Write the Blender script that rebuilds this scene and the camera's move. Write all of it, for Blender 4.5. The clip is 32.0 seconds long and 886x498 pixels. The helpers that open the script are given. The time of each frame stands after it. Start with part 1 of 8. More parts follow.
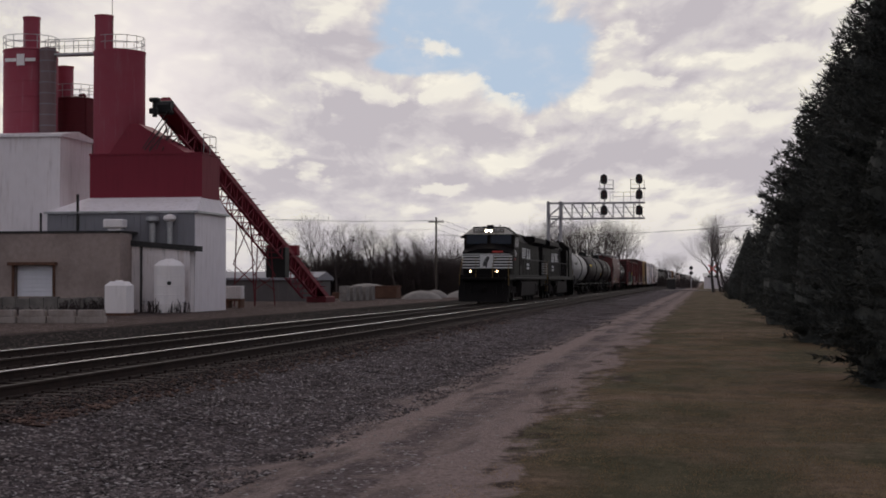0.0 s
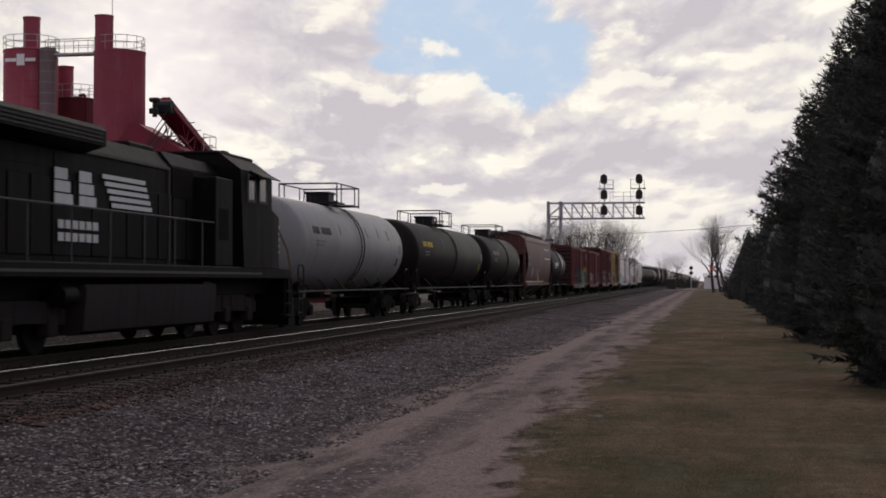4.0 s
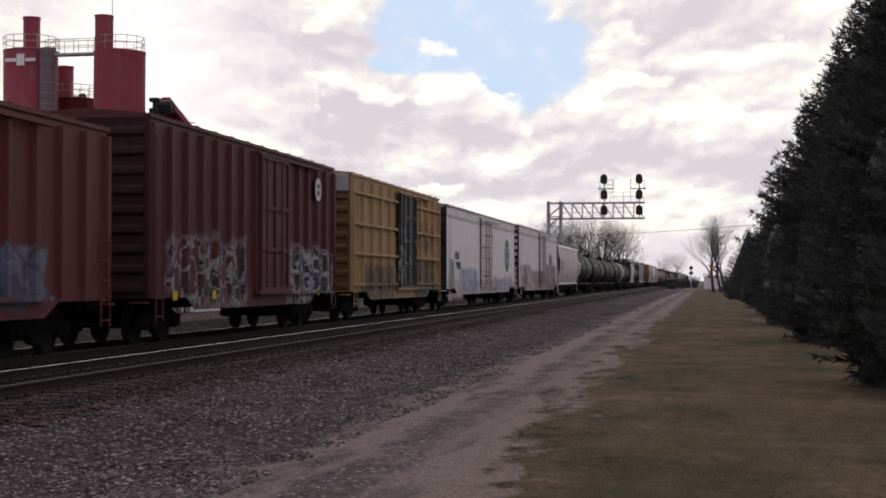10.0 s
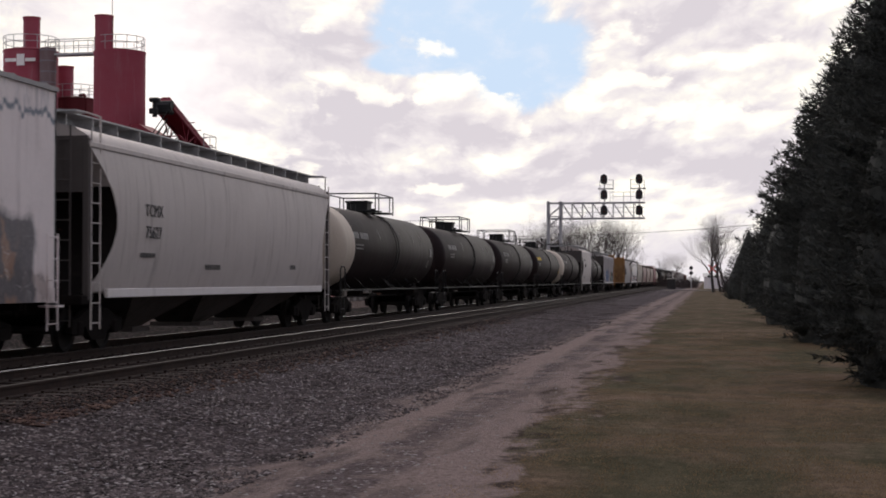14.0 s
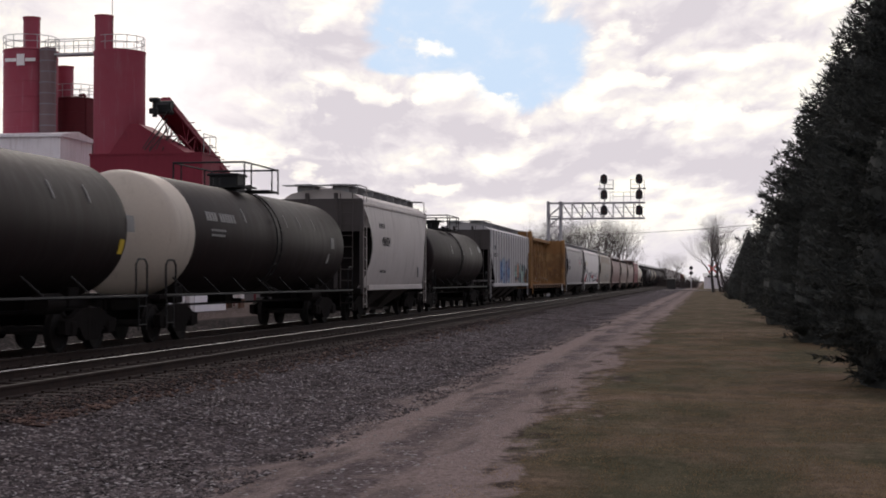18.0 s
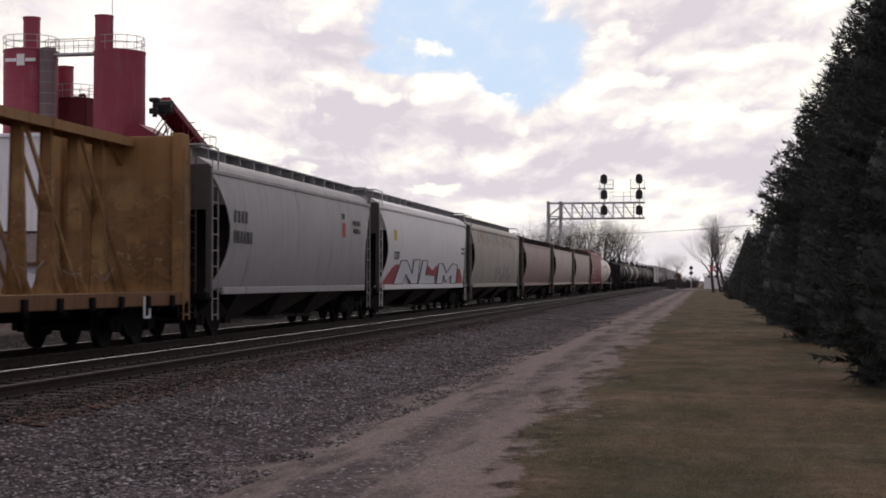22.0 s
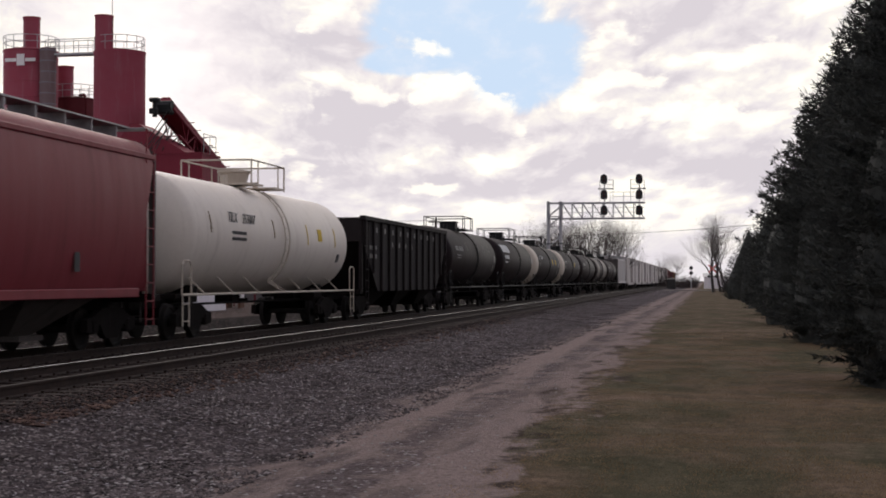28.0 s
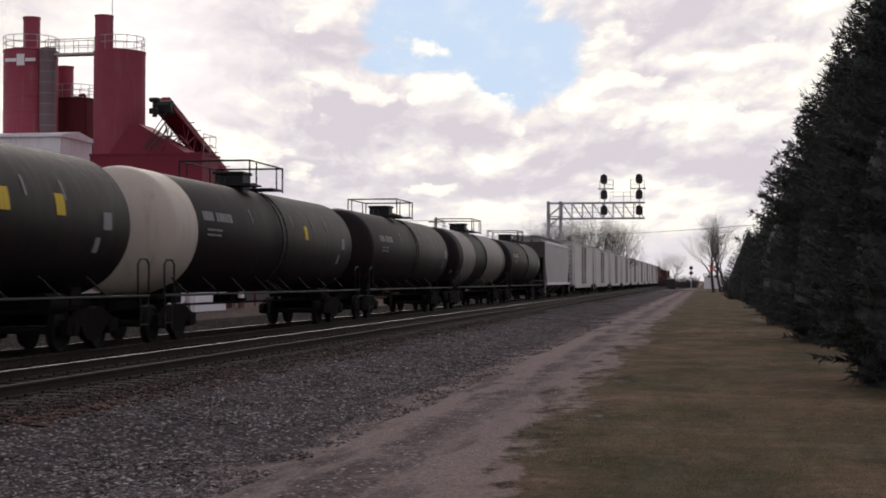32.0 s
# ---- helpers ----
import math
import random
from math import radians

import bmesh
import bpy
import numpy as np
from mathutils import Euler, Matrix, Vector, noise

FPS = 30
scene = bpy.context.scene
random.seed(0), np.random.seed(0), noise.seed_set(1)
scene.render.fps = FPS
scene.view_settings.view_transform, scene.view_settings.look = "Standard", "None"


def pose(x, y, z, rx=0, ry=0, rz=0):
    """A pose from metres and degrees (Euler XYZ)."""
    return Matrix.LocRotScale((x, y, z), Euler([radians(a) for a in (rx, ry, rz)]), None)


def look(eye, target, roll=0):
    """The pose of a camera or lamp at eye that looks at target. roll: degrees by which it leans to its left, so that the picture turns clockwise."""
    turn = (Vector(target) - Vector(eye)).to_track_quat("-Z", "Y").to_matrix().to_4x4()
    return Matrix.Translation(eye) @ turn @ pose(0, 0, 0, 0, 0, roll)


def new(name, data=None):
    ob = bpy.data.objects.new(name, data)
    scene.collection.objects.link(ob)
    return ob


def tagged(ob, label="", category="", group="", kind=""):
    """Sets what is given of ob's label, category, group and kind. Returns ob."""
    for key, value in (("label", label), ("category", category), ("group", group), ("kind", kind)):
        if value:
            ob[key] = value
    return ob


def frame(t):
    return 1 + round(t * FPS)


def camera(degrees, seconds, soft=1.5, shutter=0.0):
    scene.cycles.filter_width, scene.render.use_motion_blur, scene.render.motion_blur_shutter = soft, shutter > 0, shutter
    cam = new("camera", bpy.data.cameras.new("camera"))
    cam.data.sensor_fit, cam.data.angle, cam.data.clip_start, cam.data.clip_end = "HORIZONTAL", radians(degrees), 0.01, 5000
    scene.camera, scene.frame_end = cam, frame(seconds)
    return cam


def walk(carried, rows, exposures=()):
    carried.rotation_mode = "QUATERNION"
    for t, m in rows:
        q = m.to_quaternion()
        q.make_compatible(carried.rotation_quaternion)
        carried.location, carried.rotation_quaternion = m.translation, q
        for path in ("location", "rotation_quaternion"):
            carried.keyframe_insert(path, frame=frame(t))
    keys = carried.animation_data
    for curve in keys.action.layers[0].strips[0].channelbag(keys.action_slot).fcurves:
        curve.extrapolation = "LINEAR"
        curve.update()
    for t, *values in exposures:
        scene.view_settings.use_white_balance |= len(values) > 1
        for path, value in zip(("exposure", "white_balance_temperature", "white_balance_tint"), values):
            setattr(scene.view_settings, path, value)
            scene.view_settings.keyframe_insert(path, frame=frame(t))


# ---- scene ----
cam = camera(33.2, 32.0, soft=1.8, shutter=0.12)
TURN = 10.05
STAND = pose(0, 0, 1.38, 90 + 1.21, 0, TURN)
walk(cam, [(0.0, STAND), (32.0, STAND)],
     exposures=[(0.0, -0.45, 6750, 15), (2.5, -0.36, 6750, 15), (6.0, -0.16, 6750, 15), (10.0, -0.03, 6750, 15), (24.0, 0.0, 6750, 15), (32.0, -0.05, 6750, 15)])

# ---- light ----
SUN_EL, SUN_AZ = 38.0, -14.0        # degrees; azimuth from the track's heading towards the right

world = bpy.data.worlds.new("world")
scene.world = world
world.use_nodes = True
wn, wl = world.node_tree.nodes, world.node_tree.links
wn.clear()
w_out, w_bg, w_sky = wn.new("ShaderNodeOutputWorld"), wn.new("ShaderNodeBackground"), wn.new("ShaderNodeTexSky")
w_sky.sky_type, w_sky.sun_disc = "NISHITA", False
w_sky.sun_elevation, w_sky.sun_rotation = radians(SUN_EL), radians(SUN_AZ)
w_sky.air_density, w_sky.dust_density = 1.0, 2.0
w_tc, w_noise, w_ramp, w_mix = wn.new("ShaderNodeTexCoord"), wn.new("ShaderNodeTexNoise"), wn.new("ShaderNodeValToRGB"), wn.new("ShaderNodeMix")
w_noise.inputs["Scale"].default_value, w_noise.inputs["Detail"].default_value = 3.0, 6.0
w_ramp.color_ramp.elements[0].position, w_ramp.color_ramp.elements[1].position = 0.38, 0.55
w_mix.data_type = "RGBA"
w_mix.inputs["B"].default_value = (4.6, 4.5, 4.7, 1)
wl.new(w_tc.outputs["Generated"], w_noise.inputs["Vector"])
wl.new(w_noise.outputs["Fac"], w_ramp.inputs["Fac"])
wl.new(w_ramp.outputs["Color"], w_mix.inputs["Factor"])
wl.new(w_sky.outputs["Color"], w_mix.inputs["A"])
wl.new(w_mix.outputs["Result"], w_bg.inputs["Color"])
w_bg.inputs["Strength"].default_value = 0.15
wl.new(w_bg.outputs["Background"], w_out.inputs["Surface"])

sun_data = bpy.data.lights.new("sun", "SUN")
sun_data.energy, sun_data.angle, sun_data.color = 0.7, radians(12), (1.0, 0.95, 0.88)
sun_ob = new("sun", sun_data)
_a, _e = radians(SUN_AZ), radians(SUN_EL)
sun_ob.matrix_world = look((0, 0, 60), Vector((0, 0, 60)) - Vector((math.sin(_a) * math.cos(_e), math.cos(_a) * math.cos(_e), math.sin(_e))))


# ---- mesh building ----
class Form:
    """Collects faces for one mesh."""

    def __init__(self):
        self.v, self.f = [], []

    def add(self, verts, faces):
        n = len(self.v)
        self.v.extend(verts)
        self.f.extend(tuple(i + n for i in q) for q in faces)
        return self

    def box(self, x0, x1, y0, y1, z0, z1, c=0.0):
        if c <= 0:
            v = [(x, y, z) for x in (x0, x1) for y in (y0, y1) for z in (z0, z1)]
            return self.add(v, [(0, 1, 3, 2), (4, 6, 7, 5), (0, 4, 5, 1), (2, 3, 7, 6), (0, 2, 6, 4), (1, 5, 7, 3)])
        v, ix = [], {}
        for i, (x, sx) in enumerate(((x0, 1), (x1, -1))):
            for j, (y, sy) in enumerate(((y0, 1), (y1, -1))):
                for k, (z, sz) in enumerate(((z0, 1), (z1, -1))):
                    ix[i, j, k] = len(v)
                    v += [(x, y + sy * c, z + sz * c), (x + sx * c, y, z + sz * c), (x + sx * c, y + sy * c, z)]
        f = []
        for i in (0, 1):
            q = [ix[i, 0, 0], ix[i, 0, 1], ix[i, 1, 1], ix[i, 1, 0]]
            f.append(tuple(q if i == 0 else q[::-1]))
            q = [ix[0, i, 0] + 1, ix[1, i, 0] + 1, ix[1, i, 1] + 1, ix[0, i, 1] + 1]
            f.append(tuple(q if i == 0 else q[::-1]))
            q = [ix[0, 0, i] + 2, ix[0, 1, i] + 2, ix[1, 1, i] + 2, ix[1, 0, i] + 2]
            f.append(tuple(q if i == 0 else q[::-1]))
        for j in (0, 1):
            for k in (0, 1):
                a, b = ix[0, j, k], ix[1, j, k]
                f.append((a + 1, a + 2, b + 2, b + 1) if j == k else (a + 2, a + 1, b + 1, b + 2))
                a, b = ix[j, 0, k], ix[j, 1, k]
                f.append((a, b, b + 2, a + 2) if j == k else (b, a, a + 2, b + 2))
                a, b = ix[j, k, 0], ix[j, k, 1]
                f.append((a + 1, b + 1, b, a) if j == k else (a, b, b + 1, a + 1))
        for (i, j, k), a in ix.items():
            f.append((a, a + 1, a + 2) if (i + j + k) % 2 == 0 else (a + 2, a + 1, a))
        return self.add(v, f)

    def tube(self, p, q, r0, r1=None, n=8, caps=True):
        p, q = Vector(p), Vector(q)
        r1 = r0 if r1 is None else r1
        d = (q - p).normalized()
        a = d.orthogonal().normalized()
        b = d.cross(a)
        v = []
        for c, r in ((p, r0), (q, r1)):
            v += [tuple(c + r * (math.cos(2 * math.pi * i / n) * a + math.sin(2 * math.pi * i / n) * b)) for i in range(n)]
        f = [(i, (i + 1) % n, n + (i + 1) % n, n + i) for i in range(n)]
        if caps:
            f += [tuple(range(n))[::-1], tuple(range(n, 2 * n))]
        return self.add(v, f)

    def path(self, pts, r, n=6):
        for p, q in zip(pts, pts[1:]):
            self.tube(p, q, r, n=n)
        return self

    def prism(self, poly, axis, a, b):
        """A polygon of (u, v) drawn along an axis: x takes (y, z), y takes (x, z), z takes (x, y)."""
        put = {"x": lambda u, w, t: (t, u, w), "y": lambda u, w, t: (u, t, w), "z": lambda u, w, t: (u, w, t)}[axis]
        n = len(poly)
        v = [put(u, w, a) for u, w in poly] + [put(u, w, b) for u, w in poly]
        f = [(i, (i + 1) % n, n + (i + 1) % n, n + i) for i in range(n)]
        f += [tuple(range(n))[::-1], tuple(range(n, 2 * n))]
        return self.add(v, f)

    def loft(self, rings, closed=True, caps=True):
        n, m = len(rings[0]), len(rings)
        v = [p for r in rings for p in r]
        last = n if closed else n - 1
        f = [(k * n + i, k * n + (i + 1) % n, (k + 1) * n + (i + 1) % n, (k + 1) * n + i) for k in range(m - 1) for i in range(last)]
        if caps and closed:
            f += [tuple(range(n))[::-1], tuple(range((m - 1) * n, m * n))]
        return self.add(v, f)

    def lathe_y(self, prof, cx, cz, n=32):
        """A round body along y from (y, radius) pairs."""
        return self.loft([[(cx + r * math.cos(2 * math.pi * i / n), y, cz + r * math.sin(2 * math.pi * i / n)) for i in range(n)] for y, r in prof])

    def lathe_z(self, prof, cx, cy, n=24):
        return self.loft([[(cx + r * math.cos(2 * math.pi * i / n), cy + r * math.sin(2 * math.pi * i / n), z) for i in range(n)] for z, r in prof])

    def mesh(self, name, mat, smooth=True):
        me = bpy.data.meshes.new(name)
        me.from_pydata(self.v, [], self.f)
        fix = bmesh.new()
        fix.from_mesh(me)
        if len(fix.faces) < 20000:
            bmesh.ops.recalc_face_normals(fix, faces=fix.faces)
        fix.to_mesh(me)
        fix.free()
        if mat:
            me.materials.append(mat)
        if smooth:
            me.polygons.foreach_set("use_smooth", [True] * len(me.polygons))
            me.set_sharp_from_angle(angle=radians(32))
        return me


def part(name, form, material, parent, label="", smooth=True):
    ob = new(name, form.mesh(name, material, smooth))
    ob.parent = parent
    if label:
        ob["label"] = label
    return ob


def thing(name, label, category, m=None, group="", kind=""):
    ob = new(name)
    ob.empty_display_size = 0.3
    if m is not None:
        ob.matrix_basis = m
    return tagged(ob, label, category, group, kind)


def solo(name, form, material, label, category, kind="", group="", smooth=True, m=None):
    ob = new(name, form.mesh(name, material, smooth))
    if m is not None:
        ob.matrix_basis = m
    return tagged(ob, label, category, group, kind)


# ---- materials ----
def link(nt, a, b):
    nt.links.new(a, b)


def base_mat(name, rough=0.6, metal=0.0):
    mat = bpy.data.materials.new(name)
    mat.use_nodes = True
    nt = mat.node_tree
    bsdf = nt.nodes["Principled BSDF"]
    bsdf.inputs["Roughness"].default_value = rough
    bsdf.inputs["Metallic"].default_value = metal
    bsdf.inputs["Specular IOR Level"].default_value = 0.28
    return mat, nt, bsdf


def mix(nt, fac, a, b, mode="MIX"):
    m = nt.nodes.new("ShaderNodeMix")
    m.data_type, m.blend_type = "RGBA", mode
    for sock, val in (("Factor", fac), ("A", a), ("B", b)):
        if isinstance(val, (int, float)):
            m.inputs[sock].default_value = val if sock == "Factor" else (val, val, val, 1)
        elif isinstance(val, tuple):
            m.inputs[sock].default_value = (*val[:3], 1)
        else:
            nt.links.new(val, m.inputs[sock])
    return m.outputs["Result"]


def mth(nt, op, a, b=0.0, clamp=False):
    m = nt.nodes.new("ShaderNodeMath")
    m.operation, m.use_clamp = op, clamp
    for i, val in enumerate((a, b)):
        if isinstance(val, (int, float)):
            m.inputs[i].default_value = val
        else:
            nt.links.new(val, m.inputs[i])
    return m.outputs[0]


def smooth_step(nt, x, lo, hi):
    r = nt.nodes.new("ShaderNodeMapRange")
    r.interpolation_type = "SMOOTHSTEP"
    nt.links.new(x, r.inputs["Value"])
    r.inputs["From Min"].default_value, r.inputs["From Max"].default_value = lo, hi
    return r.outputs["Result"]


def coords(nt, scale=(1, 1, 1), kind="Object"):
    tc = nt.nodes.new("ShaderNodeTexCoord")
    mp = nt.nodes.new("ShaderNodeMapping")
    mp.inputs["Scale"].default_value = scale
    nt.links.new(tc.outputs[kind], mp.inputs["Vector"])
    return mp.outputs["Vector"]


def noise_of(nt, vec, scale, detail=5.0, rough=0.55):
    n = nt.nodes.new("ShaderNodeTexNoise")
    n.inputs["Scale"].default_value, n.inputs["Detail"].default_value, n.inputs["Roughness"].default_value = scale, detail, rough
    nt.links.new(vec, n.inputs["Vector"])
    return n.outputs["Fac"]


def bump(nt, bsdf, height, strength=0.3, dist=0.02):
    b = nt.nodes.new("ShaderNodeBump")
    b.inputs["Strength"].default_value, b.inputs["Distance"].default_value = strength, dist
    nt.links.new(height, b.inputs["Height"])
    nt.links.new(b.outputs["Normal"], bsdf.inputs["Normal"])


def inside(nt, sep, y0, y1, z0, z1, wob=None, soft=0.04):
    """1 within a stretch of y and z, with an uneven edge."""
    y, z = sep.outputs["Y"], sep.outputs["Z"]
    if wob is not None:
        z = mth(nt, "ADD", z, wob)
        y = mth(nt, "ADD", y, wob)
    a = mth(nt, "MULTIPLY", smooth_step(nt, y, y0 - soft, y0 + soft), smooth_step(nt, mth(nt, "MULTIPLY", y, -1.0), -y1 - soft, -y1 + soft))
    b = mth(nt, "MULTIPLY", smooth_step(nt, z, z0 - soft, z0 + soft), smooth_step(nt, mth(nt, "MULTIPLY", z, -1.0), -z1 - soft, -z1 + soft))
    return mth(nt, "MULTIPLY", a, b)


def paint(name, col, dirt=(0.05, 0.045, 0.04), amount=0.45, rough=0.5, rust=0.15, tags=(), relief=0.25, drips=(), spec=0.28, runs=0.0):
    """Weathered paint: blotches, run-down streaks, rust and, in tags, spray-painted lettering shapes
    as (y0, y1, z0, z1, palette, letter width, edge colour)."""
    mat, nt, bsdf = base_mat(name, rough)
    bsdf.inputs["Specular IOR Level"].default_value = spec
    vec = coords(nt)
    big = noise_of(nt, vec, 0.7, 6, 0.6)
    fine = noise_of(nt, vec, 14.0, 6, 0.7)
    streak = noise_of(nt, coords(nt, (1.6, 2.2, 0.16)), 1.8, 6, 0.65)
    c = mix(nt, mth(nt, "MULTIPLY", smooth_step(nt, big, 0.35, 0.75), amount), col, tuple(0.75 * a + 0.25 * b for a, b in zip(col, dirt)))
    c = mix(nt, mth(nt, "MULTIPLY", smooth_step(nt, streak, 0.50, 0.78), amount), c, dirt)
    c = mix(nt, mth(nt, "MULTIPLY", smooth_step(nt, fine, 0.3, 0.8), 0.25), c, tuple(1.25 * a for a in col))
    if tags:
        sep = nt.nodes.new("ShaderNodeSeparateXYZ")
        nt.links.new(coords(nt), sep.inputs[0])
        wob = mth(nt, "MULTIPLY", mth(nt, "SUBTRACT", noise_of(nt, vec, 1.5, 4), 0.5), 0.9)
        for k, (y0, y1, z0, z1, pal, wid, edge) in enumerate(tags):
            m = inside(nt, sep, y0, y1, z0, z1, wob, 0.05)
            dv = nt.nodes.new("ShaderNodeVectorMath")
            dv.operation = "ADD"
            ns = nt.nodes.new("ShaderNodeTexNoise")
            ns.inputs["Scale"].default_value = 1.7
            nt.links.new(coords(nt), ns.inputs["Vector"])
            mp = nt.nodes.new("ShaderNodeMapping")
            mp.inputs["Scale"].default_value, mp.inputs["Location"].default_value = (0.01, 1 / wid, 0.55 / wid), (0, 7.3 * k, 2.1 * k)
            nt.links.new(coords(nt), dv.inputs[0])
            nt.links.new(ns.outputs["Color"], dv.inputs[1])
            nt.links.new(dv.outputs[0], mp.inputs["Vector"])
            vo, ve = nt.nodes.new("ShaderNodeTexVoronoi"), nt.nodes.new("ShaderNodeTexVoronoi")
            ve.feature = "DISTANCE_TO_EDGE"
            for q in (vo, ve):
                q.inputs["Scale"].default_value = 1.0
                nt.links.new(mp.outputs[0], q.inputs["Vector"])
            ramp = nt.nodes.new("ShaderNodeValToRGB")
            ramp.color_ramp.interpolation = "CONSTANT"
            els = ramp.color_ramp.elements
            while len(els) < len(pal):
                els.new(0.5)
            for i, p in enumerate(pal):
                els[i].position, els[i].color = i / len(pal), (*p, 1)
            sp = nt.nodes.new("ShaderNodeSeparateColor")
            nt.links.new(vo.outputs["Color"], sp.inputs[0])
            nt.links.new(sp.outputs[0], ramp.inputs["Fac"])
            fade = nt.nodes.new("ShaderNodeMapRange")
            nt.links.new(vo.outputs["Distance"], fade.inputs["Value"])
            fade.inputs["From Min"].default_value, fade.inputs["From Max"].default_value = 0.1, 0.8
            fade.inputs["To Min"].default_value, fade.inputs["To Max"].default_value = 1.25, 0.55
            ink = mix(nt, 1.0, ramp.outputs["Color"], fade.outputs["Result"], "MULTIPLY")
            # bent inner strokes and pale highlights
            curl = noise_of(nt, mp.outputs[0], 2.3, 2, 0.4)
            line = mth(nt, "ABSOLUTE", mth(nt, "SUBTRACT", curl, 0.50))
            ink = mix(nt, mth(nt, "SUBTRACT", 1.0, smooth_step(nt, line, 0.004, 0.012)), ink, tuple(0.5 * q + 0.02 for q in edge))
            shine = mth(nt, "ABSOLUTE", mth(nt, "SUBTRACT", curl, 0.57))
            ink = mix(nt, mth(nt, "MULTIPLY", mth(nt, "SUBTRACT", 1.0, smooth_step(nt, shine, 0.004, 0.012)), 0.35), ink, tuple(min(0.7, 0.15 + 1.6 * max(p[q] for p in pal)) for q in range(3)))
            ink = mix(nt, smooth_step(nt, ve.outputs["Distance"], 0.03, 0.08), edge, ink)
            ink = mix(nt, mth(nt, "MULTIPLY", fine, 0.30), ink, c)
            ink = mix(nt, mth(nt, "MULTIPLY", smooth_step(nt, streak, 0.52, 0.75), 0.4), ink, dirt)
            halo = inside(nt, sep, y0 - 0.10, y1 + 0.10, z0 - 0.10, z1 + 0.10, wob, 0.08)
            c = mix(nt, mth(nt, "MULTIPLY", halo, 0.4), c, edge)
            c = mix(nt, m, c, ink)
    for y0, y1, zc, amp, ink in drips:
        sep2 = nt.nodes.new("ShaderNodeSeparateXYZ")
        nt.links.new(coords(nt), sep2.inputs[0])
        wave = mth(nt, "MULTIPLY", mth(nt, "SUBTRACT", noise_of(nt, coords(nt, (0, 1, 0)), 3.4, 3, 0.6), 0.5), amp)
        off = mth(nt, "SUBTRACT", sep2.outputs["Z"], mth(nt, "ADD", wave, zc))
        edge_line = mth(nt, "SUBTRACT", 1.0, smooth_step(nt, mth(nt, "ABSOLUTE", off), 0.02, 0.08))
        above = mth(nt, "MULTIPLY", smooth_step(nt, off, 0.0, 0.05), smooth_step(nt, noise_of(nt, coords(nt, (0, 6, 0.8)), 1.5, 3), 0.5, 0.6))
        c = mix(nt, mth(nt, "MULTIPLY", above, 0.35), c, ink)
        c = mix(nt, mth(nt, "MULTIPLY", edge_line, smooth_step(nt, sep2.outputs["Y"], y0, y0 + 0.1)), c, ink)
    if runs > 0:
        run = noise_of(nt, coords(nt, (1.0, 3.2, 0.10)), 2.0, 5, 0.7)
        c = mix(nt, mth(nt, "MULTIPLY", smooth_step(nt, run, 0.53, 0.66), runs), c, (0.24, 0.105, 0.038))
    if rust > 0:
        spots = noise_of(nt, coords(nt, (1, 1, 0.6)), 5.0, 8, 0.75)
        c = mix(nt, mth(nt, "MULTIPLY", smooth_step(nt, spots, 0.62, 0.72), min(1.0, rust * 3)), c, (0.13, 0.055, 0.03))
    nt.links.new(c, bsdf.inputs["Base Color"])
    rr = nt.nodes.new("ShaderNodeMapRange")
    nt.links.new(streak, rr.inputs["Value"])
    rr.inputs["To Min"].default_value, rr.inputs["To Max"].default_value = rough - 0.08, min(1.0, rough + 0.25)
    nt.links.new(rr.outputs["Result"], bsdf.inputs["Roughness"])
    h = mth(nt, "ADD", mth(nt, "MULTIPLY", fine, 0.3), big)
    bump(nt, bsdf, h, relief, 0.03)
    return mat


def rough_mat(name, a, b, scale, rough=0.9, strength=0.5, dist=0.02, detail=8, stretch=(1, 1, 1), metal=0.0):
    """Two colours mixed by grain, with relief."""
    mat, nt, bsdf = base_mat(name, rough, metal)
    vec = coords(nt, stretch)
    n1, n2 = noise_of(nt, vec, scale, detail, 0.65), noise_of(nt, vec, scale * 0.13, 4)
    c = mix(nt, smooth_step(nt, n1, 0.3, 0.7), a, b)
    c = mix(nt, mth(nt, "MULTIPLY", smooth_step(nt, n2, 0.4, 0.7), 0.5), c, tuple(0.6 * q for q in a))
    nt.links.new(c, bsdf.inputs["Base Color"])
    bump(nt, bsdf, n1, strength, dist)
    return mat


def glow(name, col, power):
    mat, nt, bsdf = base_mat(name, 0.3)
    bsdf.inputs["Base Color"].default_value = (*col, 1)
    bsdf.inputs["Emission Color"].default_value = (*col, 1)
    bsdf.inputs["Emission Strength"].default_value = power
    return mat


def glassy(name, col=(0.02, 0.025, 0.03), rough=0.05):
    mat, nt, bsdf = base_mat(name, rough)
    bsdf.inputs["Base Color"].default_value = (*col, 1)
    bsdf.inputs["Specular IOR Level"].default_value = 0.25
    return mat


BLACK = paint("black_paint", (0.008, 0.008, 0.009), (0.022, 0.019, 0.017), 0.5, 0.5, 0.06)
TANKBLACK = paint("tank_black", (0.0130, 0.0082, 0.0090), (0.036, 0.0225, 0.0222), 0.85, 0.45, 0.03, relief=0.03, spec=0.09)
LOCODUST = paint("loco_dust", (0.024, 0.020, 0.020), (0.012, 0.0092, 0.0085), 0.7, 0.8, 0.05, relief=0.1, spec=0.1)
LOCOBLACK = paint("loco_black", (0.0048, 0.0038, 0.0040), (0.0165, 0.0125, 0.0115), 0.6, 0.55, 0.03, relief=0.1, spec=0.09)
# Grimy running gear; also the dark of shaded hopper ends and hood openings.
UNDER = paint("underframe_grime_and_shade", (0.0085, 0.0066, 0.0063), (0.022, 0.0168, 0.015), 0.8, 0.95, 0.1, spec=0.08)
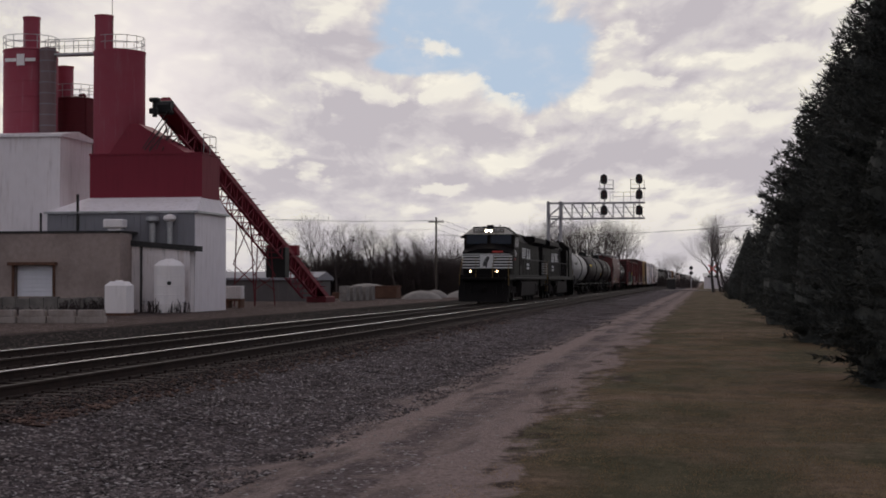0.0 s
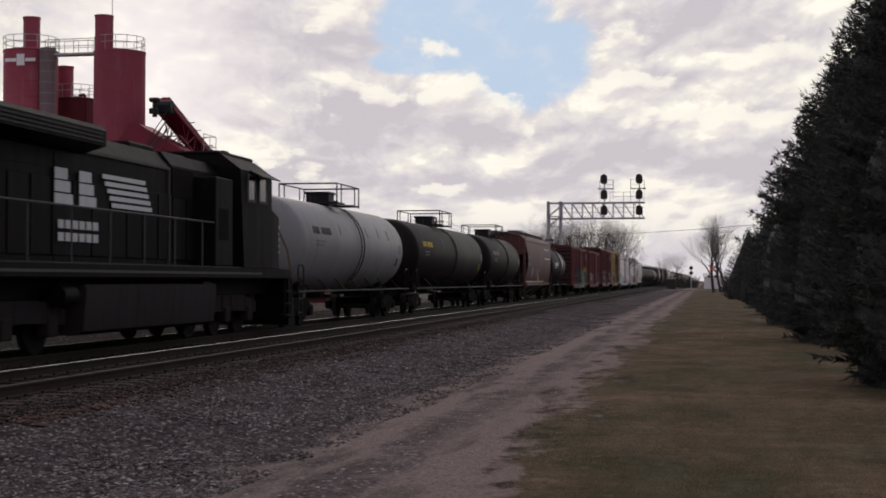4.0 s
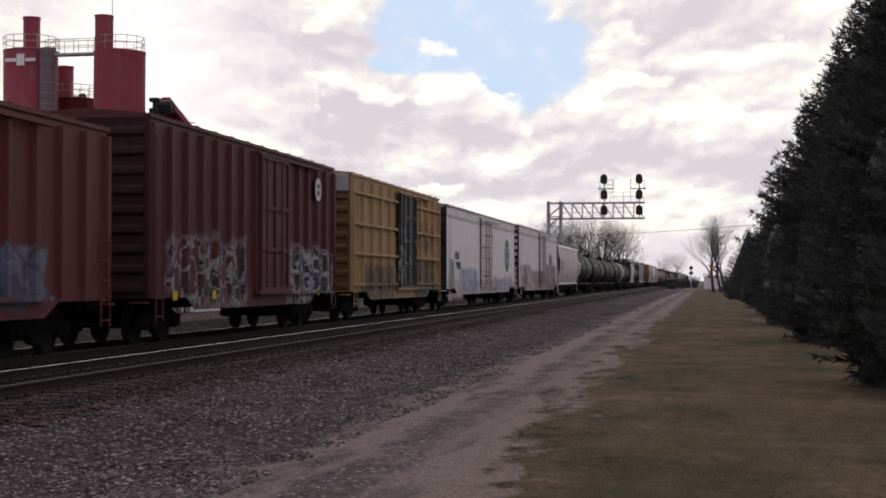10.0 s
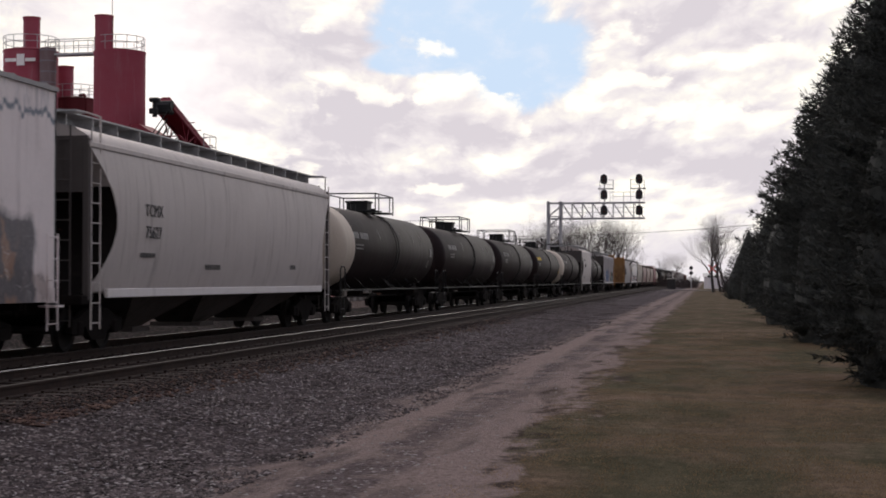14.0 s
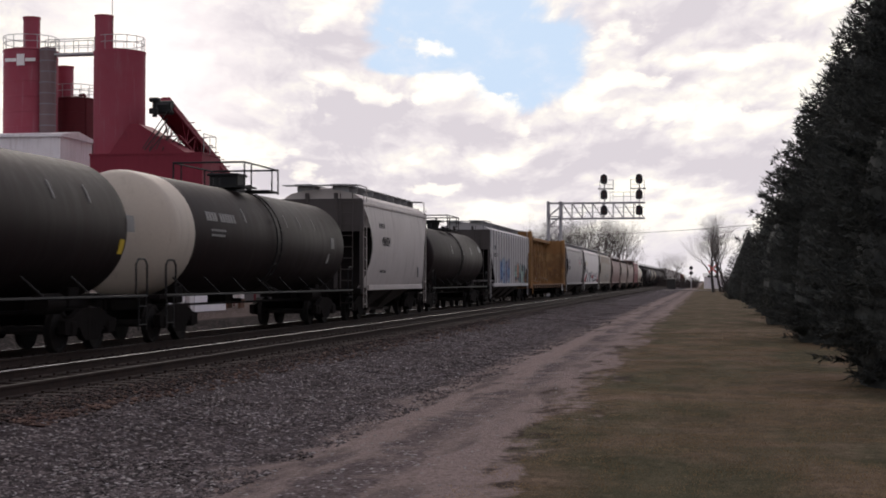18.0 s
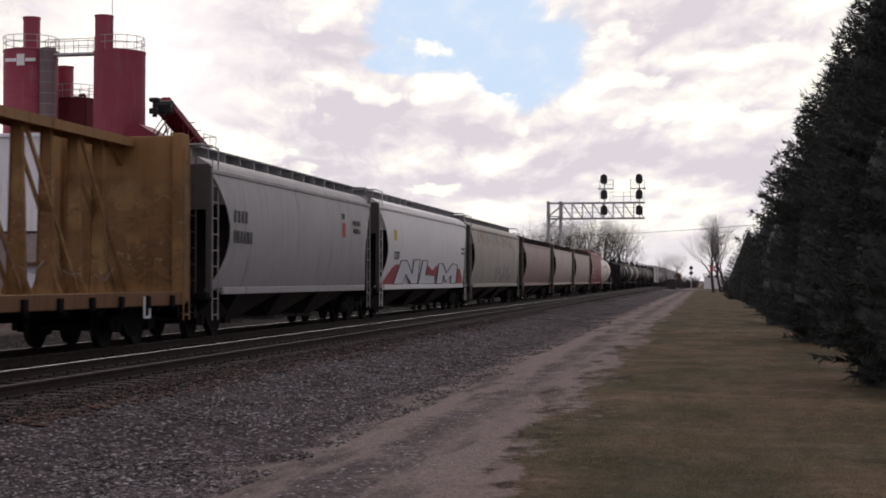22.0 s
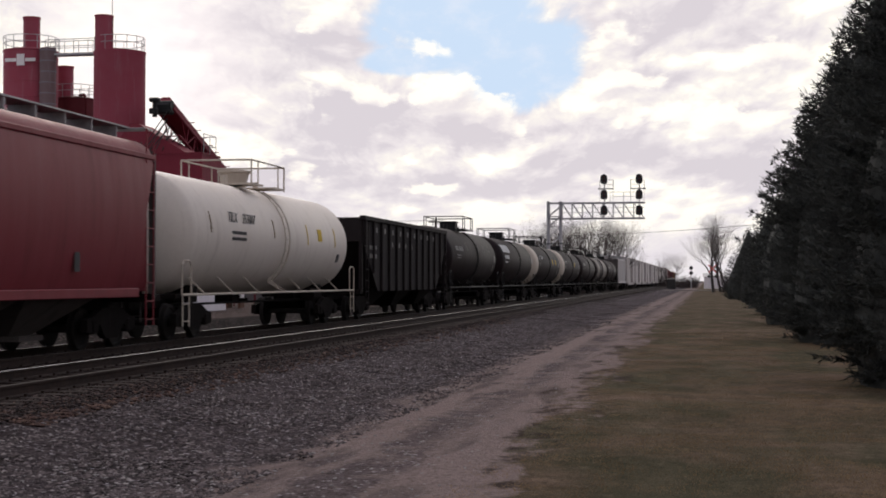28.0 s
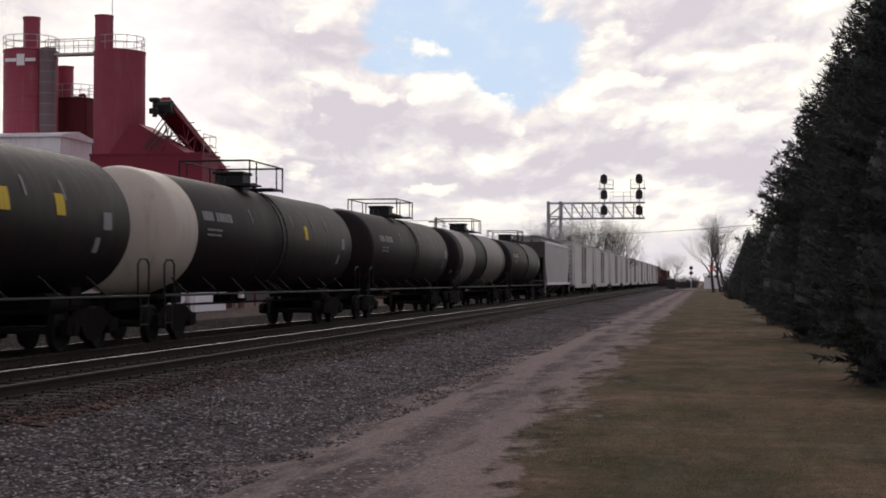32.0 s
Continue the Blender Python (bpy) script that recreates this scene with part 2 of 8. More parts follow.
BAYGREY = paint("dusty_bay", (0.085, 0.072, 0.067), (0.016, 0.013, 0.012), 0.8, 0.9, 0.2, spec=0.1)
# Boxcar brown darkened for the shaded ends; emblem marks reuse it.
SHADEBROWN = paint("shade_brown_end", (0.040, 0.016, 0.016), (0.012, 0.008, 0.008), 0.8, 0.8, 0.2)
# Grime plus painted-in shade for hopper ends; a plain dark grey elsewhere.
ENDGREY = paint("grimy_shaded_end", (0.080, 0.069, 0.066), (0.035, 0.03, 0.028), 0.8, 0.8, 0.2)
WHEEL = rough_mat("wheel_steel", (0.007, 0.0055, 0.005), (0.018, 0.013, 0.012), 6.0, 0.85, 0.2)
WHITEPAINT = paint("white_paint", (0.62, 0.61, 0.6), (0.25, 0.22, 0.2), 0.4, 0.5, 0.06)
MARKWHITE = paint("stencil_white", (0.62, 0.62, 0.62), (0.2, 0.19, 0.18), 0.4, 0.6, 0.0)
MARKBLACK = paint("stencil_black", (0.05, 0.048, 0.05), (0.16, 0.15, 0.15), 0.5, 0.6, 0.0)
MARKDIM = paint("stencil_dull", (0.26, 0.25, 0.24), (0.08, 0.075, 0.07), 0.6, 0.7, 0.0)
MARKYELLOW = paint("stencil_yellow", (0.62, 0.42, 0.04), (0.2, 0.15, 0.05), 0.4, 0.6, 0.0)
MARKRED = paint("stencil_red", (0.5, 0.06, 0.05), (0.2, 0.1, 0.08), 0.4, 0.6, 0.0)
GALV = rough_mat("galvanised_steel", (0.34, 0.34, 0.35), (0.46, 0.46, 0.47), 9.0, 0.5, 0.15, metal=0.5)
DARKSTEEL = rough_mat("dark_steel", (0.024, 0.022, 0.022), (0.05, 0.046, 0.044), 7.0, 0.7, 0.2)
GLASS = glassy("cab_glass", (0.010, 0.018, 0.036), 0.12)
LAMP = glow("headlight_glow", (1.0, 0.88, 0.66), 14.0)
AMBER = glow("ditch_glow", (1.0, 0.68, 0.36), 12.0)

# ---- sky backdrop ----
def cloud_mat():
    """Broken cumulus: a billowing height field, lit from the upper left, with a blue gap."""
    mat = bpy.data.materials.new("cloudy_sky")
    mat.use_nodes = True
    nt = mat.node_tree
    nt.nodes.clear()
    out, em = nt.nodes.new("ShaderNodeOutputMaterial"), nt.nodes.new("ShaderNodeEmission")
    tc = nt.nodes.new("ShaderNodeTexCoord")
    sp = nt.nodes.new("ShaderNodeSeparateXYZ")
    nt.links.new(tc.outputs["Object"], sp.inputs[0])
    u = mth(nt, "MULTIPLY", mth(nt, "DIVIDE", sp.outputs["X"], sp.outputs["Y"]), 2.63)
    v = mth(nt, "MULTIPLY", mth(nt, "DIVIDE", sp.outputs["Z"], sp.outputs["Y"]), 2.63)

    def sheet(du, dv):
        """A place on the flat cloud layer, so that clouds crowd together towards the horizon."""
        cb = nt.nodes.new("ShaderNodeCombineXYZ")
        k = mth(nt, "ADD", mth(nt, "MAXIMUM", mth(nt, "ADD", v, dv), -0.05), 0.22)
        nt.links.new(mth(nt, "DIVIDE", mth(nt, "ADD", u, du), mth(nt, "POWER", k, 0.6)), cb.inputs[0])
        nt.links.new(mth(nt, "MULTIPLY", mth(nt, "LOGARITHM", k, 2.718), 1.25), cb.inputs[1])
        return cb.outputs[0]

    def height(P):
        vo = nt.nodes.new("ShaderNodeTexVoronoi")
        vo.feature = "SMOOTH_F1"
        for nm, val in (("Scale", 3.5), ("Detail", 4.0), ("Roughness", 0.52), ("Lacunarity", 2.3), ("Smoothness", 0.35)):
            vo.inputs[nm].default_value = val
        warp = nt.nodes.new("ShaderNodeVectorMath")
        warp.operation = "MULTIPLY_ADD"
        wn = nt.nodes.new("ShaderNodeTexNoise")
        wn.inputs["Scale"].default_value, wn.inputs["Detail"].default_value = 4.0, 6.0
        nt.links.new(P, wn.inputs["Vector"])
        nt.links.new(wn.outputs["Color"], warp.inputs[0])
        warp.inputs[1].default_value = (0.26, 0.26, 0)
        nt.links.new(P, warp.inputs[2])
        nt.links.new(warp.outputs[0], vo.inputs["Vector"])
        soft = noise_of(nt, P, 2.7, 9, 0.50)
        return mth(nt, "ADD", mth(nt, "MULTIPLY", soft, 1.1), mth(nt, "MULTIPLY", mth(nt, "SUBTRACT", 1.0, vo.outputs["Distance"]), 0.42))

    P = sheet(0.0, 0.0)
    h0, h1, h2 = height(P), height(sheet(-0.012, 0.016)), height(sheet(-0.045, 0.055))
    puff = mth(nt, "SUBTRACT", h0, 0.72)
    wide = noise_of(nt, P, 1.7, 4, 0.5)

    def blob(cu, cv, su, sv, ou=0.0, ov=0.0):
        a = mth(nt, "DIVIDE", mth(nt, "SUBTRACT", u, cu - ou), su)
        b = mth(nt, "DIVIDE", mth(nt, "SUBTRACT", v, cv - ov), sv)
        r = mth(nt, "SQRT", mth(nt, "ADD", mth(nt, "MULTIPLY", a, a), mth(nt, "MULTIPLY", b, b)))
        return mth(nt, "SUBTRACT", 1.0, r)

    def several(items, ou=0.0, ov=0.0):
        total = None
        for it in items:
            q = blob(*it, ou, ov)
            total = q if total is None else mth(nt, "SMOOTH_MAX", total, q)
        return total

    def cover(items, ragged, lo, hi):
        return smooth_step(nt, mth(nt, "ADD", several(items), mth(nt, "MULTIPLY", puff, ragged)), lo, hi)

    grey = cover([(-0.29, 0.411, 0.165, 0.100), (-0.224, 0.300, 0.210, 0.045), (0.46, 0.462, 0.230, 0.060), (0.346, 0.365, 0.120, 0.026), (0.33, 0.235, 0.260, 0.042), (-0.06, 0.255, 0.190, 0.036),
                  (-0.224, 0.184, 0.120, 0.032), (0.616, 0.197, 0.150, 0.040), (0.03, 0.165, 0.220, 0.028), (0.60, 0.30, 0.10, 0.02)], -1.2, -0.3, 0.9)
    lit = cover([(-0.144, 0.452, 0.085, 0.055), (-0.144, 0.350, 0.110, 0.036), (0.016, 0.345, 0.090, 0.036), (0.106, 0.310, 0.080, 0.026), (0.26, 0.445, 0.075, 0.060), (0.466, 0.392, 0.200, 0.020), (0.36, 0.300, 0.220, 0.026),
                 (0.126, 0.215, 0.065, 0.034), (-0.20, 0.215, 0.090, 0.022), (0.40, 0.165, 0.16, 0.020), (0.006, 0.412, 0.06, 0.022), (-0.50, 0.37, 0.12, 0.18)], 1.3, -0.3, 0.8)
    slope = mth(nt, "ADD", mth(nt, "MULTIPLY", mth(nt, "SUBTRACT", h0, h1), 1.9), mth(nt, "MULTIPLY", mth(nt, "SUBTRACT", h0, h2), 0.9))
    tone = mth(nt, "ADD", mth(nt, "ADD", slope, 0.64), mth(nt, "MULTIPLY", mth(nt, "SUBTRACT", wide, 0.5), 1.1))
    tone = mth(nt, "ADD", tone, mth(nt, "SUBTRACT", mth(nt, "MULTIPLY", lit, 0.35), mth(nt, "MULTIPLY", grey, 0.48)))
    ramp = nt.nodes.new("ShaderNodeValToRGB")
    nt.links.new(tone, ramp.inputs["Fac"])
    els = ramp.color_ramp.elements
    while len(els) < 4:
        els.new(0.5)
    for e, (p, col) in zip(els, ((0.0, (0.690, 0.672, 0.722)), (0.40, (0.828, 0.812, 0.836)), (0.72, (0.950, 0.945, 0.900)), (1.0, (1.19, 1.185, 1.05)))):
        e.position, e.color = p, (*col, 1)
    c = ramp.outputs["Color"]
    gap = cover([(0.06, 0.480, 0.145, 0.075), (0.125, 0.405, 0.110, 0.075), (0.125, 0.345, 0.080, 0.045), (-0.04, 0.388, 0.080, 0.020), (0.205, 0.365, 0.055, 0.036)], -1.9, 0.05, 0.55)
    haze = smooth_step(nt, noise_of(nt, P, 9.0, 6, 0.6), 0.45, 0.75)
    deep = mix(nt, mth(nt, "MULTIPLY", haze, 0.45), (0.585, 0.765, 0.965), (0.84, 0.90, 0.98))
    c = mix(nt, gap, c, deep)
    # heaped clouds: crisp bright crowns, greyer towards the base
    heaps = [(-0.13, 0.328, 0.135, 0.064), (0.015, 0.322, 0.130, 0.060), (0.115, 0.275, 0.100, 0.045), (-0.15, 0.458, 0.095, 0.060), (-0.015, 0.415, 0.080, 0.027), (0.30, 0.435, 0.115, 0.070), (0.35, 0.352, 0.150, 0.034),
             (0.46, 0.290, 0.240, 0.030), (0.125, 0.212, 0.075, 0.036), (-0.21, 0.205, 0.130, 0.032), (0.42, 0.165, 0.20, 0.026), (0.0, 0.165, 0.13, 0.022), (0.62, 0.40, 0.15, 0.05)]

    def dens(ou, ov, h, fine_k):
        f = mth(nt, "MULTIPLY", mth(nt, "SUBTRACT", noise_of(nt, sheet(ou, ov), 11.0, 6, 0.58), 0.5), fine_k)
        return mth(nt, "ADD", mth(nt, "ADD", several(heaps, ou, ov), mth(nt, "MULTIPLY", mth(nt, "SUBTRACT", h, 0.72), 2.6)), f)

    d0 = dens(0.0, 0.0, h0, 1.5)
    up = dens(-0.008, 0.026, height(sheet(-0.008, 0.026)), 1.5)
    body = smooth_step(nt, d0, -0.02, 0.34)
    deepness = smooth_step(nt, up, -0.15, 0.62)
    light = mth(nt, "ADD", mth(nt, "SUBTRACT", 1.0, mth(nt, "MULTIPLY", deepness, 0.80)), mth(nt, "MULTIPLY", slope, 0.5))
    ramp2 = nt.nodes.new("ShaderNodeValToRGB")
    nt.links.new(light, ramp2.inputs["Fac"])
    els2 = ramp2.color_ramp.elements
    els2.new(0.5)
    for e, (p, col) in zip(els2, ((0.05, (0.770, 0.750, 0.788)), (0.48, (0.930, 0.915, 0.895)), (0.95, (1.12, 1.12, 1.01)))):
        e.position, e.color = p, (*col, 1)
    c = mix(nt, mth(nt, "MULTIPLY", body, 0.85), c, ramp2.outputs["Color"])
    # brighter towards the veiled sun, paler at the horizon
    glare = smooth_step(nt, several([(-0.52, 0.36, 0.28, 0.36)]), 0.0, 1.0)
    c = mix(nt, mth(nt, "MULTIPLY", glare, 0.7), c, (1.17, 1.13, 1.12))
    c = mix(nt, mth(nt, "MULTIPLY", smooth_step(nt, mth(nt, "MULTIPLY", v, -1.0), -0.20, 0.02), 0.85), c, (0.800, 0.790, 0.835))
    nt.links.new(c, em.inputs["Color"])
    em.inputs["Strength"].default_value = 1.02
    nt.links.new(em.outputs[0], out.inputs["Surface"])
    return mat


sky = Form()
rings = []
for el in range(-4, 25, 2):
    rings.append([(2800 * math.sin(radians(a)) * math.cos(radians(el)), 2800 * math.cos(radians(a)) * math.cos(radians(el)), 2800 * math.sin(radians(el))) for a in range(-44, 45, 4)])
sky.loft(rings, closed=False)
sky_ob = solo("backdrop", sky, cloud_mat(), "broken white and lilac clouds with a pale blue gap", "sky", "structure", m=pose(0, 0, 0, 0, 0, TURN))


# ---- ground ----
def ground_mat():
    mat, nt, bsdf = base_mat("ground_cover", 0.95)
    bsdf.inputs["Specular IOR Level"].default_value = 0.04
    tc = nt.nodes.new("ShaderNodeTexCoord")
    sp = nt.nodes.new("ShaderNodeSeparateXYZ")
    nt.links.new(tc.outputs["Object"], sp.inputs[0])
    vec = tc.outputs["Object"]
    big, mid, fine = noise_of(nt, vec, 0.16, 5), noise_of(nt, vec, 1.1, 6), noise_of(nt, vec, 26.0, 6, 0.7)
    long = noise_of(nt, coords(nt, (1.0, 0.18, 1.0)), 1.6, 6, 0.6)
    stones = nt.nodes.new("ShaderNodeTexVoronoi")
    stones.inputs["Scale"].default_value = 24.0
    nt.links.new(vec, stones.inputs["Vector"])
    sc = nt.nodes.new("ShaderNodeSeparateColor")
    nt.links.new(stones.outputs["Color"], sc.inputs[0])
    x = mth(nt, "ADD", sp.outputs["X"], mth(nt, "MULTIPLY", mth(nt, "SUBTRACT", long, 0.5), 2.2))
    x = mth(nt, "ADD", x, mth(nt, "MULTIPLY", mth(nt, "SUBTRACT", mid, 0.5), 0.7))
    # crushed stone
    st = mix(nt, sc.outputs[0], (0.003, 0.0023, 0.0025), (0.108, 0.087, 0.090))
    st = mix(nt, smooth_step(nt, sc.outputs[1], 0.93, 0.99), st, (0.42, 0.39, 0.39))
    st = mix(nt, mth(nt, "MULTIPLY", smooth_step(nt, big, 0.35, 0.7), 0.45), st, (0.026, 0.0185, 0.0185))
    # trodden sandy track
    tan = mix(nt, smooth_step(nt, fine, 0.3, 0.7), (0.165, 0.115, 0.098), (0.318, 0.230, 0.199))
    tan = mix(nt, mth(nt, "MULTIPLY", smooth_step(nt, long, 0.50, 0.64), 0.6), tan, (0.070, 0.052, 0.047))
    tan = mix(nt, mth(nt, "MULTIPLY", smooth_step(nt, sc.outputs[0], 0.0, 0.35), 0.45), mix(nt, 0.5, tan, (0.05, 0.034, 0.030)), tan)
    across = noise_of(nt, coords(nt, (0.45, 0.9, 1.0)), 1.2, 8, 0.66)
    blade = noise_of(nt, vec, 75.0, 4, 0.7)
    # winter lawn
    gr = mix(nt, smooth_step(nt, fine, 0.3, 0.7), (0.043, 0.0310, 0.0162), (0.110, 0.074, 0.041))
    gr = mix(nt, mth(nt, "MULTIPLY", smooth_step(nt, long, 0.42, 0.66), 0.7), gr, (0.118, 0.080, 0.046))
    gr = mix(nt, mth(nt, "MULTIPLY", smooth_step(nt, mid, 0.5, 0.75), 0.5), gr, (0.036, 0.028, 0.0145))
    gr = mix(nt, mth(nt, "MULTIPLY", smooth_step(nt, across, 0.44, 0.64), 0.5), gr, (0.046, 0.038, 0.018))
    gr = mix(nt, mth(nt, "MULTIPLY", smooth_step(nt, mth(nt, "SUBTRACT", 1.0, across), 0.48, 0.70), 0.4), gr, (0.150, 0.097, 0.060))
    gr = mix(nt, mth(nt, "MULTIPLY", smooth_step(nt, blade, 0.55, 0.72), 0.4), gr, (0.21, 0.15, 0.095))
    clump = noise_of(nt, vec, 5.5, 6, 0.7)
    gr = mix(nt, mth(nt, "MULTIPLY", smooth_step(nt, clump, 0.52, 0.66), 0.6), gr, (0.030, 0.0235, 0.0125))
    gr = mix(nt, mth(nt, "MULTIPLY", smooth_step(nt, mth(nt, "SUBTRACT", 1.0, clump), 0.54, 0.68), 0.5), gr, (0.165, 0.115, 0.068))
    # oil-dark bed between the tracks, and the yard beyond them
    bed = mix(nt, smooth_step(nt, fine, 0.3, 0.75), (0.006, 0.0045, 0.004), (0.020, 0.014, 0.0125))
    yard = mix(nt, smooth_step(nt, fine, 0.3, 0.7), (0.040, 0.028, 0.025), (0.120, 0.088, 0.080))
    yard = mix(nt, smooth_step(nt, noise_of(nt, vec, 3.2, 6, 0.7), 0.52, 0.62), yard, (0.20, 0.155, 0.142))
    yard = mix(nt, mth(nt, "MULTIPLY", smooth_step(nt, mid, 0.5, 0.66), 0.7), yard, (0.030, 0.021, 0.019))
    meadow = noise_of(nt, coords(nt, (0.7, 0.45, 1.0)), 0.9, 6, 0.62)
    gr = mix(nt, 1.0, gr, mix(nt, smooth_step(nt, meadow, 0.40, 0.60), (1.02, 1.26, 1.40), (1.62, 1.66, 2.05)), "MULTIPLY")
    tan = mix(nt, 1.0, tan, (1.36, 1.47, 1.58), "MULTIPLY")
    st = mix(nt, 1.0, st, (1.30, 1.32, 1.38), "MULTIPLY")
    c = mix(nt, smooth_step(nt, x, -28.6, -26.4), yard, bed)
    c = mix(nt, smooth_step(nt, x, -9.4, -6.9), c, st)
    c = mix(nt, smooth_step(nt, x, -4.85, -4.05), c, tan)
    mid_strip = mth(nt, "SUBTRACT", 1.0, smooth_step(nt, mth(nt, "ABSOLUTE", mth(nt, "ADD", x, 3.15)), 0.1, 0.6))
    c = mix(nt, mth(nt, "MULTIPLY", mid_strip, mth(nt, "MULTIPLY", smooth_step(nt, mid, 0.3, 0.6), 0.75)), c, st)
    xg = mth(nt, "ADD", x, mth(nt, "MULTIPLY", mth(nt, "SUBTRACT", noise_of(nt, vec, 2.6, 5, 0.65), 0.5), 1.5))
    c = mix(nt, smooth_step(nt, xg, -2.12, -1.72), c, gr)
    # matted dead weeds along the edge of the lawn
    rim = mth(nt, "SUBTRACT", 1.0, smooth_step(nt, mth(nt, "ABSOLUTE", mth(nt, "ADD", xg, 1.95)), 0.05, 0.45))
    c = mix(nt, mth(nt, "MULTIPLY", rim, mth(nt, "MULTIPLY", smooth_step(nt, noise_of(nt, coords(nt, (1.0, 0.55, 1.0)), 1.9, 5, 0.6), 0.50, 0.62), 0.8)), c, (0.028, 0.018, 0.013))
    nt.links.new(c, bsdf.inputs["Base Color"])
    h = mth(nt, "ADD", mth(nt, "MULTIPLY", stones.outputs["Distance"], -0.9), fine)
    bump(nt, bsdf, h, 0.8, 0.05)
    return mat


def level(x):
    """Height of the ground across the line of the tracks; the rail heads are at 0."""
    prof = ((-3000, -0.8), (-26, -0.8), (-19.5, -0.68), (-15.4, -0.24), (-8.25, -0.22), (-6.2, -0.43), (-4.4, -0.44), (-1.8, -0.40), (3000, -0.38))
    for (a, za), (b, zb) in zip(prof, prof[1:]):
        if x <= b:
            return za + (zb - za) * (x - a) / (b - a)
    return -0.38


gx = [-3000, -900, -300, -120, -70, -50, -38, -30, -26, -22, -19.5, -17.5, -15.4, -12, -8.25, -7.2, -6.2, -5.6, -5, -4.4, -3.8, -3.2, -2.5, -1.8, -1, 0, 1, 2, 3.5, 5, 8, 14, 30, 70, 200, 900, 3000]
gy = [-300, -60, 0] + [8 + 0.8 * i for i in range(60)] + [58, 62, 70, 80, 95, 115, 140, 180, 240, 340, 500, 800, 1300, 3000]
gr = Form()
gr.loft([[(x, y, level(x) + (0.05 * (noise.noise(Vector((x * 0.5, y * 0.35, 0))) + 0.5 * noise.noise(Vector((x * 1.7, y * 1.1, 3)))) if (x > -8 and abs(x) < 40 and y < 200) else 0)) for x in gx] for y in gy], closed=False)
solo("ground", gr, ground_mat(), "winter lawn, sandy track and crushed stone beside the railway", "ground", "structure")

# ---- tracks ----
RAIL_TOP = rough_mat("worn_rail_head", (0.52, 0.51, 0.50), (0.60, 0.59, 0.58), 1.0, 0.25, 0.0, stretch=(1, 0.02, 1), metal=1.0)
# Dark matt copy of the head: a missing sky reflection put into colour.
RAIL_DIM = rough_mat("dimmed_rail_head", (0.035, 0.026, 0.023), (0.055, 0.044, 0.040), 3.0, 0.8, 0.05, stretch=(1, 0.02, 1))
RAIL_SIDE = rough_mat("rusty_rail", (0.020, 0.012, 0.009), (0.040, 0.022, 0.017), 8.0, 0.85, 0.3)
TIE = rough_mat("weathered_tie", (0.018, 0.012, 0.010), (0.046, 0.030, 0.024), 5.0, 0.95, 0.6, stretch=(0.5, 6, 6))
TRACK_X = (-9.82, -12.91)


def rail_form():
    f = Form()
    f.prism([(-0.075, -0.17), (0.075, -0.17), (0.07, -0.155), (0.012, -0.14), (0.010, -0.045), (0.034, -0.036), (0.034, -0.006), (-0.034, -0.006), (-0.034, -0.036), (-0.010, -0.045), (-0.012, -0.14), (-0.07, -0.155)], "y", -40, 900)
    return f


def head_form():
    f = Form()
    f.prism([(-0.034, -0.006), (0.034, -0.006), (0.03, -0.001), (0.018, 0.0), (-0.018, 0.0), (-0.03, -0.001)], "y", -40, 900)
    return f


tie_form = Form().box(-1.3, 1.3, -0.11, 0.11, -0.36, -0.172, 0.012)
tie_mesh = tie_form.mesh("tie", TIE)
plate_mesh = Form().box(-0.09, 0.09, -0.12, 0.12, -0.172, -0.158).box(-0.13, -0.09, -0.07, -0.03, -0.172, -0.13).box(0.09, 0.13, 0.03, 0.07, -0.172, -0.13).mesh("tie_plate", RAIL_SIDE)
tracks = []
for k, tx in enumerate(TRACK_X):
    tr = thing("track", "standard-gauge track with rusty rails on dark timber ties", "railway track", pose(tx, 0, 0), kind="structure", group="railway tracks")
    tracks.append(tr)
    for s in (-1, 1):
        r = part("rail", rail_form(), RAIL_SIDE, tr)
        r.location.x = s * 0.752
        part("rail_head", head_form(), RAIL_TOP if s < 0 else RAIL_DIM, r, "polished steel running surface" if s < 0 else "steel running surface coloured dark for a weak reflection")


# ---- rolling stock ----
def sideframe(f, x, y, gap=0.86):
    """Cast side frame of a two-axle bogie at x, centred on y."""
    f.prism([(y - 1.22, 0.36), (y - 1.22, 0.62), (y - 0.9, 0.66), (y - 0.45, 0.84), (y + 0.45, 0.84), (y + 0.9, 0.66), (y + 1.22, 0.62), (y + 1.22, 0.36), (y + 0.95, 0.34), (y + 0.6, 0.5),
             (y + 0.42, 0.3), (y + 0.3, 0.22), (y - 0.3, 0.22), (y - 0.42, 0.3), (y - 0.6, 0.5), (y - 0.95, 0.34)], "x", x - 0.07, x + 0.07)
    for dy in (-gap, gap):
        f.box(x - 0.1, x + 0.1, y + dy - 0.13, y + dy + 0.13, 0.32, 0.60, 0.03)
    for dy in (-0.17, 0, 0.17):
        f.tube((x, y + dy, 0.28), (x, y + dy, 0.64), 0.075, n=8)


def wheelset_form(r=0.42):
    f = Form()
    for s in (-1, 1):
        x = s * 0.72
        f.loft([[(x + s * dx, rr * math.cos(a), rr * math.sin(a)) for a in [2 * math.pi * i / 24 for i in range(24)]]
                for dx, rr in ((-0.06, r + 0.025), (-0.03, r + 0.025), (-0.025, r), (0.075, r - 0.006), (0.075, r - 0.07), (0.05, r - 0.09), (0.05, 0.12), (0.09, 0.11), (0.09, 0.01))])
    f.tube((-1.0, 0, 0), (1.0, 0, 0), 0.075, n=10)
    return f


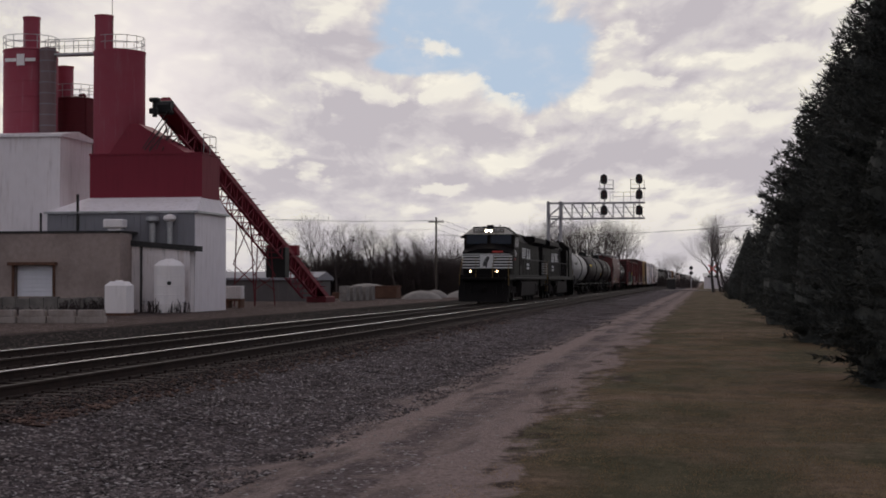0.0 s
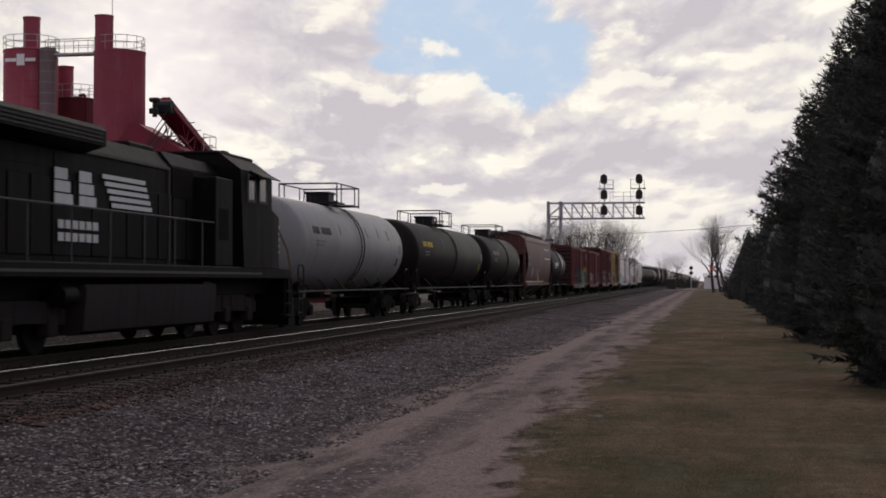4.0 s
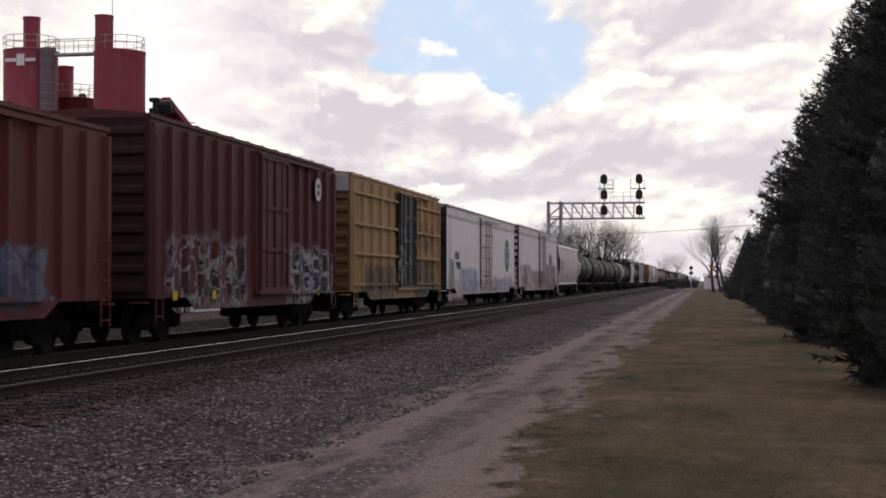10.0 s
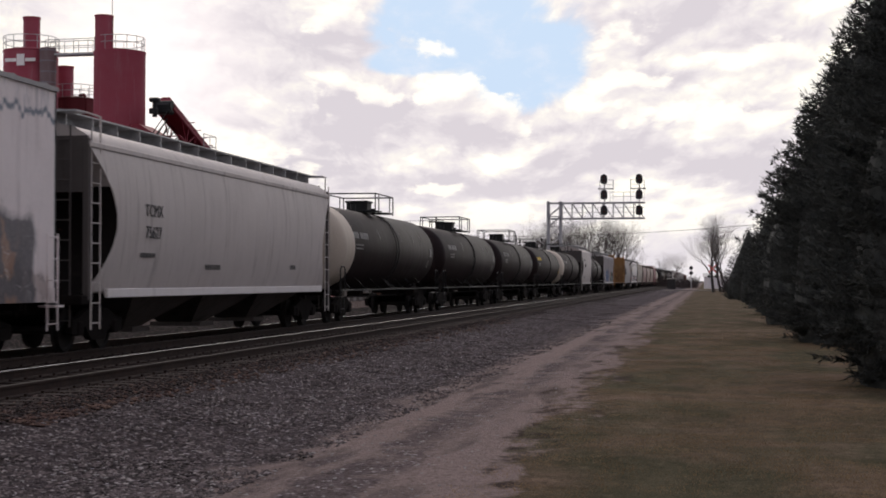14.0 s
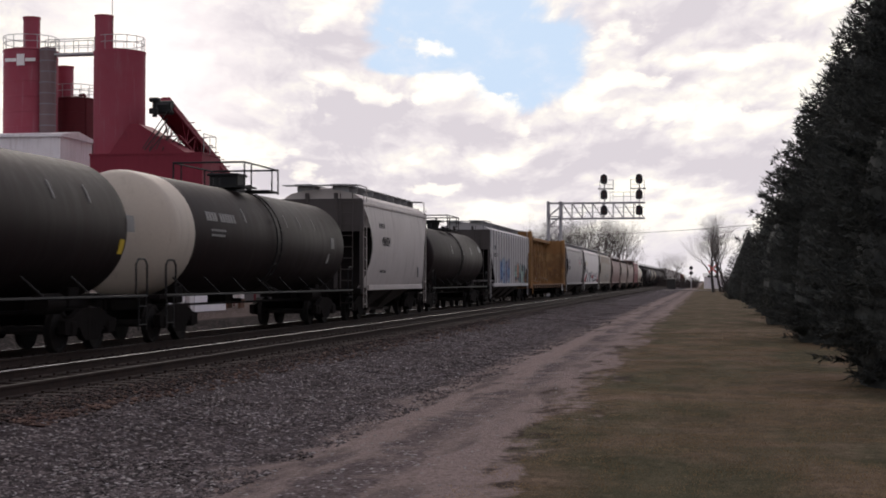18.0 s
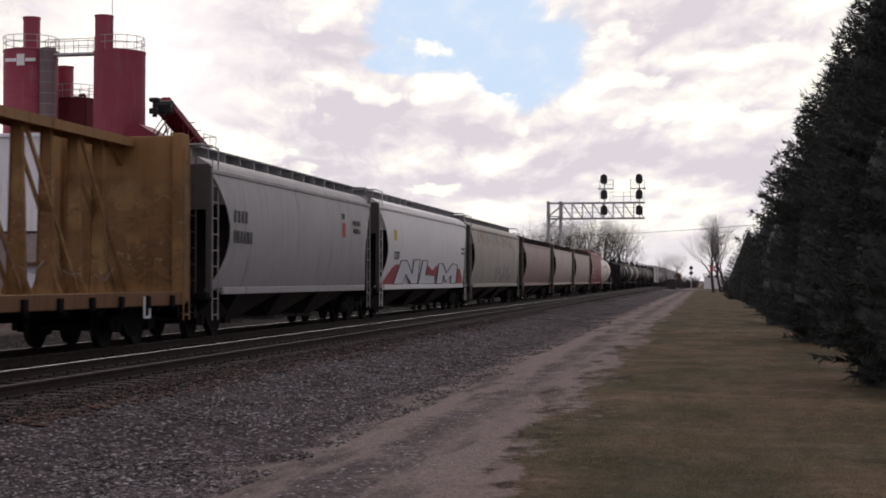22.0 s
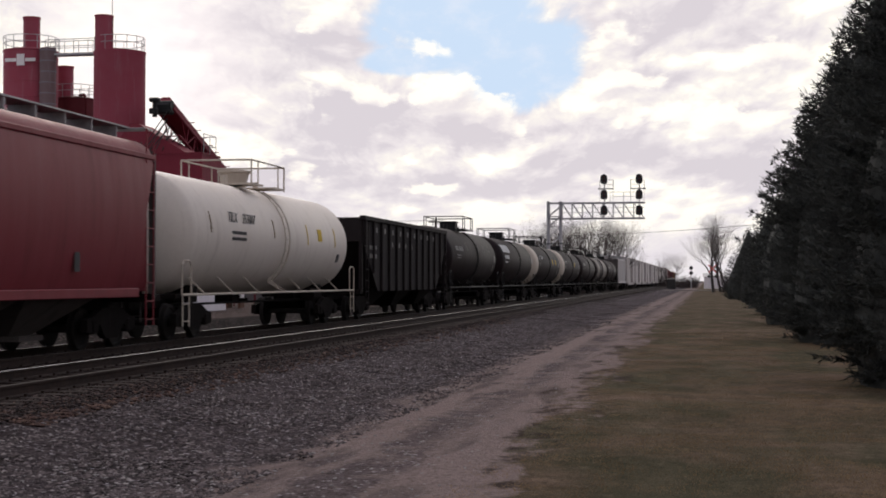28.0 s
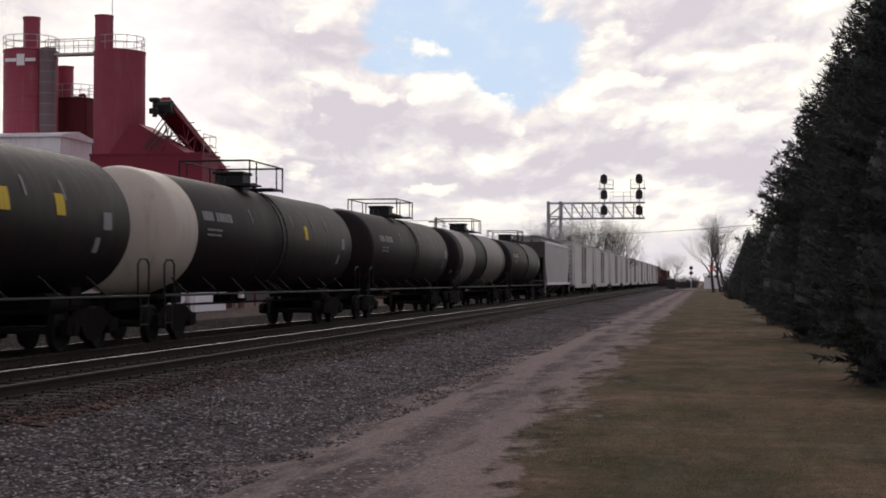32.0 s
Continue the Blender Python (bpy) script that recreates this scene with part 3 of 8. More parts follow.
WHEELSET = wheelset_form().mesh("wheelset", WHEEL)
LOCO_WHEELSET = wheelset_form(0.51).mesh("wheelset", WHEEL)
_t = Form()
for _s in (-1, 1):
    sideframe(_t, _s * 1.0, 0)
_t.box(-1.0, 1.0, -0.2, 0.2, 0.5, 0.78, 0.04).box(-1.02, 1.02, -0.9, 0.9, 0.40, 0.47)
TRUCK = _t.mesh("truck", UNDER)
_c = Form().box(-0.12, 0.12, -0.35, 0.2, 0.74, 0.98, 0.03).box(-0.2, 0.2, 0.15, 0.6, 0.68, 1.02, 0.04).tube((-0.3, 0.3, 0.8), (-0.25, -0.15, 0.35), 0.03).tube((0.25, -0.15, 0.35), (-0.25, -0.15, 0.35), 0.025)
COUPLER = _c.mesh("coupler", UNDER)


def running_gear(car, half, truck_at, label=""):
    for s in (-1, 1):
        t = new("truck", TRUCK)
        t.parent, t.location = car, (0, s * truck_at, 0)
        for dy in (-0.86, 0.86):
            w = new("wheelset", WHEELSET)
            w.parent, w.location = t, (0, dy, 0.42)
        c = new("coupler", COUPLER)
        c.parent, c.matrix_basis = car, pose(0, s * half, 0, 0, 0, 180 if s > 0 else 0)


def ladder(f, x, y, z0, z1, along="y", w=0.42, r=0.014, step=0.38):
    a = (lambda k: (x, y + k, 0)) if along == "y" else (lambda k: (x + k, y, 0))
    for k in (-w / 2, w / 2):
        p = a(k)
        f.box(p[0] - 0.013, p[0] + 0.013, p[1] - 0.013, p[1] + 0.013, z0, z1)
    z = z0 + 0.12
    while z < z1:
        p, q = a(-w / 2), a(w / 2)
        f.tube((p[0], p[1], z), (q[0], q[1], z), r, n=5)
        z += step


def bars(car, rows, mat, name="lettering", thick=0.006, fill=0.55):
    """Lettering and stencils as plain bars: rows of (x, y0, y1, z0, z1, characters)."""
    for x, y0, y1, z0, z1, n in rows:
        w = (y1 - y0) / n
        if w >= 0.15 or n == 1:
            for i in range(n):
                part(name, Form().box(x, x + thick, y0 + i * w, y0 + (i + fill) * w, z0, z1), mat, car)
            continue
        f = Form()
        for i in range(n):
            f.box(x, x + thick, y0 + i * w, y0 + (i + fill) * w, z0, z1)
        part(name, f, mat, car)["kind"] = "stuff"


def words(car, text, x, y, z, size, mat, name="number"):
    """Raised lettering on the near side of a car, reading along the car."""
    cu = bpy.data.curves.new(name, "FONT")
    cu.body, cu.size, cu.extrude, cu.align_x, cu.align_y = text, size, 0.004, "CENTER", "CENTER"
    cu.materials.append(mat)
    ob = new(name, cu)
    ob.parent = car
    ob.matrix_basis = pose(x, y, z, 90, 0, 90)
    return ob


def tank_car(u0, u1, mat, label, r=1.42, cz=2.50, band=None, bands=(), rail_mat=None, dome_r=0.40, hump=0.0, marks=(), square=True):
    """A tank car whose shell runs from u0 to u1 along the train."""
    L = u1 - u0
    h = L / 2
    car = thing("tank_car", label, "tank car", pose(TRACK_X[1], (u0 + u1) / 2, 0), group="train cars")
    rail_mat = rail_mat or BLACK
    tank = Form()
    prof = []
    for i in range(7):
        a = math.pi / 2 * i / 6
        prof.append((-h + 0.62 * (1 - math.cos(a)), max(0.02, r * math.sin(a))))
    prof += [(-y, q) for y, q in prof[::-1]]
    tank.lathe_y(prof, 0, cz, 40)
    shell = part("tank", tank, mat, car)
    if band:
        for y0, y1, bm in bands:
            b = Form()
            pr = []
            if y0 < -h + 0.62:
                for i in range(13):
                    a = math.pi / 2 * i / 12
                    pr.append((-h - 0.012 + 0.62 * (1 - math.cos(a)), max(0.02, (r + 0.012) * math.sin(a))))
                pr += [(y1, r + 0.012), (y1 + 0.01, r - 0.01)]
            for i in range(9 if not pr else 0):
                y = y0 + (y1 - y0) * i / 8
                d = h - abs(y)
                q = r if d > 0.62 else r * math.sqrt(max(0.0, 1 - ((0.62 - d) / 0.62) ** 2))
                pr.append((y, q + 0.008))
            b.lathe_y(pr, 0, cz, 40)
            part("end_band", b, bm, car, "painted band round the dark shell")
    # jacket rib at the ladder
    rib = Form().lathe_y([(0.55, r - 0.01), (0.56, r + 0.014), (0.62, r + 0.014), (0.63, r - 0.01)], 0, cz, 40)
    part("shell_ring", rib, mat, car)
    for s in (-1, 1):
        sill = Form()
        sill.box(-0.32, 0.32, s * (h + 0.55), s * (h - 2.9), 0.72, 1.06, 0.02)
        sill.box(-1.35, 1.35, s * (h + 0.45), s * (h + 0.05), 0.98, 1.08, 0.01)
        sill.box(-0.9, 0.9, s * (h - 2.0) - 0.25, s * (h - 2.0) + 0.25, 0.86, 1.25, 0.02)
        part("stub_sill", sill, UNDER, car)
        sad = Form()
        sad.prism([(-0.95, 1.5), (-0.5, 0.9), (0.5, 0.9), (0.95, 1.5), (0.7, 1.35), (0, 1.15), (-0.7, 1.35)], "y", s * (h - 2.0) - 0.3, s * (h - 2.0) + 0.3)
        part("saddle", sad, UNDER, car)
    for s in (-1, 1):
        rr = Form()
        x = s * 1.46
        rr.path([(x, -h - 0.35, 1.06), (x, h + 0.35, 1.06)], 0.03)
        for e in (-1, 1):
            rr.path([(x, e * (h + 0.35), 1.06), (x, e * (h + 0.35), 1.72), (x, e * (h + 0.22), 1.82), (x, e * (h - 0.12), 1.82), (x, e * (h - 0.25), 1.72), (x, e * (h - 0.25), 1.06)], 0.022)
            ladder(rr, x, e * (h + 0.1), 0.35, 1.06)
        k = -h + 1.2
        while k < h - 1:
            rr.tube((x, k, 1.06), (x * 0.8, k - 0.35, 1.45), 0.02, n=5)
            k += 2.1
        part("side_railing", rr, rail_mat, car)
        rung = Form().tube((0, -0.2, 0), (0, 0.2, 0), 0.014, n=5).mesh("rung", rail_mat)
        for dy in (-0.2, 0.2):
            spots = [(1.46, 1.06)] + [((r + 0.09) * math.cos(radians(-48 + 12 * i)), cz + (r + 0.09) * math.sin(radians(-48 + 12 * i))) for i in range(10)]
            part("ladder_rail", Form().loft([[(s * (x - 0.018), dy - 0.018, z), (s * (x + 0.018), dy - 0.018, z), (s * (x + 0.018), dy + 0.018, z), (s * (x - 0.018), dy + 0.018, z)] for x, z in spots]), rail_mat, car)
        for i in range(9):
            a0 = radians(-48 + i * 12)
            rg = new("rung", rung)
            rg.parent, rg.location = car, (s * (r + 0.09) * math.cos(a0), 0, cz + (r + 0.09) * math.sin(a0))
    top = cz + r
    dome = Form()
    if square:
        dome.box(-dome_r, dome_r, -dome_r * 0.95, dome_r * 0.95, top - 0.12, top + 0.40, 0.04).box(-dome_r - 0.04, dome_r + 0.04, -dome_r - 0.04, dome_r + 0.04, top + 0.36, top + 0.44, 0.02)
    else:
        dome.lathe_z([(top - 0.15, dome_r * 0.72), (top + 0.1, dome_r * 0.8), (top + 0.38, dome_r), (top + 0.40, dome_r + 0.05), (top + 0.46, dome_r + 0.05), (top + 0.47, dome_r * 0.7), (top + 0.49, 0.1)], 0, 0, 20)
    part("manway_housing", dome, rail_mat if not square else BLACK if mat is not WHITEPAINT else WHITEPAINT, car)
    for y0 in (0.55, -1.55):
        part("platform", Form().box(-1.0, 1.0, y0, y0 + 1.0, top - 0.02, top + 0.03), rail_mat, car)
    hr = Form()
    for s in (-1, 1):
        hr.path([(s * 0.98, -1.55, top - 0.05), (s * 0.98, -1.55, top + 0.64), (s * 0.98, 1.55, top + 0.64), (s * 0.98, 1.55, top - 0.05)], 0.026)
        hr.path([(s * 0.98, 0.95, top), (s * 0.98, 0.95, top + 0.64)], 0.022).path([(s * 0.98, -0.95, top), (s * 0.98, -0.95, top + 0.64)], 0.022)
    for e in (-1, 1):
        hr.path([(-0.98, e * 1.55, top + 0.64), (0.98, e * 1.55, top + 0.64)], 0.026)
    part("safety_railing", hr, rail_mat, car)
    valve = Form().tube((0, -0.9, top - 0.05), (0, -0.9, top + 0.28), 0.11).tube((0.3, 1.0, top - 0.1), (0.3, 1.0, top + 0.2), 0.08)
    part("valve", valve, rail_mat, car)
    bott = Form().tube((0, 0, cz - r + 0.05), (0, 0, 0.75), 0.17).tube((0.4, 0.0, 0.85), (-0.4, 0, 0.85), 0.05).box(-0.25, 0.25, -0.9, -0.45, 0.78, 1.0)
    part("outlet_valve", bott, UNDER, car)
    brake = Form().tube((1.05, h - 3.9, 0.95), (1.05, h - 3.1, 0.95), 0.2, n=12).tube((-0.9, -h + 3.2, 0.9), (-0.9, -h + 4.3, 0.9), 0.16, n=10).path([(0.5, -h + 1, 0.8), (0.5, h - 1, 0.8)], 0.03)
    part("brake_gear", brake, UNDER, car)
    running_gear(car, h + 0.75, h - 1.55)
    for y, z, n, w, ht, m2 in marks:
        f = Form()
        a = math.asin(max(-1, min(1, (z - cz) / r)))
        for i in range(n):
            yy = y + i * w
            steps = max(2, int(ht / 0.12) + 1)
            rings = []
            for k in range(steps):
                a2 = a - ht / r * k / (steps - 1)
                cc, ss = math.cos(a2), math.sin(a2)
                rings.append([((r + 0.012) * cc, yy, cz + (r + 0.012) * ss), ((r + 0.012) * cc, yy + 0.72 * w, cz + (r + 0.012) * ss),
                              ((r - 0.01) * cc, yy + 0.72 * w, cz + (r - 0.01) * ss), ((r - 0.01) * cc, yy, cz + (r - 0.01) * ss)])
            f.loft(rings)
            if w >= 0.15 or n == 1:
                part("stencil", f, m2, car)
                f = Form()
        if f.v:
            part("stencil", f, m2, car)["kind"] = "stuff"
    return car


def shield(car, y, r, cz, a_top, a_low, half, mat, name, proud=0.012):
    """A pointed emblem laid on a tank's flank."""
    rings = []
    for k in range(15):
        t = k / 14
        a = a_top + (a_low - a_top) * t
        wd = half * (t / 0.4 if t < 0.4 else (1 - t) / 0.6) + 0.004
        lean = 0.25 * half * (0.5 - t)
        cc, ss = math.cos(a), math.sin(a)
        rings.append([((r + proud) * cc, y - wd + lean, cz + (r + proud) * ss), ((r + proud) * cc, y + wd + lean, cz + (r + proud) * ss),
                      ((r - 0.01) * cc, y + wd + lean, cz + (r - 0.01) * ss), ((r - 0.01) * cc, y - wd + lean, cz + (r - 0.01) * ss)])
    return part(name, Form().loft(rings), mat, car)


def hopper_car(u0, u1, mat, label, curved=True, ribs=0, top=4.42, stripe=None, sill_mat=None, bays=3, marks=(), belt=True, slope=1.9, end_mat=None):
    """A covered hopper whose roof runs from u0 to u1."""
    h = (u1 - u0) / 2
    car = thing("hopper_car", label, "hopper car", pose(TRACK_X[1], (u0 + u1) / 2, 0), group="train cars")
    # cross-section from sill to roof, near half; mirrored
    if curved:
        half = [(0.9, 1.12), (1.30, 1.16), (1.37, 1.35), (1.44, 1.6), (1.51, 2.0), (1.55, 2.35), (1.565, 2.7), (1.56, 3.1), (1.52, 3.5), (1.47, 3.8), (1.42, 4.02), (1.36, top - 0.28), (1.1, top - 0.12), (0.6, top), (0.0, top + 0.03)]
    else:
        half = [(0.9, 1.12), (1.46, 1.16), (1.46, 1.5), (1.46, 2.4), (1.46, 3.2), (1.46, 3.9), (1.44, top - 0.30), (1.34, top - 0.22), (1.0, top - 0.10), (0.6, top), (0.0, top + 0.03)]

    half = [(x, 1.12 + (z - 1.12) * (top - 1.12) / 3.30) for x, z in half] if top < 4.3 else half

    def ring(y, inset):
        pts = []
        for x, z in half:
            pts.append((x, y, z))
        full = pts + [(-x, y, z) for x, y, z in pts[-2::-1]]
        return full

    body = Form()
    # the end leans in towards the middle below the eave, so each point slides along y by its height
    def bend(y, e, z):
        if curved:
            k = max(0.0, min(1.0, (z - 1.1) / 2.75))
            return y - e * (0.12 + slope * 0.55 * math.sin(math.pi * k))
        k = max(0.0, min(1.0, (3.25 - z) / 2.0))
        return y - e * slope * k
    def flank(z):
        for (xa, za), (xb, zb) in zip(half, half[1:]):
            if za <= z <= zb:
                return xa + (xb - xa) * (z - za) / max(1e-6, zb - za) - 0.02
        return 1.2

    rings = []
    ys = [-h, -h + 0.02] + [-h + 2 * h * i / 10 for i in range(1, 10)] + [h - 0.02, h]
    for y in ys:
        e = -1 if y < -h + 0.1 else 1 if y > h - 0.1 else 0
        rings.append([(x, bend(y, e, z) if e else y, z) for x, _, z in ring(y, 0)])
    body.loft(rings, caps=False)
    m = len(half)
    for e0 in (0, len(rings) - 1):
        b0 = e0 * (2 * m - 1)
        body.f.extend([(b0 + i, b0 + i + 1, b0 + 2 * m - 3 - i, b0 + 2 * m - 2 - i) for i in range(m - 2)] + [(b0 + m - 2, b0 + m - 1, b0 + m)])
    part("body", body, mat, car)
    if ribs:
        for i in range(ribs):
            y = -h + 0.1 + (2 * h - 0.2) * i / (ribs - 1)
            z0 = 1.12
            d = h - abs(y)
            if d < slope:
                z0 = max(1.12, 3.25 - 2.0 * d / slope)
            for s in (-1, 1):
                x = s * 1.46
                rf = Form().box(min(x, x + s * 0.07), max(x, x + s * 0.07), y - 0.04, y + 0.04, z0, top - 0.3, 0.01)
                part("side_post", rf, mat, car)
    sill = Form()
    for s in (-1, 1):
        x = s * (1.38 if curved else 1.48)
        sill.box(min(x, x + s * 0.09), max(x, x + s * 0.09), -h + 0.9, h - 0.9, 1.04, 1.22, 0.015)
    part("side_sill", sill, sill_mat or mat, car)
    if belt:
        bf = Form()
        for s in (-1, 1):
            x = s * 1.38
            bf.box(min(x, x + s * 0.10), max(x, x + s * 0.10), -h, h, top - 0.52, top - 0.40, 0.02)
        part("roof_eave", bf, mat, car)
    fr = Form().box(-0.35, 0.35, -h - 0.35, h + 0.35, 0.72, 1.02, 0.02)
    for e in (-1, 1):
        fr.box(-1.45, 1.45, e * (h + 0.32), e * (h - 0.15), 0.92, 1.1, 0.02)
        zs = [3.2 - (3.2 - 1.1) * i / 8 for i in range(9)]
        line = [(bend(e * h, e, z) + e * 0.025, z) for z in zs]
        # Near-black sheet over the body's cap paints the open end's shade.
        part("slope_sheet", Form().loft([[(-flank(z), y, z), (flank(z), y, z), (flank(z), y - e * 0.02, z), (-flank(z), y - e * 0.02, z)] for y, z in line]), UNDER, car, "sloping end sheet coloured dark for shade")
    part("end_frame", fr, UNDER, car)
    for e in (-1, 1):
        for x in (-1.4, -0.5, 0.5, 1.4):
            # Darker than the body: shade between the cars is in this grey.
            part("end_post", Form().box(x - 0.06, x + 0.06, e * (h - 0.02) - 0.06, e * (h - 0.02) + 0.06, 1.0, top - 0.35 if abs(x) > 1 else top - 0.1, 0.01), end_mat or ENDGREY, car)
        part("end_panel", Form().box(-1.42, 1.42, e * (h - 0.02) - 0.03, e * (h - 0.02) + 0.03, 3.05, top - 0.3), end_mat or ENDGREY, car)
        ef = Form()
        ladder(ef, 1.46, e * (h - 0.3), 0.45, top - 0.15)
        el = Form()
        ladder(el, -1.46, e * (h - 0.3), 0.45, 2.2)
        part("ladder", el, mat, car)
        el = Form()
        ladder(el, 0.9, e * (h + 0.08), 0.5, top - 0.1, along="x")
        part("end_ladder", el, end_mat or ENDGREY, car)
        ef.path([(1.46, e * (h - 0.5), top - 0.3), (1.46, e * (h - 0.5), top + 0.1), (1.3, e * (h - 0.1), top + 0.16), (0.9, e * (h - 0.1), top + 0.18)], 0.022)
        part("ladder", ef, mat, car)
    rw = Form()
    low = 0.0 if top > 4.3 else 0.1
    for s in (-1, 1):
        x = s * 0.62
        rw.box(x - 0.3, x + 0.3, -h - 0.1, h + 0.1, top + 0.17 - low, top + 0.20 - low)
        k = -h + 0.2
        while k < h:
            rw.box(x - 0.28, x + 0.28, k - 0.02, k + 0.02, top - 0.14, top + 0.17 - low)
            k += 1.25
    for e in (-1, 1):
        rw.box(-1.3, 1.3, e * h - 0.25, e * h + 0.25, top + 0.14 - low, top + 0.17 - low)
    part("running_board", rw, GALV if top > 4.3 else ENDGREY, car)
    ht = Form()
    ht.box(-0.3, 0.3, -h + 0.8, h - 0.8, top - 0.02, top + 0.13, 0.03)
    part("roof_hatch", ht, mat, car)
    bw = (2 * h - 5.0) / bays
    for i in range(bays):
        y = -h + 2.5 + bw * (i + 0.5)
        bf = Form()
        bf.loft([[(-1.35, y - bw / 2, 1.12), (1.35, y - bw / 2, 1.12), (1.35, y + bw / 2, 1.12), (-1.35, y + bw / 2, 1.12)],
                 [(-0.4, y - 0.45, 0.34), (0.4, y - 0.45, 0.34), (0.4, y + 0.45, 0.34), (-0.4, y + 0.45, 0.34)]])
        bf.box(-0.65, 0.65, y - 0.5, y + 0.5, 0.26, 0.36)
        part("outlet_bay", bf, BAYGREY, car)
    br = Form().tube((0.5, h - 0.9, 1.35), (0.5, h - 0.4, 1.35), 0.2, n=12).tube((-0.6, -h + 0.3, 1.5), (-0.6, -h + 1.1, 1.5), 0.18, n=10)
    part("brake_gear", br, UNDER, car)
    running_gear(car, h + 0.55, h - 1.35)
    for y, z, n, w, ht2, m2 in marks:
        x = 1.46
        if curved:
            for (xa, za), (xb, zb) in zip(half, half[1:]):
                if za <= z <= zb:
                    x = xa + (xb - xa) * (z - za) / (zb - za)
        bars(car, [(x + 0.012, y, y + n * w, z - ht2, z, n)], m2)
    return car


DOORBAR = paint("rusty_bar", (0.26, 0.215, 0.195), (0.12, 0.07, 0.05), 0.7, 0.7, 0.3)


def box_car(u0, u1, mat, label, ribs=15, top=4.30, door=(-1.6, 1.4), door_mat=None, roof_mat=None, end_mat=None, plain=False, marks=(), drop=0.72, door_ribs=(0.3, 0.62), width=1.52, belts=()):
    h = (u1 - u0) / 2
    W = width
    car = thing("box_car", label, "boxcar", pose(TRACK_X[1], (u0 + u1) / 2, 0), group="train cars")
    body = Form().box(-W, W, -h, h, 1.0, top, 0.02)
    part("body", body, mat, car)
    # The end colour holds the shade that falls between coupled cars.
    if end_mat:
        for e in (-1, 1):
            part("end_wall", Form().box(-W + 0.04, W - 0.04, min(e * h, e * (h + 0.012)), max(e * h, e * (h + 0.012)), 1.04, top - 0.08), end_mat, car, "dark end wall, shade put into its colour")
    for s in (-1, 1):
        sf = Form()
        x = s * W
        lo, hi = min(x, x + s * 0.03), max(x, x + s * 0.03)
        sf.prism([(-h + 0.05, 1.25), (-h + 0.05, 1.0), (-h + 2.2, drop + 0.28), (-h + 2.8, drop), (h - 2.8, drop), (h - 2.2, drop + 0.28), (h - 0.05, 1.0), (h - 0.05, 1.25)], "x", lo, hi)
        part("side_sill", sf, mat, car)
    if not plain:
        for i in range(ribs):
            y = -h + 0.12 + (2 * h - 0.24) * i / (ribs - 1)
            if door[0] - 0.1 < y < door[1] + 0.1:
                continue
            for s in (-1, 1):
                x = s * W
                rf = Form()
                rf.prism([(x, y - 0.10), (x + s * 0.11, y - 0.06), (x + s * 0.11, y + 0.06), (x, y + 0.10)], "z", 1.05, top - 0.16)
                part("side_post", rf, mat, car)
        for fr in belts:
            z = 1.05 + (top - 1.2) * fr
            for s in (-1, 1):
                x = s * W
                part("side_belt", Form().box(min(x, x + s * 0.12), max(x, x + s * 0.12), -h + 0.1, h - 0.1, z - 0.05, z + 0.05, 0.01), mat, car)
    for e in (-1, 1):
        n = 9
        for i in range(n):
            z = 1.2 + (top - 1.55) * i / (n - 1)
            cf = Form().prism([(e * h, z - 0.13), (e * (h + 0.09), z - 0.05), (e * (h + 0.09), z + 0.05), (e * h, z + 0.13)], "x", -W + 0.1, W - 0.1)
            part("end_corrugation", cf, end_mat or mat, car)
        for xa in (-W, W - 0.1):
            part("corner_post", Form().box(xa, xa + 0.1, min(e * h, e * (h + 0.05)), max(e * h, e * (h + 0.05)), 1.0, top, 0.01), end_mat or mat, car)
        lf = Form()
        ladder(lf, W + 0.11, e * (h - 0.32), 0.5, 2.2 if e > 0 else top - 0.4)
        lg = Form()
        ladder(lg, -W - 0.11, e * (h - 0.32), 0.5, 2.2)
        part("ladder", lg, mat, car)
        part("ladder", lf, mat, car)
        part("end_step", Form().box(W - 0.3, W + 0.02, min(e * h, e * (h + 0.35)), max(e * h, e * (h + 0.35)), 0.9, 0.94), mat, car)
    roof = Form().prism([(-W - 0.05, top - 0.06), (W + 0.05, top - 0.06), (W + 0.05, top + 0.02), (0, top + 0.16), (-W - 0.05, top + 0.02)], "y", -h - 0.03, h + 0.03)
    part("roof", roof, roof_mat or mat, car)
    k = -h + 0.55
    while k < h:
        rs = Form().prism([(-W, top + 0.03), (W, top + 0.03), (W, top + 0.06), (0, top + 0.21), (-W, top + 0.06)], "y", k - 0.05, k + 0.05)
        part("roof_seam", rs, roof_mat or mat, car)
        k += 1.25
    for s in (-1, 1):
        x = s * (W + (0.09 if not plain else 0.03))
        df = Form().box(min(x, x + s * 0.06), max(x, x + s * 0.06), door[0], door[1], 1.12, top - 0.22, 0.01)
        d = part("door", df, door_mat or mat, car)
        if plain:
            xg = x + s * 0.004
            # Dark strips added round the door to draw its recessed gap.
            for a, b, c0, c1 in ((door[0] - 0.05, door[0], 1.1, top - 0.2), (door[1], door[1] + 0.05, 1.1, top - 0.2), (door[0], door[1], 1.06, 1.12), (door[0], door[1], top - 0.22, top - 0.17)):
                part("door_gap_strip", Form().box(min(xg, xg + s * 0.03), max(xg, xg + s * 0.03), a, b, c0, c1), ENDGREY, d)
            for k in (0.2, 0.42, 0.6, 0.8):
                zc = 1.2 + (top - 1.6) * k
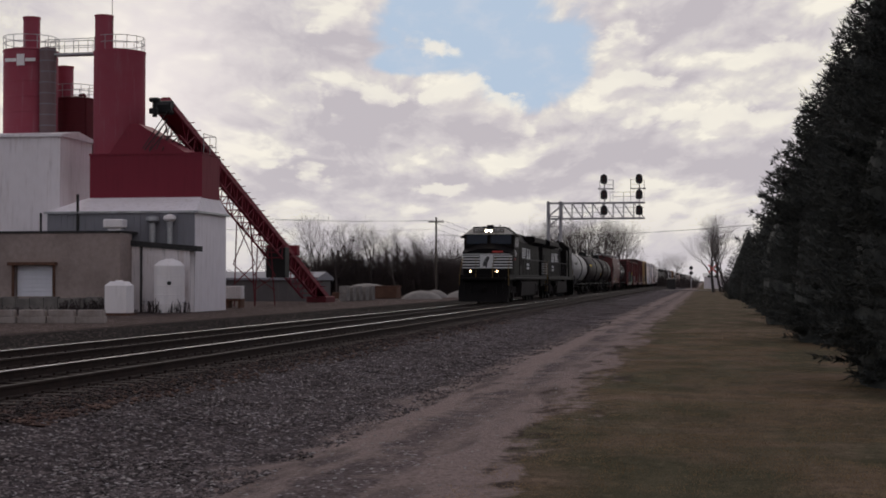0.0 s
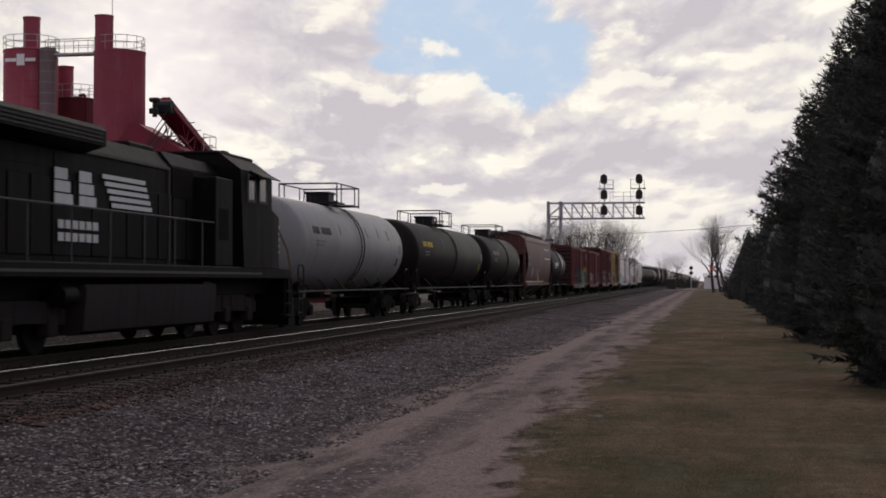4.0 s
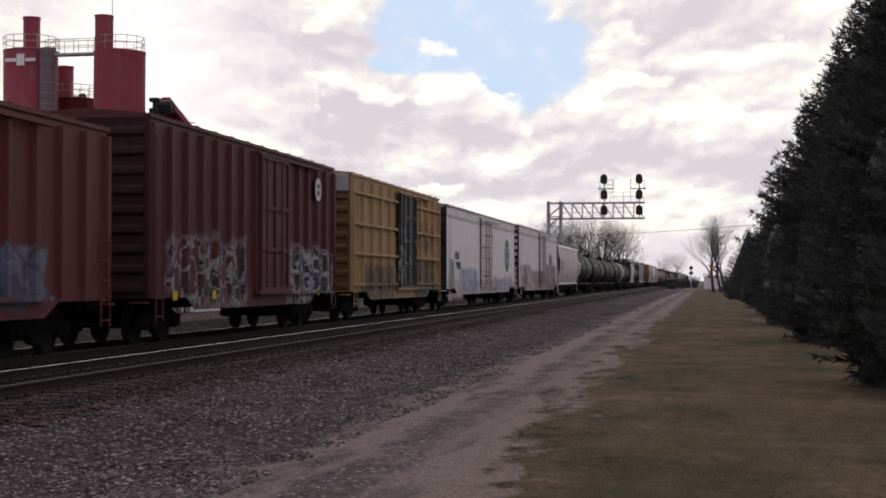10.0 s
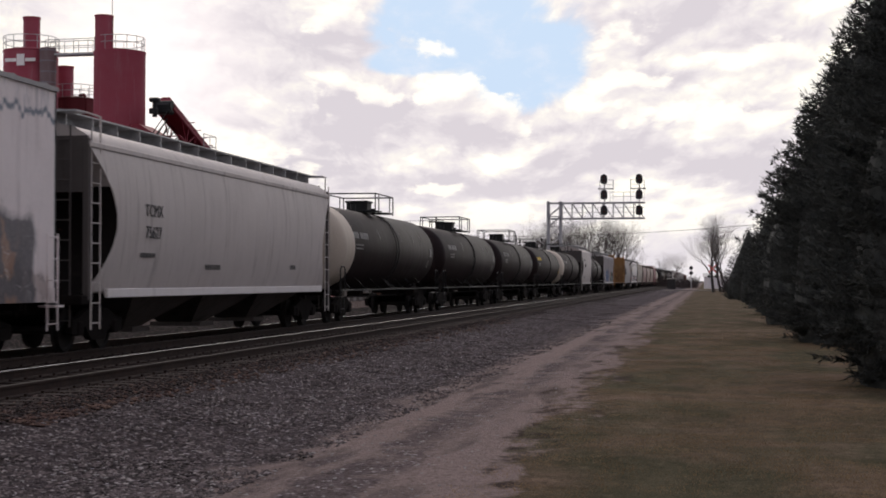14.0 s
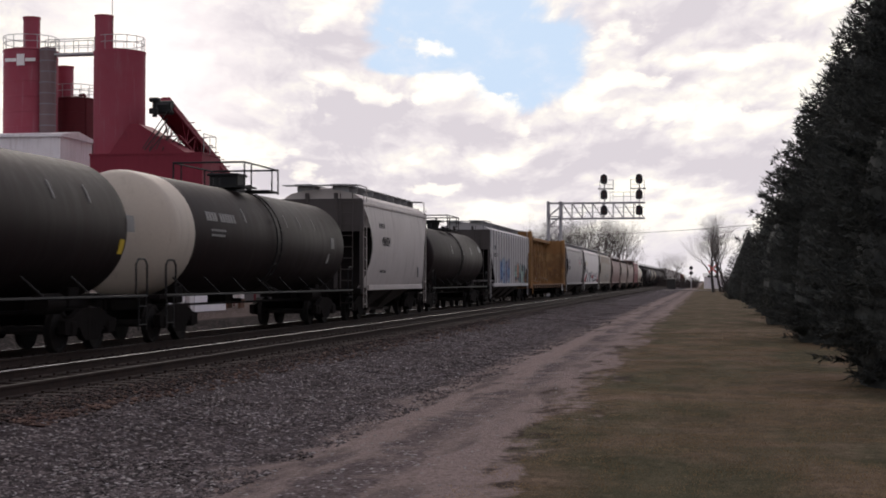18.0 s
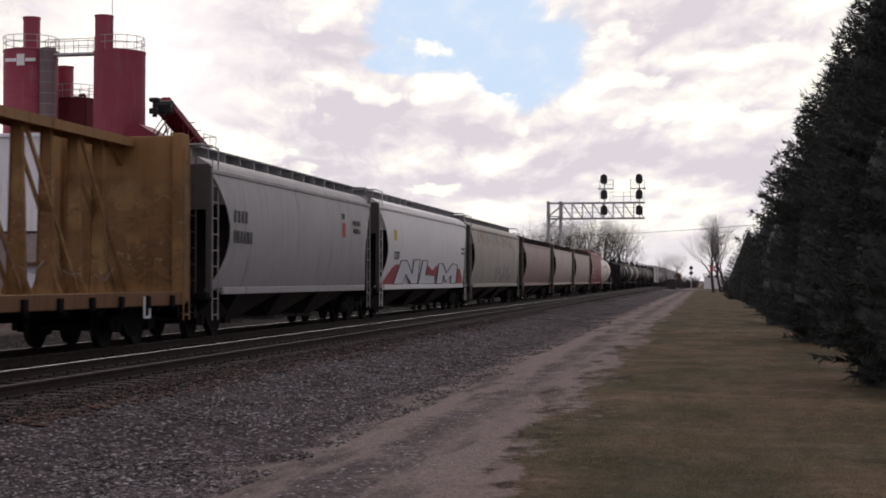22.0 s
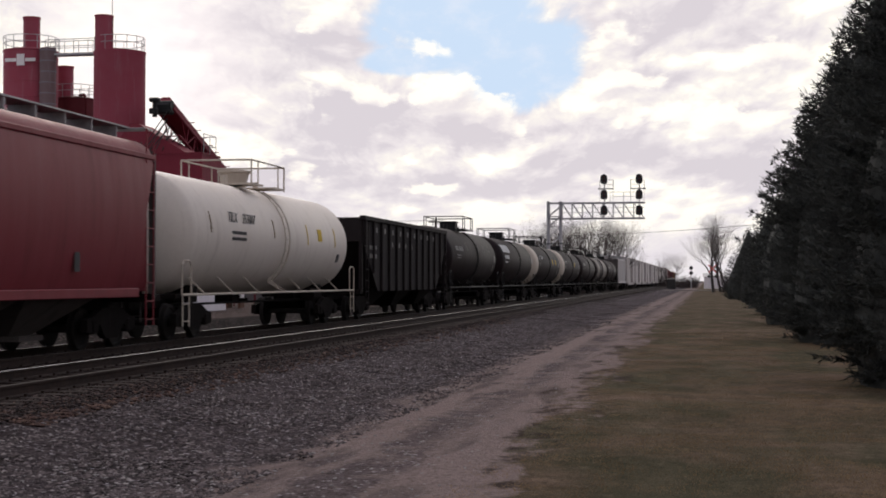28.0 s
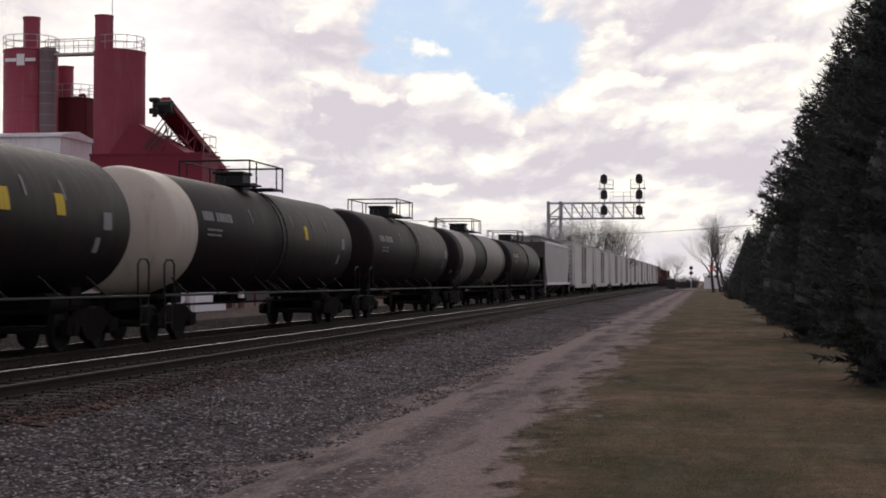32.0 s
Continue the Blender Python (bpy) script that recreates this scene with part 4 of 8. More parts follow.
                part("door_bar", Form().box(min(x, x + s * 0.13), max(x, x + s * 0.13), door[0] + 0.1, door[1] - 0.1, zc - 0.035, zc + 0.035), DOORBAR, d)
            for k in (0.15, 0.35, 0.62, 0.85):
                yc = door[0] + (door[1] - door[0]) * k
                part("locking_rod", Form().tube((x + s * 0.13, yc, 1.1), (x + s * 0.13, yc, top - 0.3), 0.028, n=6), DOORBAR, d)
                part("rod_handle", Form().box(min(x, x + s * 0.16), max(x, x + s * 0.16), yc - 0.2, yc + 0.2, 1.55, 1.65), DOORBAR, d)
        xx = x + s * 0.06
        for fr in (0.0, *door_ribs, 1.0):
            z = 1.15 + (top - 1.42) * fr
            part("door_rib", Form().box(min(xx, xx + s * 0.045), max(xx, xx + s * 0.045), door[0] + 0.02, door[1] - 0.02, z - 0.06, z + 0.06, 0.01), door_mat or mat, d)
        for fr in (0.03, 0.5, 0.97):
            y = door[0] + (door[1] - door[0]) * fr
            part("door_stile", Form().box(min(xx, xx + s * 0.05), max(xx, xx + s * 0.05), y - 0.05, y + 0.05, 1.12, top - 0.22, 0.01), door_mat or mat, d)
        for yy in (door[0] + 0.35, door[1] - 0.9):
            part("lock_rod", Form().path([(xx + s * 0.09, yy, 1.2), (xx + s * 0.09, yy, top - 0.3)], 0.03), door_mat or mat, d)
        tf = Form().box(min(x, x + s * 0.12), max(x, x + s * 0.12), door[0] - 0.2, min(h - 0.3, door[1] + 3.2), 1.02, 1.11).box(min(x, x + s * 0.12), max(x, x + s * 0.12), door[0] - 0.2, min(h - 0.3, door[1] + 3.2), top - 0.24, top - 0.16)
        part("door_track", tf, mat, car)
    fr = Form().box(-0.35, 0.35, -h - 0.4, h + 0.4, 0.72, 1.0, 0.02)
    for i in range(7):
        y = -h + 1 + (2 * h - 2) * i / 6
        fr.box(-1.4, 1.4, y - 0.06, y + 0.06, 0.86, 1.0)
    fr.tube((0.9, 1.0, 0.8), (0.9, 2.0, 0.8), 0.2, n=12)
    part("underframe", fr, UNDER, car)
    running_gear(car, h + 0.6, h - 1.9)
    for y, z, n, w, ht, m2 in marks:
        bars(car, [(W + (0.01 if plain else 0.115), y, y + n * w, z - ht, z, n)], m2)
    return car


def centerbeam_car(u0, u1, mat, label):
    h = (u1 - u0) / 2
    car = thing("centerbeam_flat_car", label, "flatcar", pose(TRACK_X[1], (u0 + u1) / 2, 0), group="train cars")
    deck = Form().box(-1.45, 1.45, -h, h, 0.98, 1.10, 0.02)
    part("deck", deck, cb_deck, car, "rusty brown deck")
    for s in (-1, 1):
        part("side_sill", Form().box(s * 1.47 - 0.05, s * 1.47 + 0.05, -h, h, 0.84, 1.14, 0.02), cb_deck, car)
        for i in range(16):
            y = -h + 0.9 + (2 * h - 1.8) * i / 15
            part("stake_pocket", Form().box(min(s * 1.51, s * 1.59), max(s * 1.51, s * 1.59), y - 0.09, y + 0.09, 0.80, 1.06, 0.015), UNDER, car)
    for e in (-1, 1):
        bk = part("bulkhead", Form().box(-1.45, 1.45, e * h - 0.06, e * h + 0.06, 1.1, 4.6, 0.02), mat, car)
        for x in (-0.7, 0, 0.7):
            part("bulkhead_post", Form().box(x - 0.07, x + 0.07, e * (h + 0.1) - 0.08, e * (h + 0.1) + 0.08, 1.1, 4.58, 0.01), mat, bk)
        for x in (-1.42, 1.42):
            part("bulkhead_column", Form().box(x - 0.12, x + 0.10, e * (h - 0.02) - 0.26, e * (h - 0.02) + 0.26, 0.9, 4.64, 0.02), mat, bk)
        for z in (1.9, 2.8, 3.7, 4.55):
            part("bulkhead_rail", Form().box(-1.34, 1.34, e * (h + 0.1) - 0.06, e * (h + 0.1) + 0.06, z - 0.05, z + 0.05), mat, bk)
        part("bulkhead_gusset", Form().prism([(e * h, 4.6), (e * (h - 1.0), 4.6), (e * h, 3.9)], "x", -0.06, 0.06), mat, bk)
    part("top_chord", Form().box(-0.32, 0.32, -h, h, 4.46, 4.54, 0.01).box(-0.34, -0.28, -h, h, 4.36, 4.56).box(0.28, 0.34, -h, h, 4.36, 4.56), mat, car)
    n = 18
    for i in range(1, n):
        y = -h + 2 * h * i / n
        po = Form().prism([(-0.20, 1.1), (0.20, 1.1), (0.19, 1.5), (0.11, 4.46), (-0.11, 4.46), (-0.19, 1.5)], "y", y - 0.012, y + 0.012)
        for s in (-1, 1):
            po.loft([[(s * 0.20, y - 0.06, 1.1), (s * 0.20, y + 0.06, 1.1), (s * 0.19, y + 0.06, 1.1), (s * 0.19, y - 0.06, 1.1)], [(s * 0.11, y - 0.06, 4.46), (s * 0.11, y + 0.06, 4.46), (s * 0.10, y + 0.06, 4.46), (s * 0.10, y - 0.06, 4.46)]])
        part("center_post", po, mat, car)
        part("post_foot", Form().prism([(-0.34, 1.1), (0.34, 1.1), (0.2, 1.42), (-0.2, 1.42)], "y", y - 0.03, y + 0.03), mat, car)
    for i in range(0, n - 1, 2):
        y0, y1 = -h + 2 * h * i / n, -h + 2 * h * (i + 2 if i + 2 <= n else n) / n
        if i > n / 2:
            y0, y1 = y1, y0
        for x in (-0.13, 0.13):
            d = 0.07
            part("center_diagonal", Form().loft([[(x - 0.02, y0 - d, 1.12), (x + 0.02, y0 - d, 1.12), (x + 0.02, y0 + d, 1.12), (x - 0.02, y0 + d, 1.12)], [(x - 0.02, y1 - d, 4.46), (x + 0.02, y1 - d, 4.46), (x + 0.02, y1 + d, 4.46), (x - 0.02, y1 + d, 4.46)]]), mat, car)
    rgc = random.Random(8)
    for i in range(12):
        y = -h + 2.0 + (2 * h - 4.0) * i / 11
        z = rgc.uniform(1.25, 2.2)
        part("loose_strap", Form().path([(0.24, y, z), (0.27, y + 0.5, z - 0.12), (0.24, y + 1.0, z + rgc.uniform(-0.1, 0.15))], 0.009, 4), MARKDIM, car, "pale loose tie-down strap")
    for i in range(14):
        y = -h + 1.4 + (2 * h - 2.8) * i / 13
        part("winch", Form().tube((1.36, y - 0.11, 0.80), (1.36, y + 0.11, 0.80), 0.09, n=8), UNDER, car)
    fr = Form().box(-0.4, 0.4, -h - 0.4, h + 0.4, 0.6, 0.98, 0.02)
    part("underframe", fr, UNDER, car)
    for e in (-1, 1):
        lf = Form()
        ladder(lf, 1.56, e * (h - 0.05), 0.5, 4.3, w=0.36)
        part("ladder", lf, mat, car)
        part("end_sill", Form().box(-1.45, 1.45, e * (h + 0.05), e * (h + 0.3), 0.85, 1.12, 0.02), cb_deck, car)
    running_gear(car, h + 0.6, h - 1.9)
    part("hand_grip", Form().path([(1.54, h - 2.5, 1.05), (1.54, h - 2.5, 0.62), (1.54, h - 2.2, 0.62), (1.54, h - 2.2, 1.05)], 0.03, 6), MARKWHITE, car, "white bent grab iron")
    return car


def open_hopper_car(u0, u1, mat, label):
    h = (u1 - u0) / 2
    car = thing("open_hopper_car", label, "hopper car", pose(TRACK_X[1], (u0 + u1) / 2, 0), group="train cars")
    W, top = 1.45, 3.52
    for s in (-1, 1):
        sf = Form().prism([(-h, top), (-h, 2.7), (-h + 2.3, 1.0), (h - 2.3, 1.0), (h, 2.7), (h, top)], "x", s * W - 0.03, s * W + 0.03)
        part("side_wall", sf, mat, car)
        rim = Form().box(s * W - 0.09, s * W + 0.12, -h - 0.05, h + 0.05, top - 0.1, top + 0.06, 0.02)
        part("top_rim", rim, mat, car)
    for i in range(13):
        y = -h + 0.15 + (2 * h - 0.3) * i / 12
        d = h - abs(y)
        z0 = 1.0 if d > 2.3 else 2.7 - 1.7 * d / 2.3
        for s in (-1, 1):
            part("side_post", Form().box(min(s * W, s * (W + 0.12)), max(s * W, s * (W + 0.12)), y - 0.06, y + 0.06, z0, top - 0.05, 0.015), mat, car)
    for e in (-1, 1):
        ef = Form().prism([(e * h, top), (e * h, 2.9), (e * (h - 2.6), 1.0), (e * (h - 2.75), 1.0), (e * (h - 0.12), 2.95), (e * (h - 0.12), top)], "x", -W, W)
        ef.box(-W, W, min(e * h, e * (h + 0.1)), max(e * h, e * (h + 0.1)), 2.7, 2.9)
        part("end_slope", ef, mat, car)
        po = Form()
        for x in (-1.4, 1.4):
            po.box(x - 0.06, x + 0.06, e * h - 0.06, e * h + 0.06, 1.0, 2.9)
        ladder(po, W + 0.1, e * (h - 0.3), 0.5, top)
        part("ladder", po, mat, car)
    load = Form()
    ys = [-h + 0.1 + (2 * h - 0.2) * i / 24 for i in range(25)]
    load.loft([[(x, y, top - 0.25 + 0.35 * (1 - abs(x) / 1.5) * (0.6 + 0.5 * math.sin(y * 1.3)) + 0.08 * noise.noise(Vector((x * 2, y * 2, 0)))) for x in [-1.4 + 0.35 * i for i in range(9)]] for y in ys], closed=False)
    part("coal_load", load, rough_mat("coal", (0.015, 0.015, 0.016), (0.04, 0.04, 0.042), 14, 0.8, 0.8), car, "heap of dark coal")
    fr = Form().box(-0.35, 0.35, -h - 0.35, h + 0.35, 0.72, 1.02, 0.02)
    for e in (-1, 1):
        fr.box(-1.45, 1.45, e * (h + 0.25), e * (h - 0.15), 0.92, 1.08)
    part("underframe", fr, UNDER, car)
    for i in range(3):
        y = -h + 3.4 + (2 * h - 6.8) * i / 2
        b = Form().loft([[(-1.35, y - 1.6, 1.1), (1.35, y - 1.6, 1.1), (1.35, y + 1.6, 1.1), (-1.35, y + 1.6, 1.1)], [(-0.8, y - 0.4, 0.4), (0.8, y - 0.4, 0.4), (0.8, y + 0.4, 0.4), (-0.8, y + 0.4, 0.4)]])
        part("outlet_bay", b, UNDER, car)
    running_gear(car, h + 0.55, h - 1.5)
    bars(car, [(W + 0.035, -h + 2.0, h - 1.6, 3.05, 3.23, 9), (W + 0.035, -h + 4.7, h - 1.6, 2.6, 2.78, 8)], MARKDIM, fill=0.14)
    bars(car, [(W + 0.035, -h + 1.0, -h + 2.2, 2.45, 2.6, 4), (W + 0.035, -h + 1.0, -h + 2.2, 2.15, 2.3, 4)], MARKDIM)
    return car


RAILGREY = paint("dull_grey", (0.09, 0.085, 0.085), (0.03, 0.028, 0.026), 0.5, 0.7, 0.1)
RAILYELLOW = paint("dull_yellow", (0.16, 0.10, 0.03), (0.06, 0.045, 0.03), 0.5, 0.6, 0.05)


BOARD = paint("number_board_brown", (0.16, 0.135, 0.11), (0.03, 0.025, 0.02), 0.5, 0.6, 0.0)
BROW = paint("brow_grey", (0.72, 0.68, 0.62), (0.25, 0.22, 0.2), 0.4, 0.7, 0.1)


def locomotive(ynose, label, rear=False, lit=True):
    """A six-axle road diesel; local y runs from the nose backwards."""
    L = 20.7
    m = pose(TRACK_X[1], ynose, 0) if not rear else pose(TRACK_X[1], ynose, 0, 0, 0, 180)
    car = thing("diesel_locomotive", label, "locomotive", m, group="locomotives")
    K = LOCOBLACK
    fr = Form().box(-1.5, 1.5, -0.35, L - 0.3, 1.42, 1.72, 0.03).box(-0.9, 0.9, -0.2, L - 0.3, 1.0, 1.45, 0.03)
    part("frame", fr, K, car)
    st = Form()
    for s in (-1, 1):
        st.box(s * 1.5 - 0.012, s * 1.5 + 0.012, 2.4, L - 0.8, 1.53, 1.58)
    part("sill_stripe", st, RAILGREY, car, "dull grey sill edge")
    pil = Form().prism([(-0.75, 0.35), (-0.45, 1.42), (-0.1, 1.42), (-0.2, 0.35)], "x", -1.5, 1.5)
    pil.prism([(-1.0, 0.14), (-0.7, 0.75), (-0.3, 0.75), (-0.3, 0.14)], "x", -1.45, 1.45)
    for x in (-1.15, -0.75, 0.75, 1.15):
        pil.tube((x, -0.72, 1.2), (x + 0.05, -0.86, 0.55), 0.035, n=6)
    part("snowplough_pilot", pil, K, car)
    ac = Form().box(-1.3, 1.3, -0.85, -0.3, 1.38, 1.55, 0.03)
    part("anticlimber", ac, K, car)
    # short hood and cab
    nose = Form()
    nose.loft([[(-1.42, 0.55, 1.7), (1.42, 0.55, 1.7), (1.42, 0.55, 3.0), (0.5, 0.55, 3.28), (-0.5, 0.55, 3.28), (-1.42, 0.55, 3.0)],
               [(-1.50, 0.85, 1.7), (1.50, 0.85, 1.7), (1.50, 0.85, 3.08), (0.5, 0.85, 3.42), (-0.5, 0.85, 3.42), (-1.50, 0.85, 3.08)],
               [(-1.52, 1.7, 1.7), (1.52, 1.7, 1.7), (1.52, 1.7, 3.3), (0.5, 1.7, 3.66), (-0.5, 1.7, 3.66), (-1.52, 1.7, 3.3)]])
    part("nose", nose, K, car)
    sf = Form()
    for z in (2.10, 2.27, 2.44, 2.61, 2.78):
        for x0, x1 in ((-1.42, -0.42), (0.42, 1.42)):
            part("nose_stripe", Form().box(x0, x1, 0.52, 0.55, z, z + 0.08), MARKWHITE, car)
    sf.box(-1.40, 1.40, 0.522, 0.55, 2.92, 2.97)
    part("nose_stripe", sf, MARKWHITE, car, "white safety stripes")
    lg = Form().box(-0.40, 0.40, 0.53, 0.55, 2.10, 2.90)
    part("nose_panel", lg, MARKWHITE, car)
    hs = Form().prism([(-0.1, 2.25), (0.02, 2.12), (0.06, 2.45), (0.2, 2.72), (0.08, 2.85), (-0.06, 2.7), (-0.2, 2.45), (-0.24, 2.2)], "y", 0.515, 0.53)
    part("nose_emblem", hs, MARKBLACK, car, "dark emblem shape")
    rl = Form().box(0.35, 1.0, 0.50, 0.56, 3.04, 3.14)
    part("nose_plate", rl, MARKRED, car, "small red plate")
    cabf = Form()
    cabf.loft([[(-1.52, 2.2, 1.7), (1.52, 2.2, 1.7), (1.52, 2.2, 4.15), (1.0, 2.2, 4.52), (-1.0, 2.2, 4.52), (-1.52, 2.2, 4.15)],
               [(-1.52, 4.6, 1.7), (1.52, 4.6, 1.7), (1.52, 4.9, 4.15), (1.0, 4.9, 4.54), (-1.0, 4.9, 4.54), (-1.52, 4.9, 4.15)]])
    cabo = part("cab", cabf, K, car)
    cabo.location.y = -0.65
    brow = Form().prism([(-1.50, 4.16), (1.50, 4.16), (1.02, 4.52), (-1.02, 4.52)], "y", 2.10, 2.2)
    part("cab_brow", brow, BROW, cabo, "pale weathered band above the windscreens")
    for x0, x1 in ((-1.36, -0.1), (0.1, 1.36)):
        wf = Form().box(x0, x1, 2.165, 2.2, 3.58, 4.13, 0.01)
        part("windscreen", wf, GLASS, cabo)
    for s in (-1, 1):
        for y0, y1 in ((2.75, 3.35), (3.75, 4.3)):
            wf = Form().box(s * 1.52 - 0.015, s * 1.52 + 0.015, y0, y1, 3.42, 4.02, 0.01)
            part("side_window", wf, GLASS, cabo)
            ff = Form()
            for a, b, c, d in ((y0 - 0.06, y1 + 0.06, 4.02, 4.08), (y0 - 0.06, y1 + 0.06, 3.36, 3.42), (y0 - 0.06, y0, 3.42, 4.02), (y1, y1 + 0.06, 3.42, 4.02)):
                ff.box(s * 1.52 - 0.03, s * 1.52 + 0.03, a, b, c, d)
            part("window_frame", ff, RAILGREY, cabo)
        ds = Form().prism([(s * 1.52, 4.12), (s * 1.85, 3.98), (s * 1.85, 4.01), (s * 1.52, 4.18)], "y", 2.5, 4.15)
        part("sunshade", ds, K, cabo)
    rf = Form().box(-0.98, 0.98, 2.15, 4.92, 4.52, 4.62, 0.03).box(-0.2, 0.2, 2.6, 3.1, 4.62, 4.74, 0.03).tube((0.5, 3.5, 4.5), (0.5, 3.5, 4.78), 0.03).tube((-0.5, 3.2, 4.62), (-0.5, 4.1, 4.66), 0.06).box(-0.85, -0.6, 3.8, 4.2, 4.55, 4.68)
    part("cab_roof", rf, K, cabo)
    for s in (-1, 1):
        hb = Form().box(s * 0.62 - 0.32, s * 0.62 + 0.32, 2.06, 2.2, 4.25, 4.48, 0.01)
        nb = part("number_board", hb, BOARD, car)
        nb.location.y = -0.65
        if not rear:
            cu = bpy.data.curves.new("number", "FONT")
            cu.body, cu.size, cu.extrude, cu.align_x, cu.align_y = "9824", 0.25, 0.003, "CENTER", "CENTER"
            cu.materials.append(MARKWHITE)
            tx = new("number", cu)
            tx.parent, tx.matrix_basis = nb, pose(s * 0.62, 2.055, 4.37, 90, 0, 0)
    hc = Form().box(-0.24, 0.24, 2.05, 2.2, 4.25, 4.5, 0.02)
    part("headlight_case", hc, K, car).location.y = -0.65
    for s in (-1, 1):
        hl = Form().tube((s * 0.125, 2.06, 4.37), (s * 0.125, 2.03, 4.37), 0.085, n=16)
        part("headlight", hl, LAMP if lit else GLASS, car, "round headlight, lit" if lit else "round headlight, unlit").location.y = -0.65
        dl = Form().tube((s * 0.80, -0.54, 1.92), (s * 0.80, -0.60, 1.92), 0.06, n=16)
        part("ditch_light_case", Form().tube((s * 0.80, -0.35, 1.92), (s * 0.80, -0.56, 1.92), 0.10, n=16).box(s * 0.80 - 0.05, s * 0.80 + 0.05, -0.5, -0.38, 1.55, 1.9), K, car)
        part("ditch_light", dl, AMBER if lit else GLASS, car, "low lamp, lit" if lit else "low lamp, unlit")
    # long hood
    hood = Form()
    hood.loft([[(-0.95, y, 1.7), (0.95, y, 1.7), (0.95, y, 4.0), (0.7, y, 4.3), (-0.7, y, 4.3), (-0.95, y, 4.0)] for y in (4.2, 7.6)])
    hood.loft([[(-0.98, y, 1.7), (0.98, y, 1.7), (0.98, y, 3.9), (0.6, y, 4.3), (-0.6, y, 4.3), (-0.98, y, 3.9)] for y in (7.6, 13.8)])
    hood.box(-0.98, 0.98, 13.8, L - 0.9, 1.7, 3.5, 0.03)
    part("long_hood", hood, K, car)
    k = 5.0
    while k < L - 1.6:
        for s in (-1, 1):
            df = Form().box(min(s * 0.98, s * 1.01), max(s * 0.98, s * 1.01), k, k + 0.82, 1.85, 3.3, 0.01)
            part("hood_door", df, K, car)
        k += 0.9
    for s in (-1, 1):
        bx = Form().box(s * 1.05 - 0.42, s * 1.05 + 0.42, 4.7, 6.0, 1.72, 3.85, 0.03)
        part("blower_housing", bx, K, car)
        # Two flat dark panels stand in for the shade inside hood openings.
        part("side_recess_shade", Form().box(min(s * 1.46, s * 1.478), max(s * 1.46, s * 1.478), 5.05, 5.75, 2.35, 3.1), UNDER, car, "flat dark panel painted as a shaded recess")
        part("upper_recess_shade", Form().box(min(s * 0.98, s * 1.02), max(s * 0.98, s * 1.02), 6.3, 7.7, 3.25, 3.95, 0.01), UNDER, car, "flat dark panel painted as a shaded opening")
        part("hood_edge", Form().box(min(s * 0.98, s * 1.03), max(s * 0.98, s * 1.03), 7.9, 14.2, 3.86, 3.92), RAILGREY, car)
        for y in (4.95, 7.85):
            part("panel_seam", Form().box(min(s * 0.98, s * 1.03), max(s * 0.98, s * 1.03), y, y + 0.04, 1.75, 3.9), RAILGREY, car)
    rad = Form().prism([(-0.98, 3.82), (-1.50, 3.97), (-1.50, 4.26), (-1.4, 4.36), (1.4, 4.36), (1.50, 4.26), (1.50, 3.97), (0.98, 3.82)], "y", 12.6, L - 1.1)
    rad.box(-0.97, 0.97, 13.8, L - 1.0, 3.4, 3.9, 0.02)
    part("radiator_cabin", rad, K, car)
    for s in (-1, 1):
        rg = Form()
        for i in range(3):
            z = 4.02 + 0.075 * i
            rg.box(min(s * 1.49, s * 1.52), max(s * 1.49, s * 1.52), 12.8, L - 1.3, z, z + 0.04)
        part("radiator_grille", rg, DARKSTEEL, car)
    part("exhaust_stack", Form().tube((0, 9.8, 4.28), (0, 9.8, 4.62), 0.2), K, car)
    for a, b, w2, z0, z1 in ((10.2, 11.2, 0.45, 4.28, 4.55), (12.0, 13.6, 0.6, 4.28, 4.48), (5.4, 7.0, 0.5, 4.15, 4.38), (7.7, 9.2, 0.58, 4.28, 4.42)):
        part("roof_housing", Form().box(-w2, w2, a, b, z0, z1, 0.04), K, car)
    # stripes and marks on the flanks
    for s in (-1, 1):
        x = s * 1.03
        sp = Form()
        for i in range(5):
            z = 2.86 + 0.14 * i
            sp.box(min(x, x + s * 0.012), max(x, x + s * 0.012), 9.0 + 0.1 * i, 11.2 + 0.12 * i, z, z + 0.09)
        part("hood_stripe", sp, MARKWHITE, car)
        mk = Form()
        for i in range(2):
            for j in range(3):
                mk.box(min(x, x + s * 0.012), max(x, x + s * 0.012), 12.0 + 1.1 * i + 0.12 * j, 12.8 + 1.1 * i, 2.80 + 0.24 * j, 3.01 + 0.24 * j)
            for j in range(6):
                mk.box(min(x, x + s * 0.012), max(x, x + s * 0.012), 11.9 + 0.32 * j, 12.14 + 0.32 * j, 2.12 + 0.24 * i, 2.28 + 0.24 * i)
        part("lettering", mk, MARKWHITE, car)
        for i in range(5):
            part("end_stripe", Form().box(s * 1.25 - 0.14, s * 1.25 + 0.14, L - 0.28, L - 0.26, 1.86 + 0.17 * i, 1.95 + 0.17 * i), MARKWHITE, car)
            part("nose_stripe", Form().loft([[(s * 1.43, 0.548, z), (s * 1.43, 0.548, z + 0.08), (s * 1.41, 0.56, z + 0.08), (s * 1.41, 0.56, z)], [(s * 1.508, 0.86, z), (s * 1.508, 0.86, z + 0.08), (s * 1.49, 0.86, z + 0.08), (s * 1.49, 0.86, z)]]) if (z := 2.10 + 0.17 * i) else None, MARKWHITE, car)
